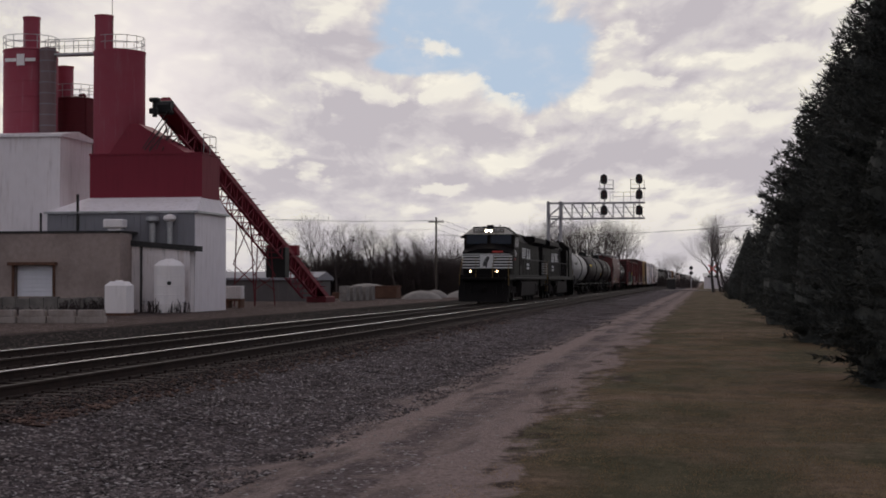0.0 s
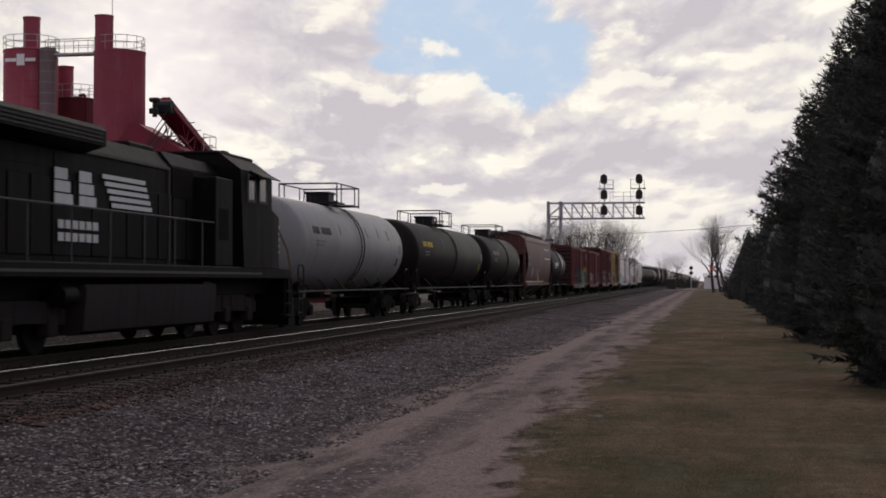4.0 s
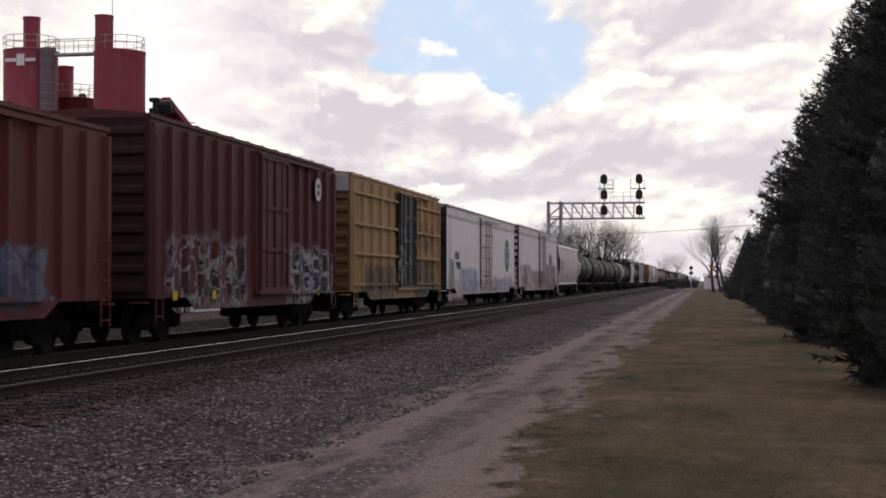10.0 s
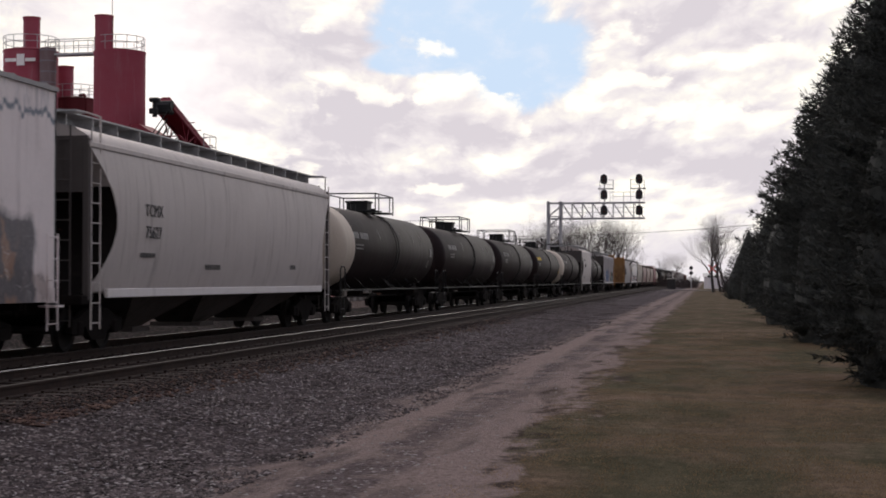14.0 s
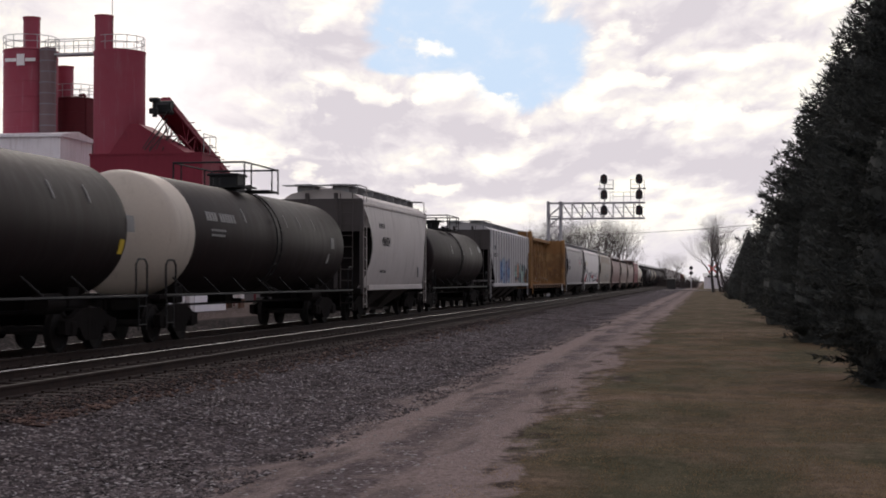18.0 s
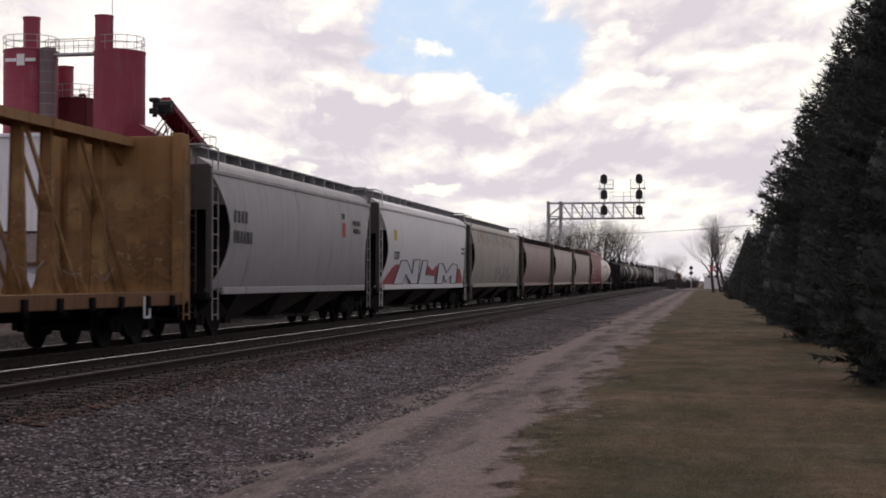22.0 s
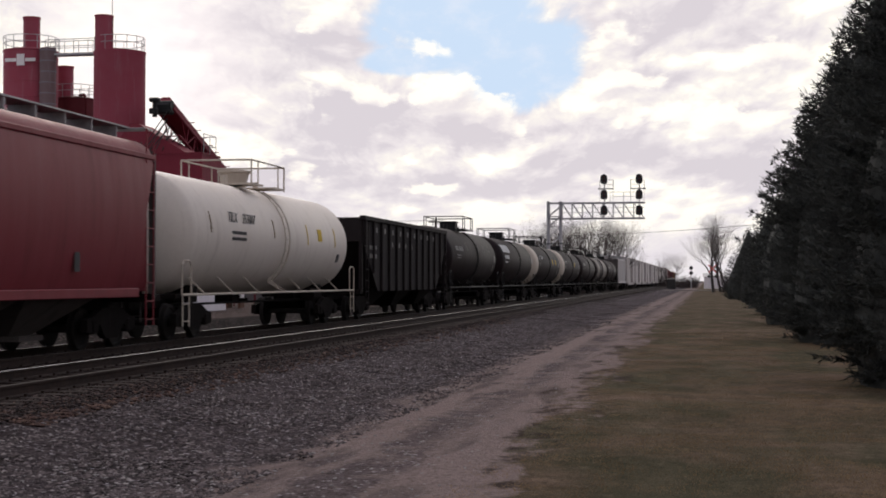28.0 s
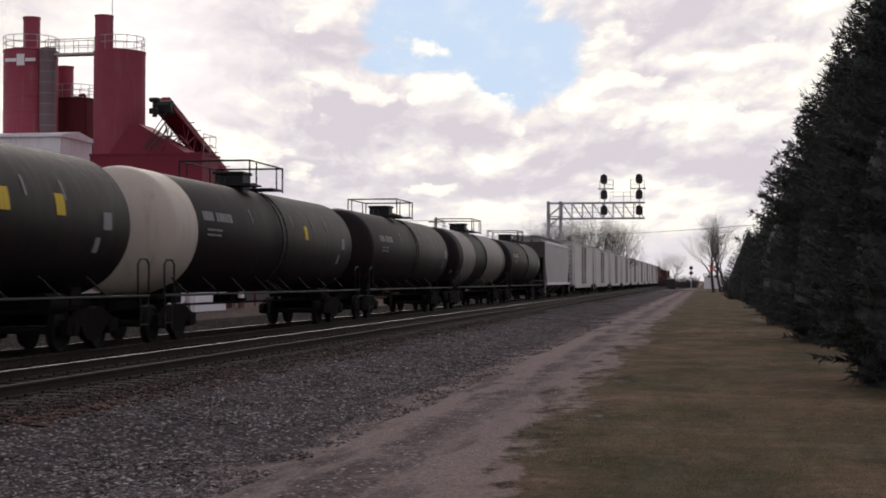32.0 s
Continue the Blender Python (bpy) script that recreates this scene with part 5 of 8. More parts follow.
        if not rear:
            cu = bpy.data.curves.new("number", "FONT")
            cu.body, cu.size, cu.extrude, cu.align_x, cu.align_y = "9824", 0.52, 0.003, "CENTER", "CENTER"
            cu.materials.append(MARKWHITE)
            tx = new("number", cu)
            tx.parent, tx.matrix_basis = car, pose(s * 1.53, 2.3, 3.0, 90, 0, 90 * s)
            part("maker_plate", Form().box(min(s * 1.52, s * 1.53), max(s * 1.52, s * 1.53), 1.9, 2.2, 2.6, 2.72), MARKRED, car, "small red plate")
        elif s > 0:
            cu = bpy.data.curves.new("number", "FONT")
            cu.body, cu.size, cu.extrude, cu.align_x, cu.align_y = "9732", 0.40, 0.003, "CENTER", "CENTER"
            cu.materials.append(MARKDIM)
            tx = new("number", cu)
            tx.parent, tx.matrix_basis = car, pose(0.1, L - 0.885, 3.18, 90, 0, 180)
        hr = Form()
        hr.path([(s * 1.42, 5.0, 2.75), (s * 1.42, L - 1.0, 2.75)], 0.022)
        k = 5.0
        while k < L - 0.8:
            hr.tube((s * 1.42, k, 1.7), (s * 1.42, k, 2.75), 0.018, n=5)
            k += 1.8
        part("handrail", hr, RAILGREY, car)
        part("grab_rail", Form().path([(s * 1.46, -0.55, 0.5), (s * 1.46, -0.5, 1.6), (s * 1.42, -0.3, 2.2), (s * 1.40, 0.5, 2.75)], 0.022), RAILYELLOW, car)
        part("grab_rail", Form().path([(s * 0.5, -0.45, 1.55), (s * 0.5, -0.4, 2.35), (s * 0.62, 0.4, 2.75)], 0.02), RAILYELLOW, car)
        part("grab_rail", Form().path([(s * 1.4, L - 0.3, 0.6), (s * 1.4, L - 0.3, 2.7), (s * 1.4, L - 0.9, 2.75)], 0.022), RAILYELLOW, car)
        for e, y in ((0, -0.05), (1, L - 0.55)):
            sp2 = Form()
            for z in (0.4, 0.72, 1.05):
                sp2.box(s * 1.4 - 0.15, s * 1.4 + 0.12, y - 0.3, y + 0.3, z, z + 0.05)
            sp2.box(s * 1.5 - 0.02, s * 1.5 + 0.02, y - 0.34, y - 0.3, 0.35, 1.45).box(s * 1.5 - 0.02, s * 1.5 + 0.02, y + 0.3, y + 0.34, 0.35, 1.45)
            part("step_well", sp2, K, car)
    tank = Form().prism([(-1.42, 1.30), (-1.46, 1.22), (-1.40, 0.42), (-1.2, 0.34), (1.2, 0.34), (1.40, 0.42), (1.46, 1.22), (1.42, 1.30)], "y", 5.9, 13.4)
    part("fuel_tank", tank, LOCODUST, car, "dusty black fuel tank")
    for s in (-1, 1):
        part("air_tank", Form().tube((s * 1.25, 13.7, 1.1), (s * 1.25, 14.3, 1.1), 0.2, n=14), K, car)
        part("air_tank", Form().tube((s * 1.2, 6.0, 1.25), (s * 1.2, 6.55, 1.25), 0.18, n=14), K, car)
    for yc in (4.1, 16.0):
        tf = Form()
        for s in (-1, 1):
            tf.prism([(yc - 2.45, 0.55), (yc - 2.45, 0.85), (yc - 1.2, 1.02), (yc + 1.2, 1.02), (yc + 2.45, 0.85), (yc + 2.45, 0.55), (yc + 1.3, 0.6), (yc, 0.62), (yc - 1.3, 0.6)], "x", s * 1.02 - 0.09, s * 1.02 + 0.09)
            for dy in (-1.85, 0, 1.85):
                tf.box(s * 1.02 - 0.14, s * 1.02 + 0.14, yc + dy - 0.2, yc + dy + 0.2, 0.34, 0.72, 0.03)
                tf.tube((s * 1.05, yc + dy - 0.35, 0.6), (s * 1.05, yc + dy - 0.35, 1.0), 0.09, n=8).tube((s * 1.05, yc + dy + 0.35, 0.6), (s * 1.05, yc + dy + 0.35, 1.0), 0.09, n=8)
        tf.box(-0.95, 0.95, yc - 2.0, yc + 2.0, 0.6, 0.95)
        t = part("truck", tf, LOCODUST, car, "dusty cast truck frame")
        for dy in (-1.85, 0, 1.85):
            w = new("wheelset", LOCO_WHEELSET)
            w.parent, w.location = t, (0, yc + dy, 0.51)
    for s, y in ((0, 0.0), (1, L)):
        c = new("coupler", COUPLER)
        c.parent, c.matrix_basis = car, pose(0, y + (-0.7 if s == 0 else -0.1), 0, 0, 0, 180 * s)
    return car


BROWNBOX = (0.118, 0.023, 0.025)
SPRAY1 = [(0.09, 0.30, 0.28), (0.03, 0.05, 0.055), (0.13, 0.38, 0.34), (0.06, 0.20, 0.20), (0.30, 0.42, 0.36)]
SPRAY2 = [(0.03, 0.03, 0.034), (0.24, 0.22, 0.21), (0.06, 0.08, 0.11), (0.13, 0.115, 0.11)]
SPRAY3 = [(0.35, 0.10, 0.10), (0.12, 0.38, 0.36), (0.45, 0.28, 0.16), (0.30, 0.30, 0.34), (0.5, 0.42, 0.3)]
box_a = paint("boxcar_brown_a", BROWNBOX, (0.05, 0.03, 0.028), 0.5, 0.55, 0.12, tags=[(-5.0, -0.1, 0.7, 2.6, SPRAY2, 0.55, (0.02, 0.02, 0.022)), (0.2, 3.9, 0.75, 2.25, SPRAY1, 0.5, (0.015, 0.03, 0.035)), (3.9, 4.5, 0.75, 2.5, [(0.45, 0.36, 0.05), (0.42, 0.17, 0.06)], 0.8, (0.4, 0.3, 0.05)), (4.4, 7.9, 0.75, 2.35, [(0.02, 0.02, 0.024), (0.035, 0.045, 0.05), (0.40, 0.17, 0.06), (0.10, 0.13, 0.14)], 0.5, (0.10, 0.30, 0.28)), (4.2, 7.4, 2.2, 2.6, [(0.45, 0.35, 0.05), (0.38, 0.12, 0.05)], 1.4, (0.4, 0.28, 0.05))])
box_b = paint("boxcar_brown_b", (0.130, 0.027, 0.029), (0.05, 0.026, 0.025), 0.5, 0.55, 0.12, tags=[(-5.6, -2.2, 1.0, 2.1, [(0.22, 0.17, 0.18), (0.30, 0.27, 0.28)], 0.55, (0.12, 0.06, 0.06)), (1.6, 5.2, 1.0, 1.9, [(0.10, 0.12, 0.18), (0.16, 0.17, 0.22)], 0.6, (0.08, 0.06, 0.08))])
box_c = paint("boxcar_brown_c", (0.098, 0.022, 0.024), (0.04, 0.028, 0.026), 0.5, 0.55, 0.12, tags=[(-6.6, -1.2, 0.8, 2.3, [(0.098, 0.022, 0.024), (0.06, 0.03, 0.035), (0.05, 0.03, 0.03)], 0.38, (0.36, 0.33, 0.32)), (2.6, 7.2, 0.8, 2.2, [(0.04, 0.04, 0.05), (0.05, 0.07, 0.12), (0.07, 0.05, 0.06)], 0.42, (0.50, 0.48, 0.5))])
box_y = paint("boxcar_yellow", (0.40, 0.245, 0.11), (0.14, 0.085, 0.04), 0.5, 0.55, 0.18, tags=[(-6.3, -1.4, 0.7, 1.85, [(0.10, 0.09, 0.075), (0.30, 0.2, 0.09), (0.15, 0.125, 0.1)], 0.5, (0.06, 0.055, 0.05)), (2.6, 7.0, 0.7, 2.1, [(0.10, 0.09, 0.075), (0.26, 0.18, 0.09), (0.15, 0.125, 0.1)], 0.5, (0.06, 0.055, 0.05)), (3.5, 6.4, 2.7, 3.6, [(0.30, 0.17, 0.07), (0.40, 0.245, 0.11), (0.22, 0.13, 0.06)], 0.8, (0.2, 0.11, 0.05))])
door_y = paint("boxcar_yellow_door", (0.028, 0.028, 0.031), (0.2, 0.16, 0.1), 0.6, 0.55, 0.1, tags=[(-1.2, 1.2, 1.2, 3.4, [(0.05, 0.05, 0.06), (0.12, 0.13, 0.15), (0.3, 0.3, 0.3)], 0.4, (0.02, 0.02, 0.02))])
ref_a = paint("reefer_white_a", (0.82, 0.735, 0.725), (0.42, 0.35, 0.34), 0.6, 0.5, 0.05, drips=[(-12, 12, 4.26, 0.95, (0.24, 0.26, 0.31))], tags=[(-11.6, 11.6, 0.6, 1.35, [(0.50, 0.44, 0.43), (0.42, 0.36, 0.35), (0.56, 0.5, 0.5), (0.36, 0.29, 0.27)], 0.9, (0.48, 0.42, 0.41)), (-8.2, -3.0, 0.85, 1.9, [(0.30, 0.40, 0.55), (0.5, 0.52, 0.56), (0.42, 0.46, 0.55)], 0.7, (0.2, 0.24, 0.36)), (3.0, 10.5, 0.8, 1.5, [(0.36, 0.30, 0.42), (0.5, 0.46, 0.5)], 0.5, (0.3, 0.28, 0.34)), (-11.2, -9.9, 0.9, 2.3, [(0.10, 0.16, 0.13), (0.2, 0.3, 0.26)], 0.5, (0.06, 0.1, 0.08))])
ref_b = paint("reefer_white_b", (0.74, 0.665, 0.66), (0.34, 0.28, 0.275), 0.65, 0.5, 0.05, drips=[(-12, 12, 4.28, 0.95, (0.18, 0.20, 0.24))], tags=[(-11.4, 11.6, 0.6, 1.5, [(0.50, 0.42, 0.40), (0.42, 0.34, 0.32), (0.55, 0.48, 0.48), (0.34, 0.25, 0.22)], 0.9, (0.46, 0.38, 0.37)), (-11.2, -5.6, 1.5, 2.35, [(0.5, 0.22, 0.22), (0.58, 0.45, 0.45)], 1.2, (0.55, 0.4, 0.4)), (-11.0, -6.0, 0.7, 2.25, [(0.36, 0.35, 0.37), (0.58, 0.56, 0.57), (0.30, 0.29, 0.31), (0.46, 0.30, 0.30)], 1.0, (0.035, 0.033, 0.036)), (-5.9, 1.4, 0.7, 2.0, SPRAY3, 0.8, (0.22, 0.05, 0.05)), (3.0, 10.8, 0.7, 2.5, [(0.05, 0.05, 0.06), (0.15, 0.13, 0.14), (0.30, 0.16, 0.10), (0.4, 0.38, 0.38)], 0.7, (0.05, 0.05, 0.06)), (6.4, 8.6, 2.4, 3.1, [(0.16, 0.18, 0.24), (0.3, 0.3, 0.34)], 0.6, (0.1, 0.1, 0.12))])
hop_brown = paint("hopper_brown", (0.105, 0.033, 0.031), (0.045, 0.022, 0.020), 0.5, 0.45, 0.1, tags=[(-5.2, 0.5, 1.5, 2.2, [(0.26, 0.24, 0.24), (0.105, 0.033, 0.031), (0.10, 0.04, 0.036)], 0.6, (0.105, 0.033, 0.031))])
hop_grey = paint("hopper_grey", (0.34, 0.312, 0.308), (0.14, 0.115, 0.105), 0.6, 0.45, 0.08)
hop_lgrey = paint("hopper_light_grey", (0.50, 0.45, 0.43), (0.17, 0.14, 0.125), 0.6, 0.45, 0.08)
hop_rib = paint("hopper_ribbed_grey", (0.46, 0.435, 0.44), (0.18, 0.17, 0.17), 0.35, 0.5, 0.05, tags=[(-4.8, -0.6, 1.3, 2.5, [(0.12, 0.26, 0.52), (0.3, 0.42, 0.6), (0.2, 0.2, 0.3)], 0.6, (0.05, 0.1, 0.25)), (1.8, 7.2, 1.3, 2.3, [(0.08, 0.3, 0.28), (0.5, 0.2, 0.12), (0.06, 0.1, 0.12), (0.3, 0.45, 0.4)], 0.6, (0.04, 0.05, 0.06))])
hop_white = paint("hopper_white", (0.68, 0.635, 0.62), (0.25, 0.23, 0.22), 0.35, 0.45, 0.05)
hop_beige = paint("hopper_beige", (0.36, 0.325, 0.285), (0.16, 0.09, 0.05), 0.6, 0.5, 0.22, runs=0.85, tags=[(-7.5, 6.0, 3.35, 3.95, [(0.31, 0.285, 0.25), (0.29, 0.17, 0.085), (0.31, 0.27, 0.22), (0.25, 0.14, 0.07)], 0.45, (0.31, 0.27, 0.22)), (-1.0, 5.5, 1.4, 2.1, [(0.40, 0.39, 0.38), (0.27, 0.25, 0.22), (0.25, 0.23, 0.2)], 0.4, (0.26, 0.24, 0.21))])
hop_mauve = paint("hopper_dusty_brown", (0.265, 0.165, 0.150), (0.085, 0.05, 0.043), 0.8, 0.42, 0.1)
hop_tan = paint("hopper_dusty_tan", (0.36, 0.265, 0.23), (0.11, 0.07, 0.058), 0.75, 0.42, 0.1)
hop_red = paint("hopper_red", (0.20, 0.026, 0.036), (0.085, 0.026, 0.028), 0.4, 0.42, 0.06)
tank_grey = paint("tank_grey", (0.24, 0.235, 0.24), (0.10, 0.09, 0.085), 0.55, 0.4, 0.08)
tank_char = paint("tank_charcoal", (0.0145, 0.0090, 0.0096), (0.039, 0.0240, 0.0232), 0.85, 0.43, 0.04, relief=0.03, spec=0.09)
tank_white = paint("tank_white", (0.68, 0.61, 0.545), (0.32, 0.25, 0.20), 0.35, 0.4, 0.06)
band_white = paint("band_white", (0.50, 0.43, 0.36), (0.25, 0.2, 0.16), 0.5, 0.45, 0.1)
band_grey = paint("band_grey", (0.155, 0.130, 0.115), (0.1, 0.09, 0.085), 0.5, 0.45, 0.1)
cb_yellow = paint("centerbeam_yellow", (0.29, 0.152, 0.060), (0.085, 0.044, 0.024), 0.9, 0.7, 0.35, runs=0.3, tags=[(-11.6, 11.6, 1.3, 3.6, [(0.25, 0.135, 0.052), (0.17, 0.09, 0.04), (0.21, 0.115, 0.048), (0.27, 0.16, 0.07)], 0.45, (0.20, 0.11, 0.05))])
cb_deck = paint("centerbeam_deck", (0.17, 0.085, 0.04), (0.06, 0.032, 0.02), 0.9, 0.8, 0.4)
coalblack = paint("coal_car_black", (0.0165, 0.0130, 0.0138), (0.045, 0.036, 0.035), 0.5, 0.6, 0.08, spec=0.12)
reefer_far = paint("reefer_far_white", (0.52, 0.475, 0.46), (0.24, 0.19, 0.17), 0.75, 0.5, 0.08)
roof_grey = paint("roof_grey", (0.30, 0.29, 0.29), (0.14, 0.12, 0.11), 0.5, 0.5, 0.15)

# End colours mixed darker than the sides, with the gap's shade included.
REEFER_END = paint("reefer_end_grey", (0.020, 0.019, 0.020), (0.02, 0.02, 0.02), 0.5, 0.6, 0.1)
END_OCHRE = paint("shaded_ochre", (0.15, 0.085, 0.042), (0.06, 0.035, 0.022), 0.7, 0.7, 0.2)
train = []


def put(car):
    train.append(car)
    return car


put(locomotive(87.2, "black road diesel with white nose stripes, lit headlights", False, True))
put(locomotive(129.3, "trailing black diesel with white stripes, running cab backwards", True, False))
T = "dusty black tank car with top platform and railing"
MW, MY = MARKWHITE, MARKYELLOW


def std_marks(h, mat=None):
    """Reporting marks and small placards on a tank's flank."""
    mat = mat or MARKDIM
    return [(-h + 1.6, 3.0, 4, 0.2, 0.22, mat), (-h + 2.6, 3.0, 6, 0.2, 0.22, mat), (-h + 1.8, 2.6, 12, 0.09, 0.05, MARKDIM), (-h + 1.8, 2.48, 11, 0.09, 0.05, MARKDIM),
            (-2.6, 3.2, 1, 0.09, 0.38, MARKDIM), (1.2, 3.2, 1, 0.09, 0.38, MARKDIM), (h - 3.0, 3.2, 1, 0.09, 0.38, MARKDIM), (h - 4.6, 3.2, 1, 0.09, 0.38, MARKDIM), (h - 1.3, 2.7, 1, 0.55, 0.34, MARKDIM), (h - 1.6, 2.2, 1, 0.3, 0.3, mat)]


put(tank_car(130.9, 146.1, tank_grey, "light grey tank car streaked with grime", marks=std_marks(7.6, MARKBLACK), r=1.43))
put(tank_car(148.4, 166.8, TANKBLACK, "long black tank car with faded yellow marks", r=1.42, marks=std_marks(9.2, MARKYELLOW)))
put(tank_car(168.9, 182.4, TANKBLACK, T, r=1.43, marks=std_marks(6.7)))
put(hopper_car(184.3, 200.2, hop_brown, "brown covered hopper with a white sill line and lettering", top=4.40, slope=1.7, sill_mat=hop_brown, end_mat=hop_brown,
               marks=[(3.0, 3.62, 4, 0.78, 0.58, MW), (2.8, 2.94, 1, 6.0, 0.07, MW), (-7.0, 3.0, 4, 0.28, 0.26, MARKDIM), (-7.0, 2.6, 6, 0.24, 0.26, MARKDIM), (-7.6, 1.34, 1, 20.5, 0.06, MW), (-1.0, 1.75, 1, 0.9, 0.5, MY)]))
put(tank_car(202.0, 212.9, TANKBLACK, "short black tank car with a white diamond", r=1.43, square=False, dome_r=0.5, marks=[(-3.3, 2.75, 4, 0.22, 0.26, MW), (-2.3, 2.75, 6, 0.22, 0.26, MW), (-3.2, 2.4, 7, 0.14, 0.08, MW), (4.2, 2.9, 1, 0.4, 0.3, GALV)]))
shield(train[-1], 2.6, 1.43, 2.5, radians(46), radians(-4), 0.62, MARKWHITE, "emblem")
shield(train[-1], 2.75, 1.43, 2.5, radians(36), radians(14), 0.22, MARKBLACK, "emblem_core", 0.018)
put(box_car(216.6, 233.2, box_a, "rust-brown ribbed boxcar covered with teal and orange spray paint", ribs=17, end_mat=SHADEBROWN, marks=[(-7.9, 1.35, 1, 0.4, 0.26, MY), (-5.0, 1.2, 1, 0.5, 0.22, MY), (-2.4, 1.2, 1, 0.5, 0.22, MY), (4.6, 1.15, 1, 0.5, 0.2, MY)], roof_mat=None))
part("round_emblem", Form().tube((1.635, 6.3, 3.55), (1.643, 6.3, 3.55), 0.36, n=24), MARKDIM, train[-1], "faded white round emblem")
put(box_car(235.3, 251.1, box_b, "rust-brown ribbed boxcar with faded white lettering", ribs=16, end_mat=SHADEBROWN, door=(-0.9, 1.9), marks=[(-7.7, 1.35, 1, 0.4, 0.26, MY), (-6.9, 2.1, 3, 0.45, 0.3, GALV), (-6.9, 1.7, 5, 0.3, 0.25, GALV)]))
put(box_car(253.3, 268.7, box_c, "dark brown ribbed boxcar with white spray scribbles", ribs=16, top=4.84, end_mat=SHADEBROWN, door=(-0.4, 2.2), marks=[(1.05, 3.0, 1, 0.12, 0.32, MW), (1.05, 2.4, 1, 0.12, 0.32, MW), (0.6, 4.1, 5, 0.14, 0.10, MARKDIM), (0.6, 3.85, 5, 0.14, 0.10, MARKDIM), (-6.6, 1.15, 1, 0.5, 0.2, MY), (-4.0, 1.15, 1, 0.5, 0.2, MY), (3.4, 1.15, 1, 0.4, 0.2, MY), (5.4, 1.15, 1, 0.4, 0.2, MY)]))
part("round_emblem", Form().tube((1.635, 5.5, 4.05), (1.643, 5.5, 4.05), 0.34, n=24), MARKWHITE, train[-1], "white round emblem")
for k in range(4):
    part("emblem_mark", Form().box(1.643, 1.648, 5.36 + 0.18 * (k % 2), 5.46 + 0.18 * (k % 2), 3.88 + 0.2 * (k // 2), 4.02 + 0.2 * (k // 2)), SHADEBROWN, train[-1])
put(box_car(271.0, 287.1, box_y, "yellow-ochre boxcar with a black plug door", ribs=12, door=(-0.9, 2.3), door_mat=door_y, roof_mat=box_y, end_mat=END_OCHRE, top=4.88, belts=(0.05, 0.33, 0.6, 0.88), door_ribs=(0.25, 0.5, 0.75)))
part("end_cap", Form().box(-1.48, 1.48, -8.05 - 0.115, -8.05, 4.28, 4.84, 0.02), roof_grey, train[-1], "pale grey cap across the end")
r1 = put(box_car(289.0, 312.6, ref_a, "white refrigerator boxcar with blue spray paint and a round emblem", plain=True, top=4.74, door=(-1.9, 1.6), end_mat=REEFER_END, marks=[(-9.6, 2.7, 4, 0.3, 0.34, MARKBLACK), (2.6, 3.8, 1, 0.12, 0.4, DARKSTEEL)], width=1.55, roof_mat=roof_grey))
words(r1, "793582", 1.562, -8.7, 2.06, 0.46, MARKBLACK)
EMBLEM = paint("emblem_ring", (0.085, 0.095, 0.095), (0.3, 0.3, 0.3), 0.5, 0.5, 0.0)
PALEMARK = paint("emblem_pale", (0.50, 0.48, 0.52), (0.25, 0.24, 0.25), 0.5, 0.6, 0.0)
EMBLEMBLUE = paint("emblem_blue", (0.11, 0.15, 0.36), (0.25, 0.24, 0.3), 0.4, 0.6, 0.0)
re = part("round_emblem", Form().tube((1.552, 8.45, 2.80), (1.566, 8.45, 2.80), 0.93, n=36), EMBLEM, r1, "round dark-ringed emblem")
part("emblem_disc", Form().tube((1.564, 8.45, 2.80), (1.572, 8.45, 2.80), 0.60, n=30), PALEMARK, re)
part("emblem_cross", Form().box(1.570, 1.578, 8.28, 8.62, 2.12, 3.48).box(1.570, 1.578, 7.95, 8.28, 2.64, 2.96).box(1.570, 1.578, 8.62, 8.95, 2.64, 2.96), EMBLEMBLUE, re)
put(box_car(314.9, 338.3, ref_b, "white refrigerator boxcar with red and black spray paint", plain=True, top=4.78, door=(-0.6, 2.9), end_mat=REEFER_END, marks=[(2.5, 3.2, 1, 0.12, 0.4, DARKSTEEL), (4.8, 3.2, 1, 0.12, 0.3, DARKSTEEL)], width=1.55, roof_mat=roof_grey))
part("arched_emblem", Form().prism([(5.9 + 0.85 + 0.85 * math.cos(math.pi * k / 12), 2.55 + 0.85 * math.sin(math.pi * k / 12)) for k in range(13)], "x", 1.555, 1.566), EMBLEM, train[-1])
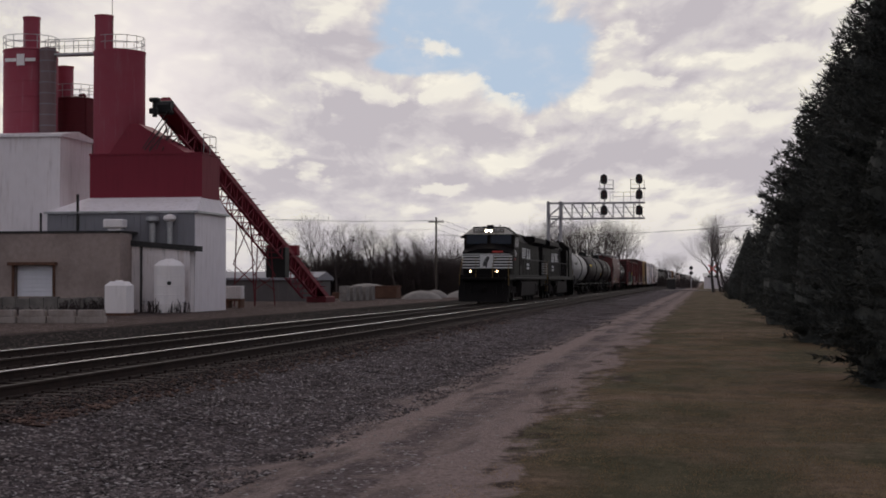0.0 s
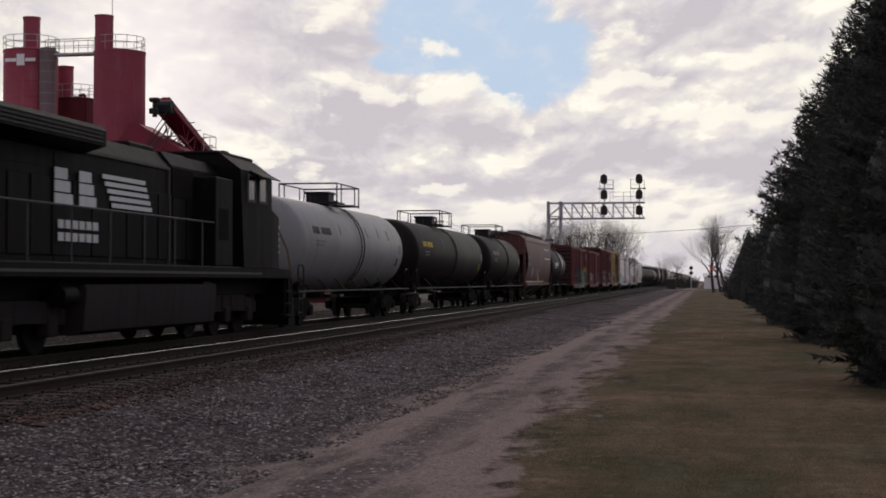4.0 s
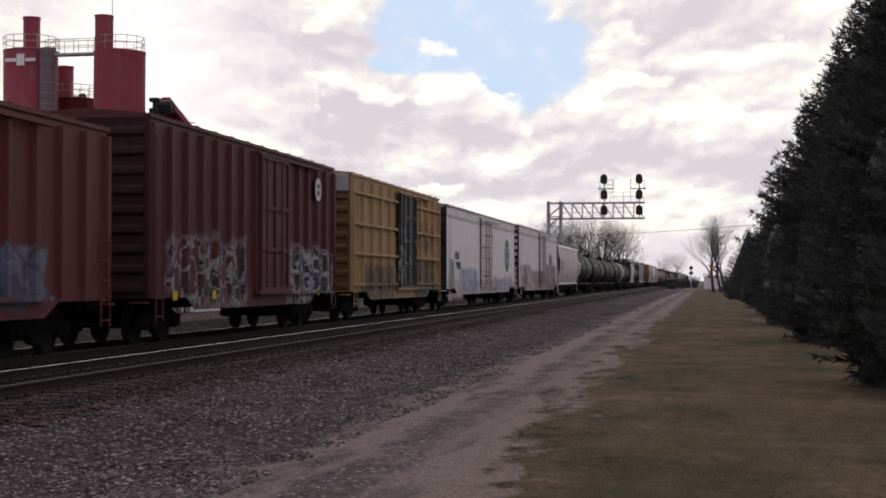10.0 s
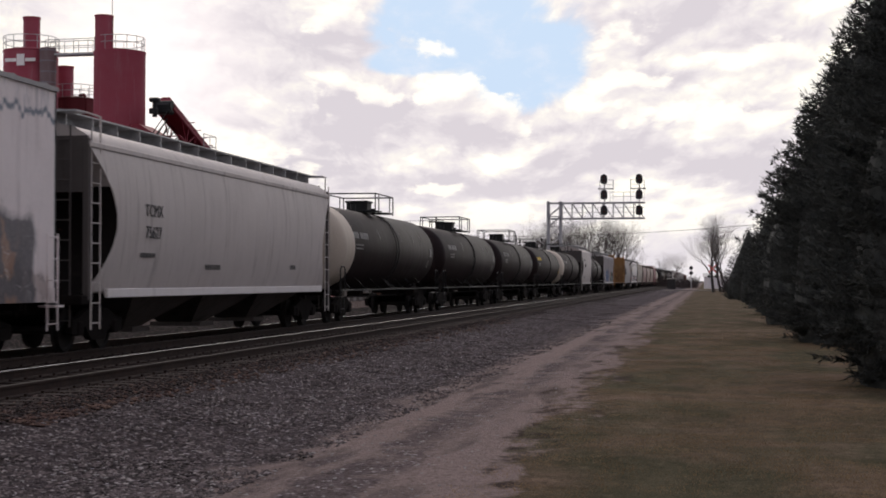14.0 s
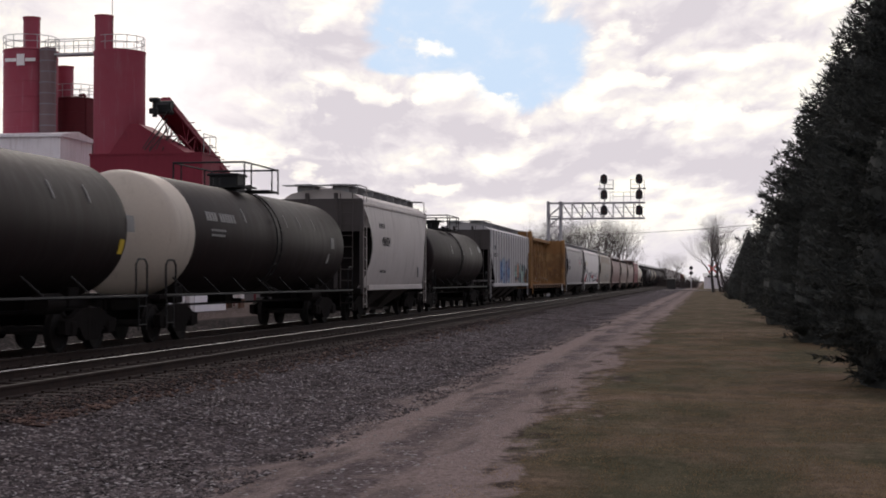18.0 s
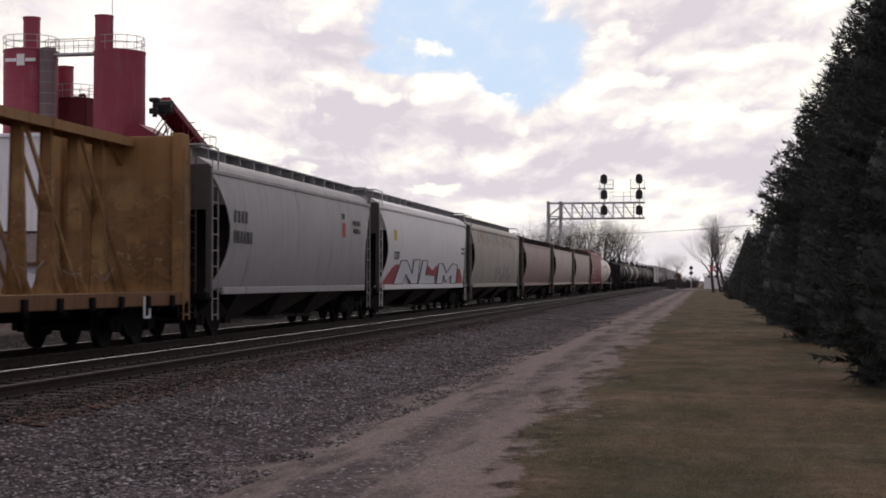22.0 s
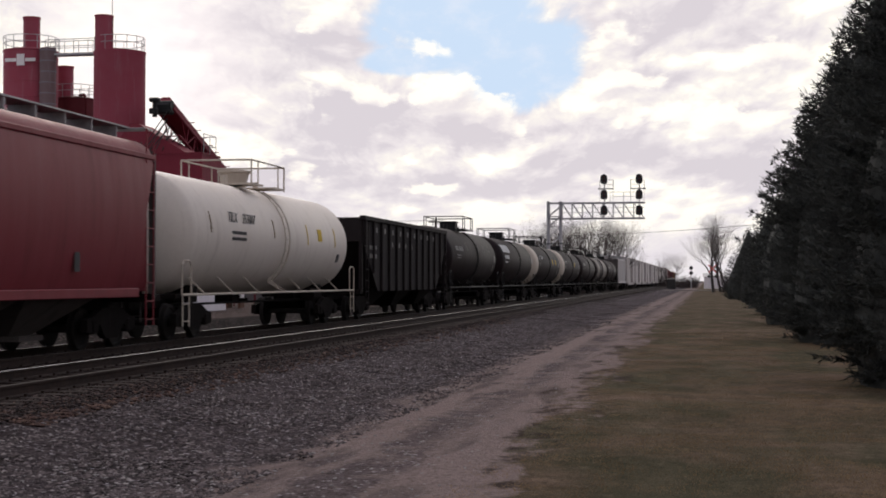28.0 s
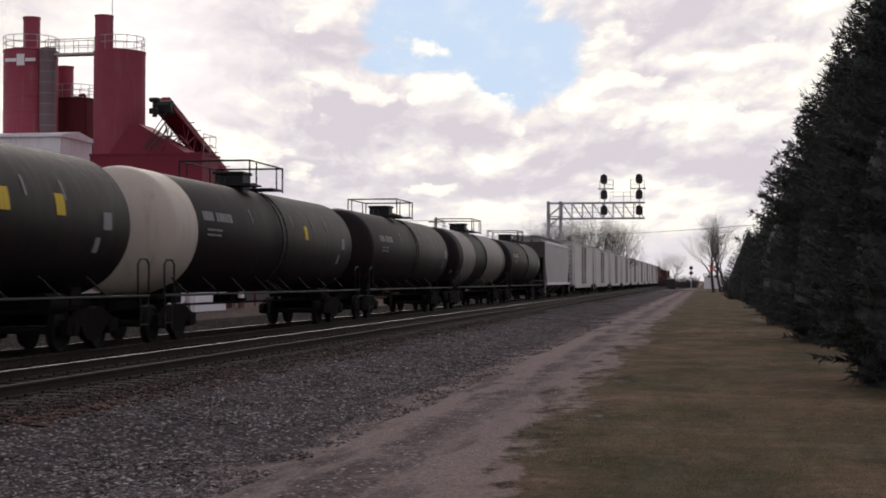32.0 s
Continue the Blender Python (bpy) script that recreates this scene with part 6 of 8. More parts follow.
for q in train[-2:]:
    hh = 11.6
    for e in (-1, 1):
        part("end_panel", Form().box(0.95, 1.53, min(e * hh, e * (hh + 0.14)), max(e * hh, e * (hh + 0.14)), 1.05, 4.62, 0.02), ref_b, q, "dirty white end panel")
        part("end_grille", Form().box(-1.35, 0.85, min(e * hh, e * (hh + 0.16)), max(e * hh, e * (hh + 0.16)), 3.3, 4.5, 0.03), DARKSTEEL, q, "dark grille of the cooling unit")
        ub = part("unit_housing", Form().box(-0.5, 0.85, min(e * hh, e * (hh + 0.3)), max(e * hh, e * (hh + 0.3)), 2.65, 3.25, 0.05), ref_b, q, "pale cooling unit housing")
        part("unit_vent", Form().box(-0.2, 0.6, min(e * (hh + 0.29), e * (hh + 0.315)), max(e * (hh + 0.29), e * (hh + 0.315)), 2.82, 3.08, 0.02), DARKSTEEL, ub)
        cu = part("cooling_unit", Form().box(-1.2, 1.2, e * (hh + 0.02) - 0.2, e * (hh + 0.02) + 0.2, 1.2, 2.6, 0.03), DARKSTEEL, q, "dark machinery behind bars")
        for z in (1.6, 2.2, 2.8):
            part("guard_bar", Form().box(-1.36, 1.36, e * (hh + 0.35) - 0.03, e * (hh + 0.35) + 0.03, z, z + 0.08), DARKSTEEL, cu)
        for x in (-1.4, 1.4):
            part("guard_post", Form().box(x - 0.04, x + 0.04, e * (hh + 0.35) - 0.04, e * (hh + 0.35) + 0.04, 0.95, 2.9), DARKSTEEL, cu)
put(hopper_car(340.0, 358.1, hop_lgrey, "light grey covered hopper with rounded sides", marks=[(-6.6, 1.95, 7, 0.12, 0.10, MARKBLACK), (-2.5, 1.75, 7, 0.16, 0.12, MARKBLACK), (4.6, 1.8, 4, 0.14, 0.12, MARKBLACK)], sill_mat=hop_white))
words(train[-1], "TCMX", 1.585, -6.0, 2.81, 0.36, MARKBLACK, "reporting_mark")
words(train[-1], "75627", 1.575, -6.0, 2.36, 0.36, MARKBLACK)
tan_end = band_white
put(tank_car(359.9, 376.6, tank_char, "charcoal tank car with a tan end", r=1.43, band=True, bands=[(-8.34, -6.6, tan_end)], marks=std_marks(8.2)))
put(tank_car(378.6, 395.6, tank_char, T, r=1.41, cz=2.45, marks=std_marks(8.4)))
put(tank_car(397.6, 413.6, tank_char, T, r=1.40, cz=2.43, marks=std_marks(8.0)))
put(tank_car(416.0, 432.2, tank_char, "long charcoal tank car with yellow marks", r=1.40, cz=2.42, marks=std_marks(8.8, MARKYELLOW)))
put(tank_car(434.0, 450.4, tank_char, "charcoal tank car with a cream near end", r=1.41, cz=2.44, band=True, bands=[(-8.19, -6.6, tan_end)], marks=std_marks(7.2)))
put(hopper_car(452.3, 463.8, hop_lgrey, "short light grey covered hopper with a number", top=4.46, bays=2, slope=1.7, sill_mat=hop_lgrey, marks=[(-3.6, 3.4, 4, 0.26, 0.26, MARKBLACK), (-3.2, 1.75, 7, 0.14, 0.1, MARKBLACK), (3.6, 1.9, 1, 0.35, 0.4, MARKBLACK)]))
words(train[-1], "496924", 1.58, -2.6, 2.75, 0.46, MARKBLACK)
put(tank_car(465.6, 480.9, tank_char, "sooty black tank car with a round dome", r=1.36, cz=2.44, square=False, dome_r=0.34, marks=[(-2.2, 3.0, 1, 0.09, 0.4, GALV), (0.8, 3.0, 1, 0.09, 0.4, GALV), (3.4, 3.0, 1, 0.09, 0.4, GALV), (6.2, 3.1, 1, 0.5, 0.3, GALV)]))
put(hopper_car(482.3, 499.6, hop_rib, "pale grey ribbed covered hopper with blue spray paint", curved=False, ribs=17, top=4.42, slope=2.1, marks=[(-7.0, 3.3, 4, 0.26, 0.22, MARKBLACK), (-7.0, 2.9, 6, 0.22, 0.22, MARKBLACK)], bays=4))
put(centerbeam_car(501.3, 524.3, cb_yellow, "empty ochre-yellow centre-beam lumber flatcar"))
put(hopper_car(526.2, 543.0, hop_grey, "grey covered hopper with rounded sides and an emblem", marks=[(-7.0, 3.1, 4, 0.3, 0.3, MARKBLACK), (-7.0, 2.6, 6, 0.26, 0.3, MARKBLACK), (4.0, 3.5, 1, 0.7, 0.22, MARKBLACK), (4.0, 3.2, 1, 0.7, 0.45, MARKRED)], sill_mat=hop_grey))
words(train[-1], "BUILDING", 1.575, 5.85, 3.24, 0.24, MARKBLACK, "slogan")
words(train[-1], "AMERICA", 1.58, 5.85, 2.98, 0.24, MARKBLACK, "slogan")
wh = put(hopper_car(544.4, 563.8, hop_white, "white covered hopper sprayed with big white and red letters", top=4.46, marks=[(-7.6, 3.25, 1, 0.95, 0.62, MY), (7.6, 2.9, 7, 0.13, 0.1, MARKBLACK), (7.6, 2.7, 7, 0.13, 0.1, MARKBLACK)]))
words(wh, "52207", 1.56, -7.1, 2.3, 0.42, MARKBLACK)


def drape(z):
    """Side of a rounded hopper, just proud of the steel."""
    return 1.378 + (z - 1.22) * 0.185


def sprayed(car, name, poly, mat, edge=None, lift=0.0):
    v = [(drape(z) + lift, y, z) for y, z in poly]
    n = len(v)
    f = Form().add(v + [(x - 0.01, y, z) for x, y, z in v], [tuple(range(n)), tuple(range(2 * n - 1, n - 1, -1))] + [(k, k + n, (k + 1) % n + n, (k + 1) % n) for k in range(n)])
    part(name, f, mat, car)
    if edge:
        part(name + "_outline", Form().path([(x + 0.004, y, z) for x, y, z in v + v[:1]], 0.017, 5), edge, car)


SPRAYRED = paint("spray_red", (0.34, 0.05, 0.06), (0.5, 0.3, 0.3), 0.6, 0.6, 0.0)
SPRAYWHITE = paint("spray_white", (0.66, 0.65, 0.66), (0.4, 0.38, 0.38), 0.3, 0.6, 0.0)
sprayed(wh, "sprayed_shadow", [(-9.4, 1.24), (-8.9, 1.3), (-7.6, 1.85), (-6.9, 2.0), (-6.3, 1.9), (-6.6, 1.24)], SPRAYRED)
sprayed(wh, "sprayed_shadow", [(-1.4, 1.5), (-0.6, 2.0), (0.6, 1.8), (1.5, 2.05), (2.2, 1.6), (2.0, 1.4)], SPRAYRED)
sprayed(wh, "sprayed_shadow", [(6.6, 1.24), (6.7, 1.95), (7.6, 1.9), (8.6, 1.5), (8.9, 1.24)], SPRAYRED)
sprayed(wh, "sprayed_letter", [(-7.0, 1.24), (-6.3, 2.12), (-5.2, 2.16), (-3.7, 1.62), (-3.9, 2.2), (-2.6, 2.22), (-2.3, 1.24), (-3.6, 1.24), (-5.0, 1.62), (-5.3, 1.24)], SPRAYWHITE, MARKBLACK, 0.012)
sprayed(wh, "sprayed_letter", [(-2.1, 1.24), (-2.0, 2.2), (-0.9, 2.2), (-0.9, 1.62), (1.3, 1.58), (1.6, 1.24)], SPRAYWHITE, MARKBLACK, 0.012)
sprayed(wh, "sprayed_letter", [(2.0, 1.24), (1.7, 2.1), (2.8, 2.12), (4.0, 1.7), (5.2, 2.15), (6.6, 2.1), (7.0, 1.24), (5.7, 1.24), (5.4, 1.6), (4.2, 1.3), (3.4, 1.6), (3.3, 1.24)], SPRAYWHITE, MARKBLACK, 0.012)
put(hopper_car(565.0, 584.4, hop_beige, "rust-stained beige covered hopper", top=4.42, slope=1.6))
put(hopper_car(586.2, 603.4, hop_mauve, "dusty brown covered hopper with rounded sides", top=4.16, slope=2.3))
put(hopper_car(605.2, 621.4, hop_tan, "dusty tan covered hopper with rounded sides", top=4.16, slope=2.3))
put(hopper_car(623.2, 640.8, hop_tan, "dusty tan covered hopper with rounded sides", top=4.16, slope=2.3))
put(hopper_car(642.3, 657.0, hop_red, "dark red covered hopper with a red sill", top=4.42, slope=1.2, marks=[(-5.8, 2.6, 4, 0.26, 0.22, MW), (-5.8, 2.25, 6, 0.22, 0.22, MW), (-2.0, 2.7, 6, 0.12, 0.1, MW), (-2.2, 1.7, 8, 0.14, 0.1, MW), (3.2, 1.9, 1, 0.4, 0.36, MARKBLACK)]))
wt = put(tank_car(659.0, 674.6, tank_white, "cream white tank car with black lettering", r=1.46, rail_mat=band_white, square=False, dome_r=0.42, marks=[(-4.6, 2.6, 9, 0.13, 0.08, MARKBLACK), (-4.6, 2.45, 9, 0.13, 0.08, MARKBLACK), (3.6, 2.9, 1, 0.62, 0.36, MARKYELLOW), (-1.0, 3.0, 1, 0.07, 0.5, RAILYELLOW), (2.4, 3.0, 1, 0.07, 0.6, MARKYELLOW), (5.6, 3.0, 1, 0.07, 0.6, MARKYELLOW), (-6.2, 3.0, 1, 0.07, 0.5, RAILYELLOW), (6.0, 2.2, 1, 0.4, 0.26, MARKBLACK)]))
words(wt, "353007", 1.42, -3.15, 2.92, 0.36, MARKBLACK)
words(wt, "TILX", 1.42, -4.45, 2.92, 0.36, MARKBLACK, "reporting_mark")
put(open_hopper_car(676.2, 692.2, coalblack, "black open-top coal hopper with white lettering"))
put(tank_car(694.0, 709.3, TANKBLACK, T, r=1.43, marks=std_marks(7.6)))
put(tank_car(711.6, 726.6, TANKBLACK, "black tank car with bold white lettering", r=1.43, marks=[(-6.6, 3.45, 6, 0.52, 0.5, MW), (-6.2, 2.85, 9, 0.2, 0.2, MW), (-6.2, 2.5, 7, 0.14, 0.08, MW), (6.6, 2.8, 1, 0.6, 0.34, GALV)]))
put(tank_car(728.2, 745.9, TANKBLACK, "black tank car with a broad cream end", r=1.43, band=True, bands=[(-8.84, -7.0, tan_end)], marks=std_marks(8.2, MARKDIM)[2:] + [(2.6, 2.95, 1, 0.5, 0.4, MY), (4.8, 2.95, 1, 0.5, 0.4, MY)]))
words(train[-1], "256691", 1.375, -4.35, 2.98, 0.34, MARKWHITE)
words(train[-1], "DPRX", 1.375, -5.75, 2.98, 0.34, MARKWHITE, "reporting_mark")
put(tank_car(747.5, 765.0, TANKBLACK, "black tank car with a cream end and yellow placards", r=1.43, band=True, bands=[(-8.74, -6.9, tan_end)], marks=std_marks(8.0) + [(2.4, 2.95, 1, 0.45, 0.4, MY)]))
put(tank_car(767.2, 783.4, tank_char, T, r=1.43, marks=std_marks(8.0)))
put(tank_car(785.6, 802.8, tank_char, "black tank car with dull grey bands", r=1.43, band=True, bands=[(-7.0, -3.2, band_grey), (0.8, 7.0, band_grey)], marks=[]))
put(tank_car(804.8, 821.0, tank_char, T, r=1.43, marks=std_marks(8.0)))
put(hopper_car(823.4, 842.8, hop_grey, "grey covered hopper with a white side", curved=False, top=4.46, slope=1.6, sill_mat=hop_white))
u = 845.0
for k in range(10):
    put(box_car(u, u + 22.6, reefer_far if k < 9 else box_b, "dirty white refrigerator boxcar" if k < 9 else "rust-brown boxcar at the rear of the string", plain=True, top=4.72, door=(-1.5, 1.8), width=1.55, roof_mat=roof_grey))
    u += 25.2
for k in range(5):
    put(box_car(u, u + 15.8, (box_b, box_c, box_b, box_y, box_c)[k], "rust-brown ribbed boxcar near the end" if k != 3 else "yellow-ochre ribbed boxcar near the end", ribs=16))
    u += 18.0

# ---- the plant beyond the tracks ----
PLANT_RED = paint("plant_red", (0.19, 0.018, 0.034), (0.08, 0.016, 0.022), 0.45, 0.6, 0.06)
PLANT_RED2 = paint("plant_red_faded", (0.30, 0.050, 0.078), (0.36, 0.22, 0.24), 0.45, 0.6, 0.10)
PLANT_DARKRED = paint("plant_dark_red", (0.11, 0.015, 0.02), (0.05, 0.015, 0.016), 0.5, 0.65, 0.12)
PLANT_WHITE = paint("plant_white_wall", (0.80, 0.745, 0.77), (0.34, 0.28, 0.27), 0.5, 0.8, 0.03, relief=0.1, runs=0.16)
STAINED = paint("stained_white_wall", (0.72, 0.66, 0.66), (0.07, 0.055, 0.05), 0.9, 0.85, 0.1, relief=0.1, runs=0.3)
PLANT_GREY = paint("plant_grey_siding", (0.23, 0.225, 0.25), (0.11, 0.10, 0.10), 0.5, 0.7, 0.06)
BLOCK = rough_mat("tan_block_wall", (0.30, 0.235, 0.215), (0.37, 0.295, 0.27), 3.0, 0.9, 0.3)
CONCRETE = rough_mat("stained_concrete", (0.16, 0.145, 0.135), (0.29, 0.265, 0.245), 1.2, 0.95, 0.4)
ROOFDARK = rough_mat("tar_roof", (0.03, 0.03, 0.03), (0.06, 0.056, 0.055), 4.0, 0.9, 0.3)
DOORWHITE = paint("dock_door_white", (0.72, 0.72, 0.78), (0.4, 0.4, 0.4), 0.3, 0.6, 0.02)
PLASTIC = paint("white_plastic", (0.80, 0.75, 0.75), (0.35, 0.3, 0.28), 0.35, 0.5, 0.0)
RUST = rough_mat("rusty_steel", (0.09, 0.045, 0.03), (0.16, 0.08, 0.055), 5.0, 0.9, 0.4)
BASE = -0.8

plant = thing("batching_plant", "white-walled plant building with a dark red upper storey", "factory", pose(0, 0, 0))
w = Form()
w.box(-45.6, -34.75, 98.0, 104.7, BASE, 6.15)
part("white_wall", w, PLANT_WHITE, plant)
w = Form().box(-45.6, -34.78, 97.93, 98.0, 3.6, 6.12)
for i in range(24):
    x = -45.5 + 0.45 * i
    w.box(x, x + 0.06, 97.90, 97.93, 3.6, 6.12)
part("siding_panel", w, PLANT_GREY, plant, "weathered grey corrugated siding")
w = Form().loft([[(-45.75, 97.8, 6.15), (-34.6, 97.8, 6.15), (-34.6, 104.9, 6.15), (-45.75, 104.9, 6.15)], [(-43.4, 99.9, 7.25), (-35.0, 99.9, 7.25), (-35.0, 104.0, 7.25), (-43.4, 104.0, 7.25)]])
part("skirt_roof", w, PLANT_WHITE, plant, "white metal skirt roof")
w = Form().box(-45.8, -34.55, 97.76, 97.9, 6.05, 6.2).box(-34.6, -34.5, 97.8, 104.9, 6.05, 6.2)
part("gutter", w, GALV, plant)
w = Form().box(-43.35, -34.96, 100.0, 103.8, 7.2, 10.38)
w.box(-43.4, -34.9, 99.95, 103.85, 10.30, 10.42)
part("upper_storey", w, PLANT_RED, plant, "dark red metal upper storey")
tower = Form().lathe_z([(9.5, 1.86), (17.85, 1.86), (17.95, 1.9), (18.05, 1.9), (18.1, 0.1)], -42.2, 102.6, 40)
part("round_tower", tower, PLANT_RED2, plant)
hop = Form().loft([[(-40.6, 100.6, 12.6), (-40.0, 100.6, 12.6), (-40.0, 103.4, 12.6), (-40.6, 103.4, 12.6)], [(-42.0, 100.2, 10.4), (-36.2, 100.2, 10.4), (-36.2, 103.8, 10.4), (-42.0, 103.8, 10.4)]])
part("sloping_hopper", hop, PLANT_RED, plant)


def guard(f, cx, cy, r, z, n=14, a0=0.0, a1=2 * math.pi, h=1.05):
    pts = [(cx + r * math.cos(a0 + (a1 - a0) * i / n), cy + r * math.sin(a0 + (a1 - a0) * i / n)) for i in range(n + 1)]
    for hh in (h, h * 0.55):
        f.path([(x, y, z + hh) for x, y in pts], 0.028, 5)
    for x, y in pts:
        f.tube((x, y, z), (x, y, z + h), 0.025, n=5)


f = Form()
guard(f, -42.2, 102.6, 1.8, 18.05)
part("tower_railing", f, GALV, plant)
f = Form().tube((-43.03, 101.7, 18.0), (-43.03, 101.7, 20.6), 0.66, n=24).tube((-43.03, 101.7, 20.5), (-43.03, 101.7, 20.62), 0.7, n=24)
part("chimney", f, PLANT_RED2, plant)
f = Form().tube((-42.38, 101.6, 18.0), (-42.38, 101.6, 23.5), 0.025, n=6)
part("antenna", f, DARKSTEEL, plant)
# lean-to
f = Form().prism([(-39.8, BASE), (-34.78, BASE), (-34.78, 3.42), (-39.8, 3.85)], "y", 97.0, 97.9)
part("lean_to", f, STAINED, plant, "stained white lean-to wall")
f = Form().prism([(-39.9, 3.83), (-34.2, 3.36), (-34.2, 3.72), (-39.9, 4.2)], "y", 96.8, 98.0)
part("lean_to_roof", f, ROOFDARK, plant)
f = Form().tube((-38.25, 96.95, BASE), (-38.25, 96.95, 3.7), 0.09, n=8).tube((-43.3, 97.85, 3.7), (-43.3, 97.85, 7.4), 0.1, n=8)
part("downpipe", f, DARKSTEEL, plant)
for x, z0, z1, r, m2 in ((-37.65, 3.9, 5.5, 0.3, GALV), (-36.4, 3.7, 5.6, 0.28, GALV)):
    f = Form().tube((x, 97.5, z0), (x, 97.5, z1), r * 0.7, n=14)
    p = part("roof_vent", f, m2, plant)
    f = Form().lathe_z([(z1 - 0.15, r), (z1, r * 1.6), (z1 + 0.22, r * 1.5), (z1 + 0.35, 0.1)], x, 97.5, 18)
    part("vent_cap", f, PLASTIC if x > -37 else GALV, p)
f = Form().box(-40.5, -39.1, 95.6, 96.6, 4.95, 5.55, 0.08).box(-40.2, -39.3, 95.8, 96.4, 4.7, 4.98)
part("air_handler", f, PLASTIC, plant)

annexe = thing("dock_building", "tan block loading-dock building with a white dock door", "warehouse", pose(0, 0, 0))
f = Form().box(-64, -46.63, 95.0, 97.8, BASE, 4.6).box(-43.75, -38.96, 95.0, 97.0, BASE, 4.6).box(-46.63, -43.75, 95.0, 97.8, 2.4, 4.6).box(-46.63, -43.75, 95.0, 97.0, BASE, 0.28)
part("block_wall", f, BLOCK, annexe)
for i in range(26):
    z = BASE + 0.2 * i + 0.1
    f = Form().box(-64, -46.7, 94.992, 95.0, z, z + 0.185) if z < 2.4 and z > 0.28 else Form().box(-64, -38.97, 94.992, 95.0, z, z + 0.185)
    if z < 2.4 and z > 0.28:
        f.box(-43.68, -38.97, 94.992, 95.0, z, z + 0.185)
    part("block_course", f, BLOCK, annexe)
f = Form().box(-64, -38.9, 94.9, 98.0, 4.6, 4.75, 0.02)
part("parapet_cap", f, ROOFDARK, annexe)
dd = part("dock_door", Form().box(-46.55, -43.83, 95.33, 95.36, 0.28, 2.4), DOORWHITE, annexe, "white sectional roller door, closed")
for i in range(7):
    part("door_panel", Form().box(-46.5, -43.88, 95.25, 95.33, 0.32 + 0.295 * i, 0.59 + 0.295 * i, 0.01), DOORWHITE, dd)
f = Form().box(-46.95, -43.5, 94.55, 95.0, 2.4, 2.62).box(-46.75, -46.6, 94.85, 95.0, 0.28, 2.4).box(-43.78, -43.63, 94.85, 95.0, 0.28, 2.4)
part("door_hood", f, RUST, annexe)
f = Form().tube((-44.9, 95.4, 4.7), (-44.9, 95.4, 6.0), 0.08, n=8)
part("roof_pipe", f, DARKSTEEL, annexe)
f = Form()
for i in range(26):
    x = -64 + 1.0 * i
    f.box(x, x + 0.96, 94.0, 94.5, BASE - 0.1, 0.22 + 0.05 * ((i * 7) % 3 - 1), 0.02)
solo("dock_wall", f, CONCRETE, "low stained concrete dock wall", "wall")
BLOCKTAN = rough_mat("weathered_block", (0.24, 0.20, 0.18), (0.40, 0.345, 0.32), 1.6, 0.95, 0.5)
bw_mesh = Form().box(-0.72, 0.72, -0.3, 0.3, 0.0, 0.36, 0.03).box(-0.66, 0.66, -0.27, 0.27, 0.36, 0.70, 0.03).mesh("barrier_block", BLOCKTAN)
for i in range(8):
    bb = new("barrier_block", bw_mesh)
    bb.matrix_basis = pose(-30.9 - 1.5 * i, 71.6 - 0.25 * i + 0.05 * (i % 3), BASE - 0.02, 0, 0, 9.5 + 1.5 * ((i * 5) % 3 - 1))
    tagged(bb, "weathered tan concrete barrier block in the yard", "concrete block", group="yard barrier")
f = Form().tube((-46.9, 92.6, BASE), (-46.9, 92.6, 0.9), 0.16, n=12).lathe_z([(0.9, 0.16), (1.0, 0.12), (1.04, 0.02)], -46.9, 92.6, 12)
solo("bollard", f, MARKYELLOW, "yellow steel safety post", "bollard")

big = thing("silo_block", "tall windowless white storage block", "storage building", pose(0, 0, 0))
f = Form().box(-70, -45.62, 100.0, 105.6, BASE, 11.7)
part("wall", f, PLANT_WHITE, big)
f = Form().prism([(99.8, 11.7), (105.9, 11.7), (105.9, 11.9), (102.8, 12.3), (99.8, 11.9)], "x", -70.2, -45.4)
part("roof", f, PLANT_WHITE, big)


def silo(name, cx, cy, r, z0, z1, mat, label, rail=True, stack=None):
    s = thing(name, label, "silo", pose(cx, cy, 0), group="cement silos")
    prof = [(z0, r)]
    for i in range(1, 6):
        z = z0 + (z1 - z0) * i / 6
        prof += [(z - 0.03, r), (z, r + 0.03), (z + 0.03, r)]
    prof += [(z1, r), (z1 + 0.02, r + 0.05), (z1 + 0.12, r + 0.05), (z1 + 0.3, r * 0.6), (z1 + 0.34, 0.05)]
    part("shell", Form().lathe_z(prof, 0, 0, 40), mat, s)
    if rail:
        f = Form()
        guard(f, 0, 0, r, z1 + 0.1)
        part("railing", f, GALV, s)
    if stack:
        sx, sy, sr, sz = stack
        f = Form().tube((sx, sy, z1), (sx, sy, sz), sr, n=24).tube((sx, sy, sz - 0.1), (sx, sy, sz + 0.03), sr + 0.05, n=24)
        part("dust_filter", f, PLANT_RED2, s)
    return s


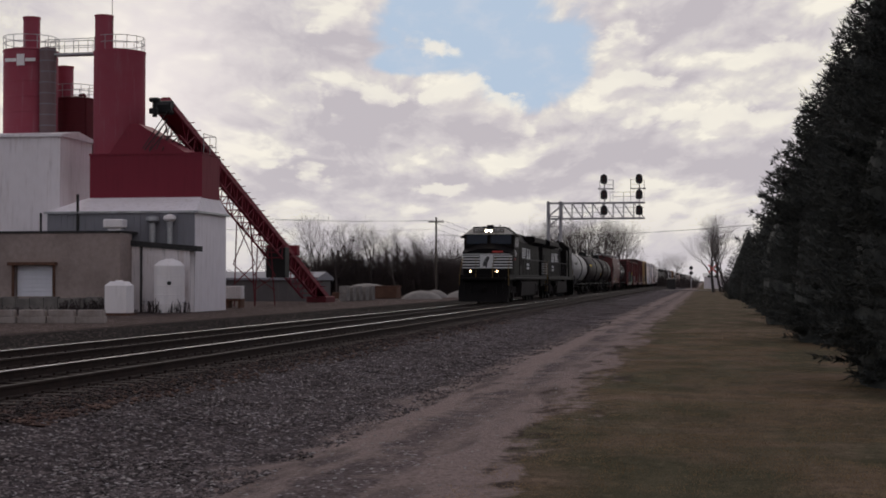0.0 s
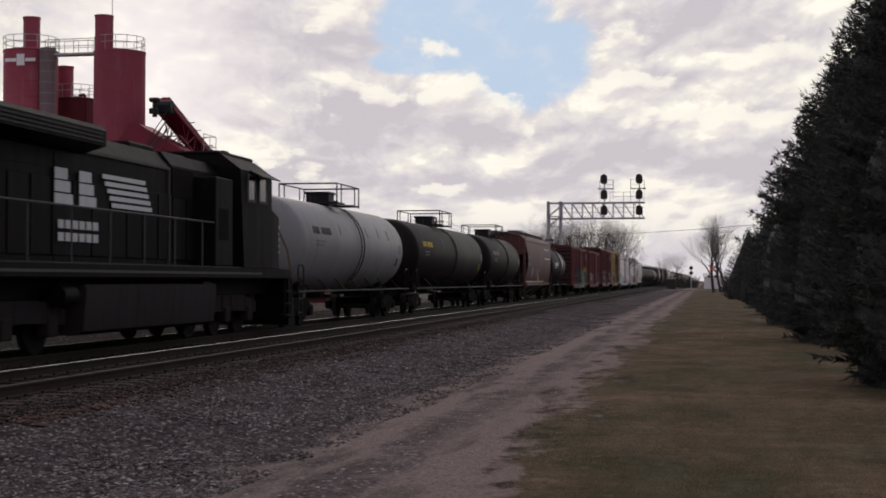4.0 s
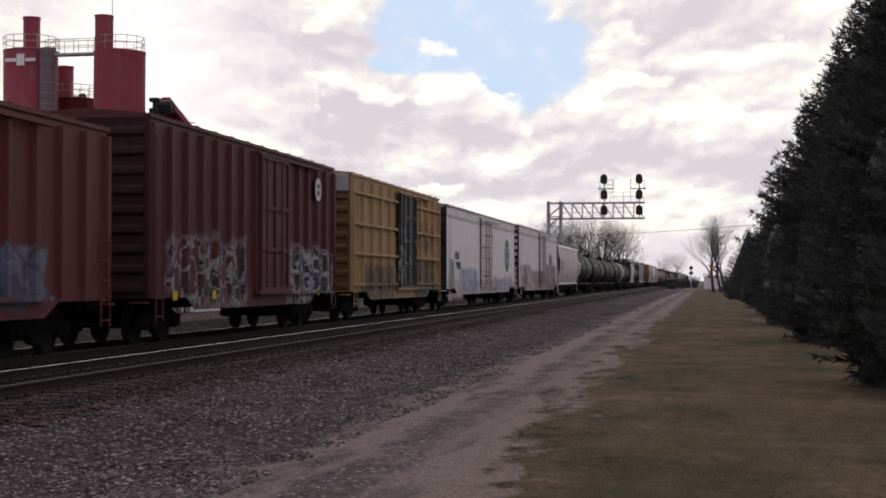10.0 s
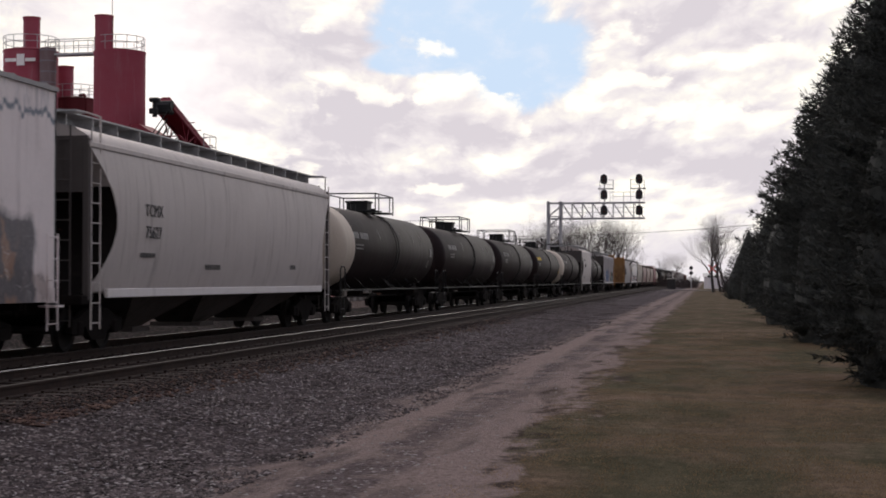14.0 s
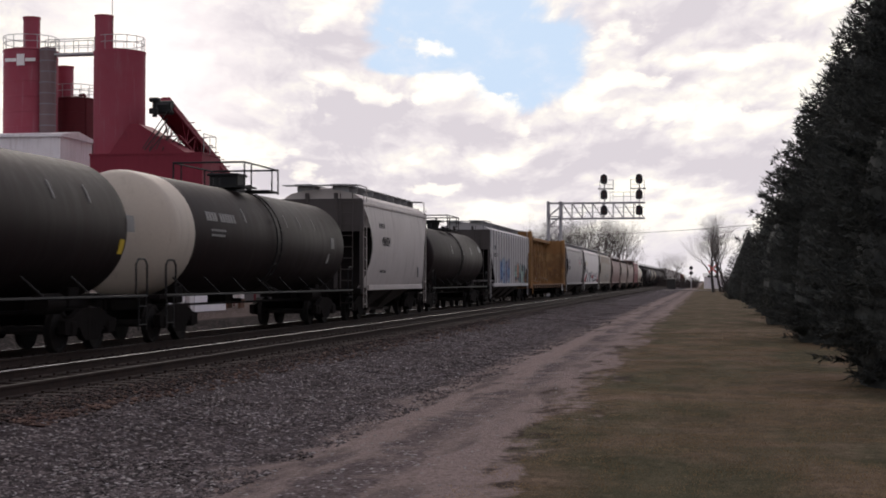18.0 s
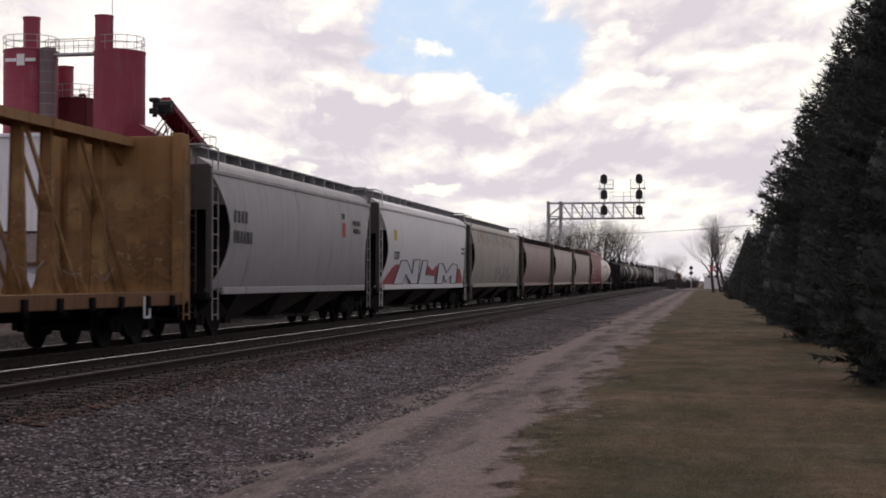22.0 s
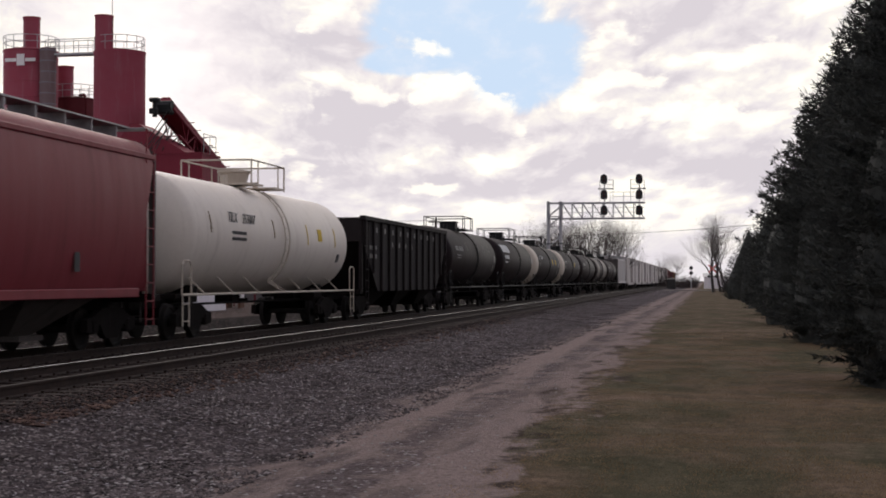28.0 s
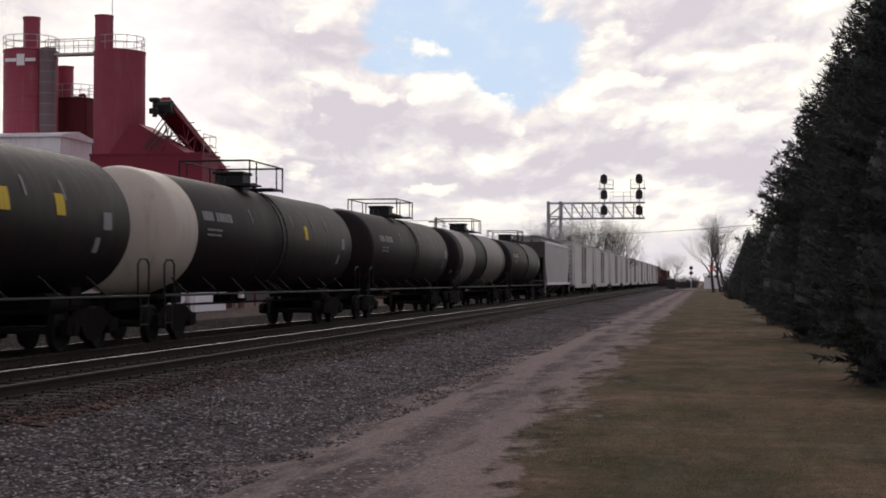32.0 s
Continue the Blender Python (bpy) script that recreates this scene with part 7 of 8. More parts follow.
s1 = silo("silo", -50.1, 104.6, 2.0, 11.6, 18.5, PLANT_RED2, "faded red round silo with a railed top and stack", True, (0.25, -0.4, 0.62, 21.1))
f = Form().tube((2.05, -1.45, 11.6), (2.05, -1.45, 18.6), 0.60, n=16)
part("ladder_cage", f, paint("cage_brown", (0.17, 0.115, 0.12), (0.3, 0.26, 0.26), 0.5, 0.7, 0.1), s1, "brownish ribbed ladder shaft")
for i in range(9):
    part("cage_hoop", Form().tube((2.05, -1.45, 12.0 + 0.8 * i), (2.05, -1.45, 12.06 + 0.8 * i), 0.63, n=16), PLANT_GREY, s1)
f = Form().box(-1.1, -0.2, -2.02, -1.985, 17.6, 17.85).box(-0.15, 0.45, -2.06, -2.0, 17.3, 18.15).box(0.5, 1.3, -2.0, -1.95, 17.6, 17.85)
part("emblem", f, PLASTIC, s1, "worn white emblem shape")
silo("silo", -48.2, 108.4, 1.62, 9.0, 15.3, PLANT_DARKRED, "smaller dark red silo with a railed top", True, (-0.6, -0.5, 0.6, 17.9))
f = Form()
for x, dz in ((-48.3, 0.0),):
    f.box(-48.2, -43.7, 103.0, 103.9, 18.05, 18.2)
    for y in (103.0, 103.9):
        f.path([(-48.2, y, 19.2), (-43.7, y, 19.25)], 0.03, 5).path([(-48.2, y, 18.7), (-43.7, y, 18.72)], 0.025, 5)
        for i in range(5):
            f.tube((-48.2 + 1.12 * i, y, 18.1), (-48.2 + 1.12 * i, y, 19.22), 0.025, n=5)
solo("catwalk", f, GALV, "steel catwalk bridging two silo tops", "catwalk")
f = Form()
for (a, b) in (((-46.4, 106.6), (-46.3, 9.0)),):
    f.tube((-46.6, 106.8, 6.0), (-46.6, 106.8, 15.2), 0.12, n=8).path([(-46.6, 106.8, 15.2), (-46.9, 107.0, 15.6), (-47.4, 107.4, 15.6)], 0.12, 8)
solo("fill_pipe", f, PLANT_DARKRED, "dark red vertical fill pipe", "pipe")

# conveyor
conv = thing("conveyor", "inclined dark red lattice conveyor rising to the plant", "conveyor", pose(-38.0, 0, 0))
P0, P1 = Vector((0, 145.6, -0.75)), Vector((0, 100.6, 13.65))
D = (P1 - P0).normalized()
N = Vector((0, -D.z, D.y)) * (1 if D.y < 0 else -1)
N = Vector((0, D.z, -D.y))
LEN = (P1 - P0).length


def on(t, x, d):
    q = P0 + D * (t * LEN) + N * d
    return (x, q.y, q.z)


belt = Form()
for x0, x1 in ((-0.65, 0.65),):
    belt.loft([[on(t, x0, 0.0), on(t, x1, 0.0), on(t, x1, 0.45), on(t, 0.3, 0.85), on(t, -0.3, 0.85), on(t, x0, 0.45)] for t in (0.0, 0.25, 0.5, 0.75, 1.0)])
part("belt_cover", belt, PLANT_RED, conv, "dark red belt hood")
for x in (-0.65, 0.65):
    ch = Form().tube(on(0.12, x, -1.35), on(0.96, x, -1.35), 0.09, n=6).tube(on(0.0, x, -0.05), on(1.0, x, -0.05), 0.1, n=6)
    part("truss_chord", ch, PLANT_RED, conv)
    n = 26
    for i in range(n):
        a, b = 0.12 + 0.84 * i / n, 0.12 + 0.84 * (i + 1) / n
        lc = Form().tube(on(a, x, -1.35), on(a, x, -0.05), 0.045, n=5)
        lc.tube(on(a, x, -1.35) if i % 2 else on(a, x, -0.05), on(b, x, -0.05) if i % 2 else on(b, x, -1.35), 0.045, n=5)
        part("truss_lattice", lc, PLANT_RED, conv)
xb = Form()
for i in range(27):
    a = 0.12 + 0.84 * i / 26
    xb.tube(on(a, -0.65, -1.35), on(a, 0.65, -1.35), 0.045, n=5)
part("truss_crossbar", xb, PLANT_RED, conv)
wkb = Form()
for t in [0.1 + 0.03 * i for i in range(29)]:
    wkb.tube(on(t, 0.75, 0.1), on(t, 1.3, 0.1), 0.03, n=5)
part("bracket", wkb, PLANT_RED, conv)
for t in (0.45, 0.58):
    lg = Form()
    for x in (-0.6, 0.6):
        q = on(t, x, -1.35)
        lg.tube(q, (x * 1.5, q[1] + 0.3, BASE), 0.06, n=6)
        lg.tube((x * 1.6, q[1] + 0.2, BASE + 0.5 * (q[2] - BASE)), (-x * 1.6, q[1] + 0.2, BASE + 0.25 * (q[2] - BASE)), 0.045, n=5)
        lg.tube((x, q[1], q[2]), (-x * 1.6, q[1] + 0.2, BASE + 0.5 * (q[2] - BASE)), 0.045, n=5)
    part("support_bent", lg, PLANT_DARKRED, conv)
hd = Form().box(-0.6, 0.6, 100.0, 101.2, 13.2, 13.95, 0.12).tube((-0.65, 100.5, 13.75), (0.65, 100.5, 13.75), 0.42, n=20)
part("head_pulley_house", hd, BLACK, conv, "black drive head")
mt = Form().box(-0.6, 0.1, 99.1, 99.6, 13.95, 14.25, 0.05).tube((-0.25, 99.4, 12.9), (-0.25, 99.4, 14.0), 0.17, n=12).box(-0.55, 0.0, 99.0, 99.5, 13.1, 13.5, 0.04)
part("drive_motor", mt, BLACK, conv)
for i in range(6):
    part("head_brace", Form().tube((-0.8 + 0.3 * i, 98.5 + 0.5 * i, 10.6), (0.8 - 0.3 * i, 99.0 + 0.9 * i, 13.2 - 0.35 * i), 0.035, n=5), DARKSTEEL, conv)
    part("head_brace", Form().tube((-0.7, 98.6 + 0.9 * i, 10.5), (0.7, 99.2 + 0.8 * i, 12.6 - 0.3 * i), 0.05, n=5), DARKSTEEL, conv)
part("head_platform", Form().box(-1.2, 1.2, 104.0, 108.4, 10.6, 10.75), DARKSTEEL, conv)
pr = Form()
for y in (105.6, 107.0, 108.4):
    pr.tube((1.2, y, 10.65), (1.2, y, 12.3), 0.03, n=5)
for z in (11.5, 12.3):
    pr.path([(1.2, 105.6, z), (1.2, 108.4, z), (0.2, 108.4, z)], 0.03, 5)
part("platform_railing", pr, GALV, conv)
tw = Form().box(-0.9, 0.9, *sorted((on(0.352, 0, 0)[1], on(0.382, 0, 0)[1])), on(0.367, 0, 0)[2] - 2.9, on(0.367, 0, 0)[2] - 0.2, 0.05)
part("take_up_weight", tw, BLACK, conv, "black counterweight box")
cw = Form().box(-0.85, 0.85, on(0.28, 0, 0)[1] - 0.5, on(0.28, 0, 0)[1] + 0.5, on(0.28, 0, 0)[2] + 0.4, on(0.28, 0, 0)[2] + 1.35, 0.05)
part("belt_scraper_box", cw, PLANT_RED, conv)
ft = Form().box(-1.0, 1.0, 142.5, 146.2, BASE - 0.1, -0.2, 0.08)
part("boot_housing", ft, PLANT_DARKRED, conv)

# tanks and totes by the wall
def poly_tank(name, x, y, r, z1, label, cone=True):
    t = thing(name, label, "storage tank", pose(x, y, BASE), group="white tanks by the wall")
    prof = [(0, r * 0.97), (0.05, r)]
    for i in range(1, 5):
        z = z1 * 0.85 * i / 5
        prof += [(z - 0.03, r), (z, r + 0.025), (z + 0.03, r)]
    prof += [(z1 * 0.88, r), (z1 * 0.96, r * 0.72), (z1, r * 0.3), (z1 + 0.01, 0.05)]
    part("shell", Form().lathe_z(prof, 0, 0, 32), PLASTIC, t)
    part("lid", Form().tube((0, 0, z1 - 0.03), (0, 0, z1 + 0.07), r * 0.28, n=18), PLASTIC, t)
    part("fitting", Form().tube((r * 0.35, -r * 0.96, 0.2 + z1 * 0.5), (r * 0.35, -r * 1.05, 0.2 + z1 * 0.5), 0.14, n=14), DARKSTEEL, t)
    return t


poly_tank("poly_tank", -35.7, 95.6, 1.02, 3.6, "tall white plastic water tank with a domed top")
sq = thing("bulk_tank", "white box-shaped bulk tank with a sloping top", "storage tank", pose(-36.15, 88.0, BASE))
part("shell", Form().loft([[(-0.72, -0.6, 0.15), (0.72, -0.6, 0.15), (0.72, 0.6, 0.15), (-0.72, 0.6, 0.15)], [(-0.72, -0.6, 1.85), (0.72, -0.6, 1.85), (0.72, 0.6, 1.85), (-0.72, 0.6, 1.85)], [(-0.45, -0.4, 2.12), (0.45, -0.4, 2.12), (0.45, 0.4, 2.12), (-0.45, 0.4, 2.12)]]), PLASTIC, sq)
part("lid", Form().tube((0, 0, 2.1), (0, 0, 2.2), 0.25, n=16), PLASTIC, sq)
part("skid", Form().box(-0.85, 0.85, -0.7, 0.7, 0, 0.15), RUST, sq)
ibc = thing("caged_tote", "white plastic tote in a wire cage on a pallet", "tote", pose(-36.9, 113.5, BASE))
part("bottle", Form().box(-0.62, 0.62, -0.5, 0.5, 0.72, 1.75, 0.06), PLASTIC, ibc)
cg = Form()
for i in range(8):
    x = -0.65 + 1.3 * i / 7
    cg.tube((x, -0.53, 0.7), (x, -0.53, 1.8), 0.015, n=4)
for i in range(6):
    z = 0.75 + 0.2 * i
    cg.tube((-0.65, -0.53, z), (0.65, -0.53, z), 0.015, n=4).tube((0.65, -0.53, z), (0.65, 0.53, z), 0.015, n=4)
part("cage", cg, GALV, ibc)
part("stand", Form().box(-0.65, 0.65, -0.55, 0.55, 0.55, 0.7).box(-0.6, -0.4, -0.5, 0.5, 0, 0.55).box(0.4, 0.6, -0.5, 0.5, 0, 0.55), RUST, ibc)

# low sheds and clutter behind the conveyor
sh = thing("storage_shed", "low weathered shed with a pale roof", "shed", pose(-47, 150, BASE))
part("wall", Form().box(-7, 7, 0, 6, 0, 2.2), paint("shed_wall", (0.10, 0.09, 0.09), (0.2, 0.18, 0.17), 0.5, 0.8, 0.1), sh)
part("roof", Form().prism([(-0.3, 2.2), (6.3, 2.2), (6.3, 2.45), (3.0, 3.1), (-0.3, 2.45)], "x", -7.3, 7.3), PLANT_GREY, sh)
for i in range(5):
    bn = solo("concrete_bin_block", Form().box(-0.75, 0.75, -0.4, 0.4, 0, 0.8, 0.04).box(-0.75, 0.75, -0.4, 0.4, 0.82, 1.6 - 0.1 * (i % 2), 0.04), CONCRETE, "stacked pale concrete bin block", "concrete block", group="bin blocks", m=pose(-37.2 + 0.2 * i, 151.0 + 2.1 * i, BASE, 0, 0, 90))
tarp = thing("covered_stockpile", "low stockpile under a pale tarpaulin", "stockpile", pose(-41.0, 178.0, BASE))
tarp.scale = (0.7, 0.7, 0.72)
part("cover", Form().loft([[(x * k, y * 5.0 * k, z) for x, y in [(4.6 * math.cos(2 * math.pi * i / 20), math.sin(2 * math.pi * i / 20)) for i in range(20)]] for k, z in ((1.0, 0.9), (0.93, 1.25), (0.7, 1.95), (0.4, 2.35), (0.1, 2.5))]), CONCRETE, tarp)
part("bin_wall", Form().box(-4.9, 4.9, -5.2, -4.8, 0, 1.0).box(4.6, 5.0, -5, 5, 0, 1.0).box(-5.0, -4.6, -5, 5, 0, 1.0), RUST, tarp)
solo("scrap_bin", Form().box(-1.6, 1.6, -1.2, 1.2, 0.1, 1.5, 0.06).box(-1.7, 1.7, -1.3, 1.3, 1.4, 1.55), RUST, "rusty steel scrap bin", "bin", m=pose(-37.4, 172, BASE))
for i, (x, y, sx) in enumerate(((-33.0, 172, 2.5), (-30.5, 190, 3.0), (-27.5, 205, 2.2), (-34.0, 186, 1.8))):
    solo("rubble_heap", Form().loft([[(sx * k * math.cos(2 * math.pi * j / 14) * (1 + 0.2 * noise.noise(Vector((i, j, k)))), sx * k * math.sin(2 * math.pi * j / 14), z) for j in range(14)] for k, z in ((1, 0), (0.75, 0.5), (0.4, 0.85), (0.05, 1.0))]), CONCRETE, "small heap of pale rubble", "rubble", group="rubble heaps", m=pose(x, y, BASE))

# ---- signals ----
SIGNAL_GREY = rough_mat("silver_paint", (0.36, 0.35, 0.37), (0.46, 0.45, 0.47), 6.0, 0.6, 0.1, metal=0.2)
SIGNAL_BLACK = paint("signal_black", (0.02, 0.02, 0.022), (0.05, 0.05, 0.05), 0.3, 0.6, 0.02)
LENS = glassy("signal_lens", (0.05, 0.01, 0.01), 0.15)
gan = thing("signal_gantry", "silver cantilever signal bridge with two three-lamp heads", "railway signal", pose(0, 163.0, 0))
for x in (-17.1, -15.75):
    m2 = Form()
    for y in (-0.45, 0.45):
        m2.box(x - 0.14, x + 0.14, y - 0.12, y + 0.12, -0.7, 10.05, 0.02)
    part("mast_leg", m2, SIGNAL_GREY, gan)
lc = Form()
for i in range(9):
    z = -0.4 + 1.1 * i
    for y in (-0.45, 0.45):
        lc.tube((-17.1, y, z), (-15.75, y, z + 1.1), 0.045, n=5).tube((-17.1, y, z), (-15.75, y, z), 0.045, n=5)
part("mast_lattice", lc, SIGNAL_GREY, gan)
for z in (8.15, 9.85):
    for y in (-0.5, 0.5):
        part("boom_chord", Form().box(-17.1, -6.55, y - 0.07, y + 0.07, z - 0.08, z + 0.08, 0.01), SIGNAL_GREY, gan)
for i in range(8):
    x0, x1 = -15.6 + 1.12 * i, -15.6 + 1.12 * (i + 1)
    dg = Form()
    for y in (-0.5, 0.5):
        dg.tube((x0, y, 9.85), (x1, y, 8.15), 0.05, n=5).tube((x0, y, 8.15), (x0, y, 9.85), 0.035, n=5)
    dg.tube((x0, -0.5, 8.15), (x0, 0.5, 8.15), 0.035, n=5)
    part("boom_diagonal", dg, SIGNAL_GREY, gan)
part("walkway", Form().box(-15.6, -6.6, -0.4, 0.4, 8.2, 8.24), SIGNAL_GREY, gan)
wr = Form()
for z in (8.8, 9.3):
    wr.tube((-15.6, -0.45, z), (-6.6, -0.45, z), 0.022, n=5)
wr.path([(-10.3, -0.5, 9.9), (-10.3, -0.5, 11.0), (-7.4, -0.5, 11.0), (-7.4, -0.5, 9.9)], 0.025, 5).path([(-10.3, -0.5, 10.5), (-7.4, -0.5, 10.5)], 0.02, 5).path([(-8.85, -0.5, 9.9), (-8.85, -0.5, 11.0)], 0.025, 5)
part("walkway_railing", wr, SIGNAL_GREY, gan)
for x, s in ((-10.95, 1), (-7.15, -1)):
    pm = Form().tube((x, -0.1, 8.0), (x, -0.1, 12.6), 0.07, n=8).box(x - 0.7, x + 0.95 if s > 0 else x + 0.7, -0.2, 0.5, 11.35, 11.45) if s > 0 else Form().tube((x, -0.1, 8.0), (x, -0.1, 12.6), 0.07, n=8).box(x - 0.95, x + 0.7, -0.2, 0.5, 11.35, 11.45)
    part("head_mast", pm, SIGNAL_GREY, gan)
    ca = Form()
    xe = x + s * 0.95
    for z in (11.9, 12.4):
        ca.path([(x, 0.5, z), (xe, 0.5, z), (xe, -0.2, z)], 0.022, 5)
    for xx in (x - s * 0.5, xe):
        ca.path([(xx, 0.5, 11.4), (xx, 0.5, 12.4)], 0.022, 5).path([(xx, -0.2, 9.8), (xx, -0.2, 12.3)], 0.022, 5)
    part("head_cage", ca, SIGNAL_GREY, gan)
    for z in (12.4, 10.72, 9.0):
        hd = Form()
        hd.prism([(x - 0.37, z - 0.38), (x - 0.25, z - 0.52), (x + 0.25, z - 0.52), (x + 0.37, z - 0.38), (x + 0.37, z + 0.22), (x + 0.26, z + 0.44), (x + 0.1, z + 0.53), (x - 0.1, z + 0.53), (x - 0.26, z + 0.44), (x - 0.37, z + 0.22)], "y", -0.86, -0.78)
        hd.box(x - 0.2, x + 0.2, -0.78, -0.6, z - 0.3, z + 0.3, 0.03).box(x - 0.05, x + 0.05, -0.62, -0.1, z - 0.06, z + 0.06)
        h1 = part("signal_head", hd, SIGNAL_BLACK, gan)
        for dz in (0.2, -0.15):
            part("lens", Form().tube((x, -0.865, z + dz), (x, -0.90, z + dz), 0.1, n=14), LENS, h1)

far_sig = thing("block_signal", "distant two-head trackside signal mast", "railway signal", pose(-3.3, 330, -0.4))
part("mast", Form().tube((0, 0, 0), (0, 0, 5.0), 0.09, n=8), SIGNAL_GREY, far_sig)
for z in (4.5, 3.4):
    part("signal_head", Form().tube((0, -0.1, z), (0, 0.1, z), 0.42, n=16).box(-0.15, 0.15, 0.1, 0.4, z - 0.2, z + 0.2), SIGNAL_BLACK, far_sig)
solo("relay_cabinet", Form().box(-0.8, 0.8, -0.6, 0.6, 0, 2.0, 0.04).prism([(-0.75, 2.0), (0.75, 2.0), (0, 2.25)], "x", -0.9, 0.9), DARKSTEEL, "dark metal relay cabinet beside the crossing", "cabinet", m=pose(-6.9, 300, -0.4))

# ---- far end of the line ----
fh = thing("white_shed", "long low white shed beyond the crossing", "shed", pose(4.5, 330, -0.4))
part("wall", Form().box(-5, 12, 0, 8, 0, 2.6), PLANT_WHITE, fh)
part("roof", Form().prism([(-0.3, 2.6), (8.3, 2.6), (4, 3.4)], "x", -5.3, 12.3), GALV, fh)
solo("crossing_road", Form().box(-60, 60, -4, 4, 0, 0.05), CONCRETE, "pale level-crossing road over the tracks", "road", "structure", m=pose(0, 262, -0.36))
xb = thing("crossing_sign", "crossing mast with crossbuck blades", "road sign", pose(0.85, 221, -0.4))
part("post", Form().tube((0, 0, 0), (0, 0, 3.6), 0.1, n=8), DARKSTEEL, xb)
part("blade", Form().prism([(-0.62, 3.0), (-0.5, 2.88), (0.62, 4.0), (0.5, 4.12)], "y", -0.12, -0.1), MARKRED, xb)
part("blade", Form().prism([(0.62, 3.0), (0.5, 2.88), (-0.62, 4.0), (-0.5, 4.12)], "y", -0.15, -0.13), MARKRED, xb)
part("lamp_arm", Form().box(-0.6, 0.6, -0.08, 0.0, 2.3, 2.4).tube((-0.5, -0.1, 2.35), (-0.5, -0.18, 2.35), 0.22, n=14).tube((0.5, -0.1, 2.35), (0.5, -0.18, 2.35), 0.22, n=14), DARKSTEEL, xb)

# ---- poles and wires ----
WOODPOLE = rough_mat("pole_wood", (0.06, 0.048, 0.04), (0.11, 0.09, 0.078), 4.0, 0.9, 0.3, stretch=(4, 4, 0.4))


def utility_pole(x, y, h, z=BASE):
    p = thing("utility_pole", "brown wooden utility pole with a crossarm", "utility pole", pose(x, y, z), group="utility poles")
    part("pole", Form().tube((0, 0, 0), (0, 0, h), 0.17, 0.12, n=10), WOODPOLE, p)
    part("crossarm", Form().box(-1.1, 1.1, -0.07, 0.07, h - 0.7, h - 0.55), WOODPOLE, p)
    for xx in (-0.95, -0.4, 0.4, 0.95):
        part("insulator", Form().tube((xx, 0, h - 0.55), (xx, 0, h - 0.35), 0.06, 0.04, n=8), GALV, p)
    return p


utility_pole(-36.4, 200.0, 10.8)
utility_pole(-36.0, 320.0, 10.8)
utility_pole(8.6, 150.0, 8.0, -0.4)


def wire(a, b, sag, r, name="overhead_wire"):
    f = Form()
    a, b = Vector(a), Vector(b)
    pts = []
    for i in range(13):
        t = i / 12
        q = a.lerp(b, t)
        pts.append((q.x, q.y, q.z - sag * 4 * t * (1 - t)))
    f.path(pts, r, 4)
    return solo(name, f, DARKSTEEL, "thin dark overhead cable", "cable", group="overhead cables")


for dx, dz in ((-0.95, 9.6), (0.95, 9.6), (0, 8.4)):
    wire((-36.4 + dx, 200, dz), (-36.0 + dx, 320, dz), 1.0, 0.02)
    wire((-36.4 + dx, 200, dz), (-62 + dx, 60, dz - 1.2), 1.5, 0.02)
wire((-36.4, 200, 7.6), (8.6, 150, 7.2), 0.7, 0.028)
wire((8.6, 150, 7.2), (26, 142, 7.6), 0.3, 0.028)

# ---- plants ----
BARK = rough_mat("grey_bark", (0.045, 0.036, 0.034), (0.09, 0.072, 0.066), 6.0, 0.95, 0.5, stretch=(3, 3, 0.6))
TWIG = rough_mat("bare_twigs", (0.040, 0.030, 0.029), (0.075, 0.057, 0.054), 3.0, 0.95, 0.2)


def bare_tree_meshes(seed, height, spread, levels=5, kids=3):
    """Trunk with limbs, and a crown of fine twigs, as two meshes."""
    rng = random.Random(seed)
    wood, fine = Form(), Form()

    def grow(p, d, length, r, lev):
        q = p
        n = 3 if lev < 4 else 2
        for i in range(n):
            d = (d + Vector((rng.gauss(0, 0.13), rng.gauss(0, 0.13), rng.gauss(0.05, 0.08)))).normalized()
            e = q + d * length / n
            r1 = r * (1 - 0.16)
            (wood if lev < 3 else fine).tube(q, e, r, r1, n=6 if lev < 2 else 3 if lev > 2 else 4, caps=False)
            if lev < levels and i > 0:
                for _ in range(kids - 1):
                    a = rng.uniform(0, 2 * math.pi)
                    o = d.orthogonal().normalized()
                    o = Matrix.Rotation(a, 3, d) @ o
                    nd = (d * rng.uniform(0.55, 0.95) + o * spread * rng.uniform(0.6, 1.2) + Vector((0, 0, 0.12))).normalized()
                    grow(e, nd, length * rng.uniform(0.55, 0.78), r1 * rng.uniform(0.45, 0.62), lev + 1)
            q, r = e, r1
        if lev < levels:
            grow(q, d, length * 0.7, r * 0.8, lev + 1)

    grow(Vector((0, 0, -0.2)), Vector((0, 0, 1)), height * 0.34, height * 0.02, 0)
    return wood.mesh("trunk", BARK, False), fine.mesh("crown", TWIG, False)


TREES = [bare_tree_meshes(s, 9.0, sp, 5, 3) for s, sp in ((3, 0.62), (11, 0.5), (19, 0.75))]


def bare_tree(x, y, h, k, z=BASE, rz=0, label="leafless tree with a wide twiggy crown"):
    t = thing("bare_tree", label, "tree", pose(x, y, z, 0, 0, rz), group="bare trees")
    s = h / 9.0
    for nm, me in zip(("trunk", "crown"), TREES[k]):
        o = new(nm, me)
        o.parent = t
        o.scale = (s, s, s)
    return t


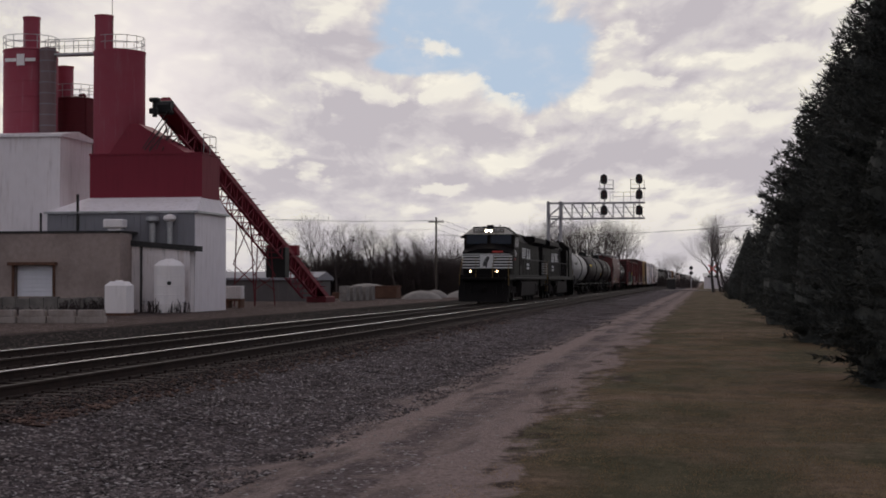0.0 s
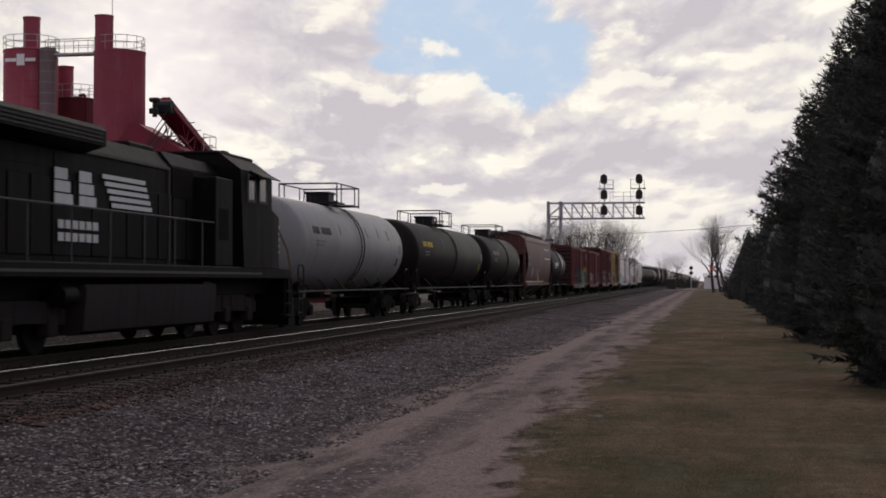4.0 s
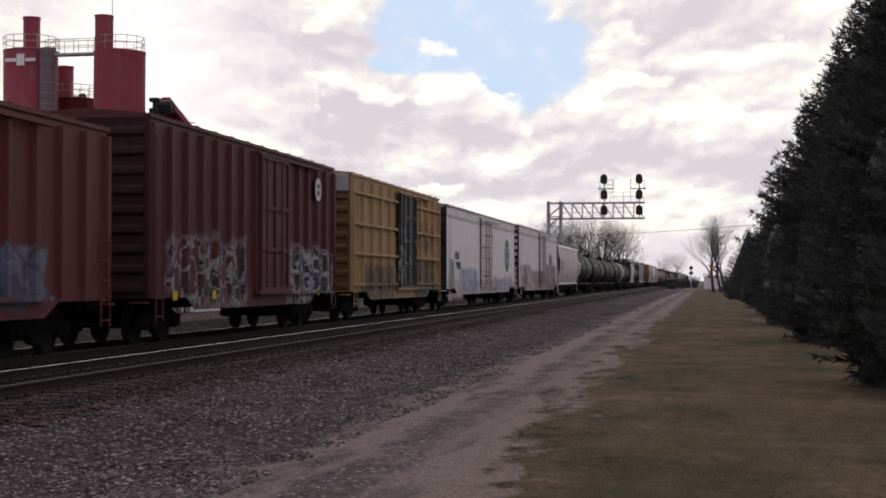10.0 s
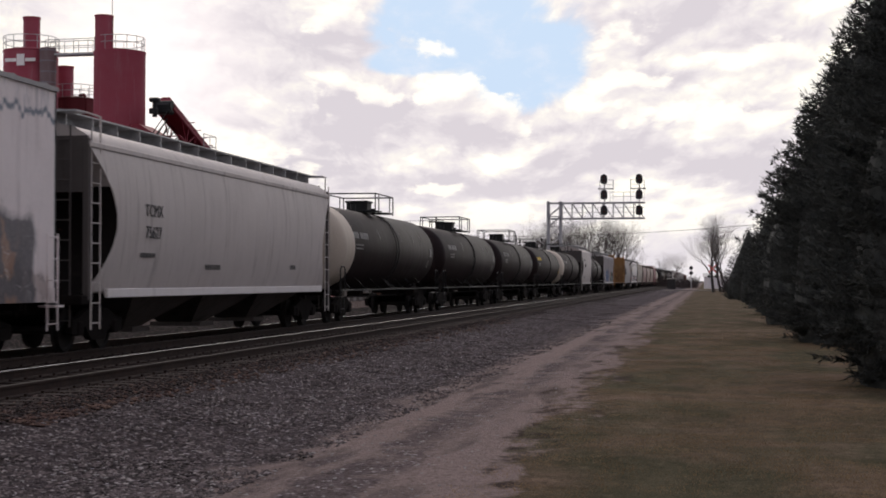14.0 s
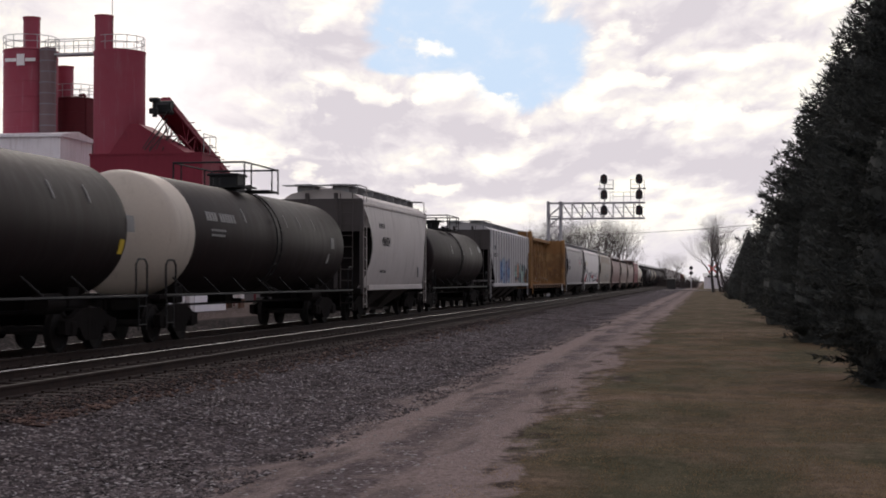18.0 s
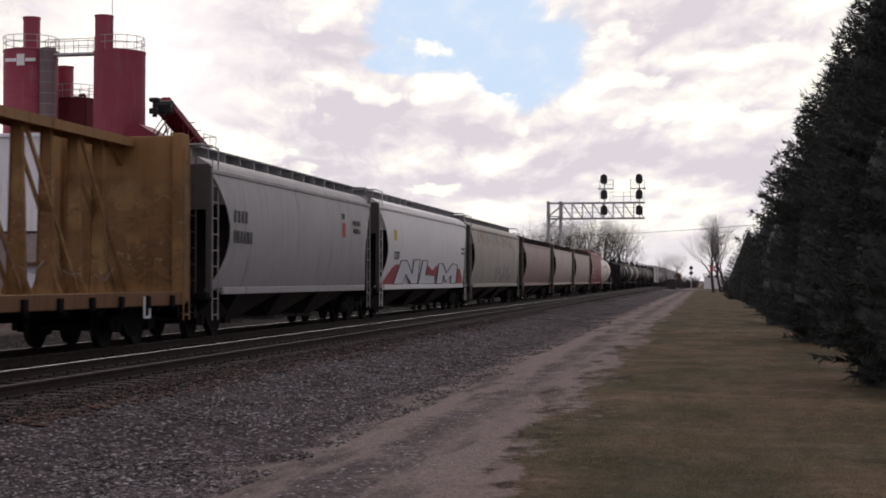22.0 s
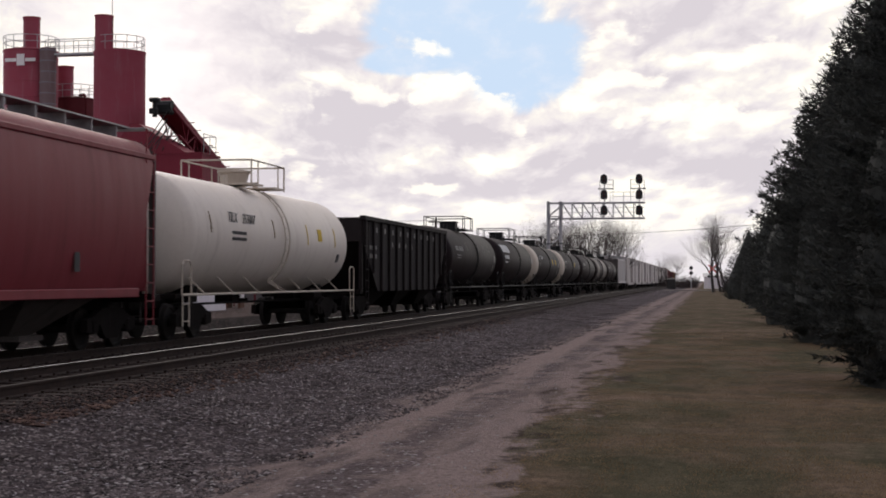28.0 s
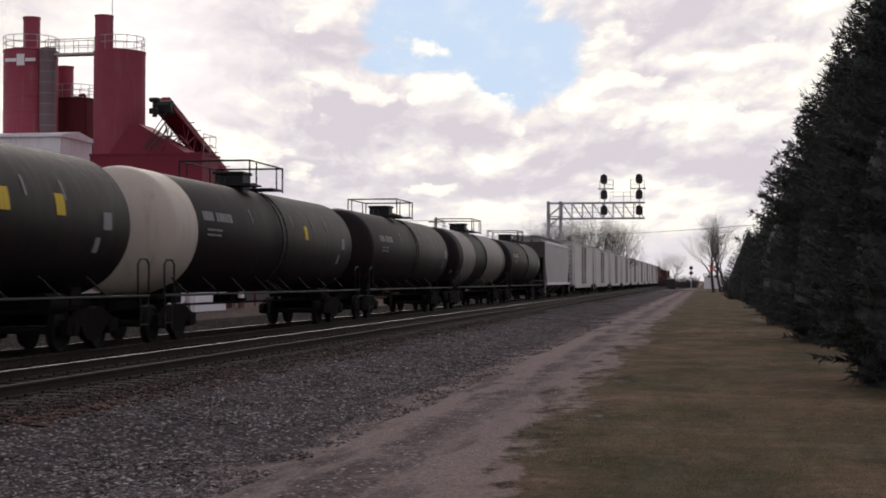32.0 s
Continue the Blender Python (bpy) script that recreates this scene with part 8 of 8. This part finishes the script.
rng = random.Random(5)
for x, y, h, k in ((-53.3, 200, 12.5, 0), (-51.5, 204, 11.5, 1), (-48.5, 208, 12.5, 2), (-46.5, 206, 12, 1), (-44.5, 212, 11, 0), (-42.5, 204, 10, 2), (-41, 214, 10.5, 1), (-38.5, 210, 9.5, 0), (-36.5, 218, 10.5, 2), (-34.5, 212, 9.5, 1), (-60, 200, 9, 0), (-66, 190, 8, 1), (-62.5, 170, 7, 2), (-32, 230, 10, 0),
                   (-23.5, 218, 11.5, 2), (-21.6, 226, 12.5, 0), (-18.2, 232, 13.5, 1), (-15.2, 231, 13, 0), (-13.6, 228, 12.5, 1), (-12.8, 224, 11.5, 0), (-22.5, 215, 12.5, 1), (-20.8, 222, 12, 0), (-19.0, 228, 13, 2), (-17.4, 219, 12.5, 0), (-16.0, 226, 13, 1), (-14.6, 222, 11.5, 2), (-24.5, 210, 11, 2), (-28, 225, 11, 1), (-26, 240, 11, 0),
                   (1.2, 226, 13.5, 0), (2.2, 232, 13.0, 1), (3.4, 240, 12.5, 2)):
    bare_tree(x, y, h, k, rz=rng.uniform(0, 360))
bare_tree(-8.4, 332, 9.4, 2, label="rounded leafless tree by the crossing")
bare_tree(-7.2, 336, 9.0, 0, label="rounded leafless tree by the crossing")


def thicket(name, x0, x1, y0, y1, h, n, seed, label):
    rg = random.Random(seed)
    f = Form()
    for _ in range(n):
        x, y = rg.uniform(x0, x1), rg.uniform(y0, y1)
        hh = h * rg.uniform(0.45, 1.0) * (0.8 + 0.35 * noise.noise(Vector((x * 0.2, y * 0.08, seed))))
        p = Vector((x, y, BASE))
        d = Vector((rg.gauss(0, 0.2), rg.gauss(0, 0.2), 1)).normalized()
        f.tube(p, p + d * hh, 0.035, 0.01, n=3, caps=False)
        for _ in range(6):
            t = rg.uniform(0.2, 0.95)
            q = p + d * hh * t
            e = (d + Vector((rg.gauss(0, 0.6), rg.gauss(0, 0.6), rg.gauss(0, 0.25)))).normalized()
            f.tube(q, q + e * hh * rg.uniform(0.15, 0.4), 0.02, 0.008, n=3, caps=False)
    return solo(name, f, TWIG, label, "brush", "stuff", smooth=False)


thicket("brush_thicket", -62, -32, 205, 222, 7.6, 4200, 1, "dense brown leafless brush behind the yard")
thicket("brush_thicket", -34, -13, 250, 275, 4.6, 1400, 2, "leafless brush beyond the signal bridge")
thicket("brush_thicket", -12, -2, 350, 380, 4.0, 500, 3, "far leafless brush along the line")
thicket("brush_thicket", 2.4, 7, 225, 240, 4.0, 220, 4, "leafless brush by the crossing")
thicket("weed_stems", -42.5, -38.2, 93.2, 93.8, 1.2, 90, 6, "dry brown weed stems along the stained wall")
thicket("weed_stems", -37.4, -34.2, 94.4, 96.4, 1.2, 90, 7, "dry brown weed stems round the tanks")
thicket("weed_stems", -60, -35, 90.5, 93.6, 0.55, 420, 9, "low dry weeds at the foot of the dock")
thicket("brush_thicket", -85, -55, 150, 185, 4.5, 900, 5, "leafless brush behind the shed")

NEEDLE = rough_mat("spruce_needles", (0.021, 0.0235, 0.0225), (0.078, 0.081, 0.072), 2.2, 0.8, 0.2)


def spruce_mesh(seed, H, R, boughs, gap, thick):
    """Boughs that leave the stem low and turn up at the tip, feathered with fine bottle-brush twigs."""
    rg = np.random.RandomState(seed)

    def reach(z):
        return R * (0.80 + 0.24 * np.minimum(1.0, z / 0.75)) if z < 4.2 else 1.04 * R * ((H - z) / (H - 4.2)) ** 0.95

    zs = np.linspace(0.06, H - 0.1, 600)
    cum = np.cumsum([(reach(z) + 0.25) * (1.9 if z < 1.3 else 1.0) for z in zs])
    P, D, L, W = [], [], [], []
    for i in range(boughs):
        z = float(np.interp((i + rg.rand()) / boughs * cum[-1], cum, zs))
        rad = max(0.15, reach(z) * (0.90 + 0.13 * rg.rand() + (0.08 if rg.rand() < 0.10 else 0.0)))
        a = rg.uniform(0, 6.283)
        out, side, up = np.array([math.cos(a), math.sin(a), 0.0]), np.array([-math.sin(a), math.cos(a), 0.0]), np.array([0, 0, 1.0])
        lift = -0.10 if z < 1.2 else 0.10 + 0.025 * z
        n = max(4, int(0.55 * rad / gap))
        q = 1 - 0.55 * (np.arange(n) + rg.rand(n)) / n
        wide = (0.10 + 0.34 * min(rad, 2.2) / 2.2 * (1.05 - q)) * rg.uniform(0.7, 1.3, n)
        per = max(2, int(0.30 / (0.75 * gap)))
        for e in (-1, 1):
            f = rg.rand(n, per)
            arm = out * rg.uniform(0.5, 1.0, (n, 1)) + side * e * rg.uniform(0.5, 1.0, (n, 1)) + up * rg.uniform(-0.2, 0.35, (n, 1))
            base = out * (q * rad)[:, None] + up * (z + lift * (q - 0.75) * rad + 0.55 * rad * np.maximum(0, q - 0.72) ** 2)[:, None]
            p = base[:, None] + arm[:, None] * (f * wide[:, None])[:, :, None]
            d = arm[:, None] + rg.normal(0, 0.42, (n, per, 3)) + up * 0.25
            P.append(p.reshape(-1, 3)), D.append(d.reshape(-1, 3))
            L.append(rg.uniform(0.09, 0.19, n * per) * (gap / 0.10) ** 0.7), W.append(thick * rg.uniform(0.7, 1.3, n * per))
        # upturned leading shoots
        m = 5
        tip = out * rad + up * (z + lift * 0.25 * rad + 0.043 * rad)
        P.append(tip - out * rg.uniform(0, 0.22, (m, 1)) + side * rg.uniform(-0.14, 0.14, (m, 1)))
        D.append(out * rg.uniform(0.3, 0.9, (m, 1)) + side * rg.normal(0, 0.3, (m, 1)) + up * (rg.uniform(0.3, 1.1, (m, 1)) if z > 0.8 else rg.uniform(-0.5, 0.3, (m, 1))))
        L.append(rg.uniform(0.12, 0.34, m)), W.append(thick * rg.uniform(0.6, 1.0, m))
    P, D, L, W = np.concatenate(P), np.concatenate(D), np.concatenate(L), np.concatenate(W)
    D /= np.linalg.norm(D, axis=1)[:, None]
    A = np.cross(D, rg.normal(0, 1, D.shape))
    A /= np.linalg.norm(A, axis=1)[:, None]
    B = np.cross(D, A)
    m = P + D * (L * 0.42)[:, None]
    ring = [m + W[:, None] * (math.cos(t) * A + math.sin(t) * B) for t in (0.0, 2.094, 4.189)]
    v = np.stack([P] + ring + [P + D * L[:, None]], 1).reshape(-1, 3)
    v[:, 2] = np.maximum(v[:, 2], 0.015)
    tri = np.array([(0, 2, 1), (0, 3, 2), (0, 1, 3), (4, 1, 2), (4, 2, 3), (4, 3, 1)])
    f = (tri[None] + 5 * np.arange(len(P))[:, None, None]).reshape(-1, 3)
    me = bpy.data.meshes.new("crown")
    me.from_pydata(v.tolist(), [], f.tolist())
    me.materials.append(NEEDLE)
    return me


CROWN_NEAR, CROWN_FAR = spruce_mesh(1, 12.6, 3.4, 1500, 0.080, 0.0125), spruce_mesh(2, 12.2, 3.3, 800, 0.14, 0.025)
CORE = Form().lathe_z([(0.02, 2.75), (1.0, 2.9), (3.6, 2.7), (6.0, 1.85), (9.5, 0.75), (11.6, 0.05)], 0, 0, 20)
core_mesh = CORE.mesh("inner_foliage", NEEDLE, False)
trunk_mesh = Form().tube((0, 0, -0.1), (0, 0, 11.4), 0.2, 0.03, n=10).mesh("trunk", BARK)
for k, (x, y, s, me, rz) in enumerate(((5.25, 26.2, 0.97, CROWN_NEAR, 30), (5.3, 44.4, 0.97, CROWN_NEAR, 170), (5.6, 62.0, 0.95, CROWN_FAR, 0), (5.7, 80.0, 0.85, CROWN_FAR, 80), (5.7, 100.0, 0.72, CROWN_FAR, 200), (4.9, 122.0, 0.62, CROWN_FAR, 300), (3.9, 142.0, 0.56, CROWN_FAR, 40))):
    t = thing("spruce_tree", "dense dark blue-green spruce standing on the lawn", "tree", pose(x, y, -0.42, 0, 0, rz), group="row of spruces")
    for nm, q in (("trunk", trunk_mesh), ("crown", me), ("inner_foliage", core_mesh)):
        o = new(nm, q)
        o.parent = t
        o.scale = (s, s, s) if y < 60 else (1.22 * s, 1.22 * s, s)

# ---- loose stone, lawn, ties ----


def stone_mat(name, stops):
    """Each stone takes its own grey."""
    mat, nt, bsdf = base_mat(name, 0.95)
    geo, ramp = nt.nodes.new("ShaderNodeNewGeometry"), nt.nodes.new("ShaderNodeValToRGB")
    els = ramp.color_ramp.elements
    while len(els) < len(stops):
        els.new(0.5)
    for e, (p, c) in zip(els, stops):
        e.position, e.color = p, (*c, 1)
    nt.links.new(geo.outputs["Random Per Island"], ramp.inputs["Fac"])
    grain = noise_of(nt, coords(nt), 60.0, 4, 0.7)
    nt.links.new(mix(nt, mth(nt, "MULTIPLY", grain, 0.5), ramp.outputs["Color"], (0.04, 0.03, 0.03)), bsdf.inputs["Base Color"])
    return mat


STONE = stone_mat("loose_stone", [(0.0, (0.014, 0.0105, 0.0108)), (0.45, (0.068, 0.053, 0.054)), (0.88, (0.20, 0.162, 0.162)), (1.0, (0.44, 0.40, 0.39))])
BEDSTONE = stone_mat("oily_stone", [(0.0, (0.006, 0.0042, 0.004)), (0.6, (0.034, 0.023, 0.021)), (1.0, (0.13, 0.092, 0.085))])
PALESTONE = rough_mat("pale_stone", (0.22, 0.205, 0.20), (0.42, 0.40, 0.39), 7.0, 0.95, 0.2)


def scatter_stones(n, x0, x1, y0, y1, smin, smax, seed, mat, label, lift=0.0):
    rg = np.random.RandomState(seed)
    y = y0 + (y1 - y0) * rg.rand(n) ** 2.3
    x = x0 + (x1 - x0) * rg.rand(n)
    s = smin + (smax - smin) * rg.rand(n) ** 2
    basev = np.array([(1, 0, 0), (-1, 0, 0), (0, 1, 0), (0, -1, 0), (0, 0, 0.38), (0, 0, -0.5)], float)
    tri = np.array([(0, 2, 4), (2, 1, 4), (1, 3, 4), (3, 0, 4), (2, 0, 5), (1, 2, 5), (3, 1, 5), (0, 3, 5)])
    jit = 1 + 0.45 * (rg.rand(n, 6, 3) - 0.5)
    v = basev[None] * jit * s[:, None, None]
    a = rg.rand(n) * 6.28
    c, q = np.cos(a)[:, None], np.sin(a)[:, None]
    vx, vy = v[:, :, 0] * c - v[:, :, 1] * q, v[:, :, 0] * q + v[:, :, 1] * c
    zz = np.array([level(t) for t in x])
    zz = zz + np.array([0.05 * (noise.noise(Vector((p * 0.5, r * 0.35, 0))) + 0.5 * noise.noise(Vector((p * 1.7, r * 1.1, 3)))) if p > -8 else 0 for p, r in zip(x, y)])
    out = np.stack([vx + x[:, None], vy + y[:, None], v[:, :, 2] + zz[:, None] + 0.08 * s[:, None] + lift * np.random.RandomState(seed + 50).rand(n)[:, None]], 2).reshape(-1, 3)
    faces = (tri[None] + 6 * np.arange(n)[:, None, None]).reshape(-1, 3)
    me = bpy.data.meshes.new("loose_stones")
    me.from_pydata(out.tolist(), [], faces.tolist())
    me.materials.append(mat)
    tagged(new("loose_stones", me), label, "gravel", kind="stuff")


scatter_stones(60000, -8.6, -4.0, 11, 110, 0.012, 0.040, 1, STONE, "grey crushed ballast stone on the slope")
scatter_stones(3200, -8.2, -2.2, 11, 60, 0.010, 0.026, 2, PALESTONE, "scattered pale stones on the slope and track")
scatter_stones(9000, -15.2, -8.7, 17, 80, 0.02, 0.04, 3, BEDSTONE, "dark ballast stone between the rails")

scatter_stones(12000, -26.5, -15.2, 28, 105, 0.03, 0.07, 7, BEDSTONE, "dark ballast stone beside the far track")
scatter_stones(13000, -9.0, -7.9, 14, 75, 0.02, 0.04, 6, BEDSTONE, "dark ballast heaped over the tie ends", 0.05)

DEBRIS = stone_mat("rusty_debris", [(0.0, (0.030, 0.013, 0.010)), (0.6, (0.085, 0.042, 0.032)), (1.0, (0.20, 0.12, 0.09))])
scatter_stones(3600, -8.9, -7.5, 16, 60, 0.02, 0.055, 8, DEBRIS, "rust-brown splinters and scale along the tie ends", 0.03)

GRASSMAT = rough_mat("dry_grass", (0.22, 0.148, 0.078), (0.42, 0.29, 0.17), 0.8, 0.9, 0.1)


def lawn(n, seed):
    rg = np.random.RandomState(seed)
    y = 11 + 40 * rg.rand(n) ** 1.8
    x = -1.9 + 6.5 * rg.rand(n) + 0.4 * (rg.rand(n) - 0.5) * 2
    h = 0.008 + 0.016 * rg.rand(n)
    a = rg.rand(n) * 6.28
    dx, dy = np.cos(a) * 0.0035, np.sin(a) * 0.0035
    lx, ly = (rg.rand(n) - 0.5) * 0.025, (rg.rand(n) - 0.5) * 0.025
    z = np.array([level(p) + 0.05 * (noise.noise(Vector((p * 0.5, r * 0.35, 0))) + 0.5 * noise.noise(Vector((p * 1.7, r * 1.1, 3)))) for p, r in zip(x, y)]) - 0.004
    v = np.stack([np.stack([x - dx, y - dy, z], 1), np.stack([x + dx, y + dy, z], 1), np.stack([x + lx, y + ly, z + h], 1)], 1).reshape(-1, 3)
    me = bpy.data.meshes.new("lawn_grass")
    me.from_pydata(v.tolist(), [], np.arange(3 * n).reshape(-1, 3).tolist())
    me.materials.append(GRASSMAT)
    tagged(new("lawn_grass", me), "short dormant lawn grass, brown and olive", "grass", kind="stuff")


lawn(150000, 4)

for tr in tracks:
    for i in range(150):
        t = new("tie", tie_mesh)
        t.parent, t.location = tr, (0.02 * math.sin(i * 2.3), 17 + 0.52 * i, 0.004 * math.sin(i * 1.7))
    for i in range(60):
        for s in (-1, 1):
            t = new("tie_plate", plate_mesh)
            t.parent, t.location = tr, (s * 0.752, 17 + 0.52 * i, 0)
    far = Form()
    for i in range(420):
        y = 17 + 0.52 * (150 + i)
        far.box(-1.3, 1.3, y - 0.11, y + 0.11, -0.3, -0.172)
    p = part("far_ties", far, TIE, tr, smooth=False)
    p["kind"] = "stuff"

SPEED = 22.4


def motions():
    for car in train:
        m = car.matrix_basis.copy()
        walk(car, [(t, Matrix.Translation((0, -SPEED * t, 0)) @ m) for t in (0.0, 8.0, 16.0, 24.0, 32.0)])
    m = sky_ob.matrix_basis.copy()
    walk(sky_ob, [(t, pose(0, 0, 0, 0, 0, 0.42 * t / 32.0) @ m) for t in (0.0, 16.0, 32.0)])


motions()
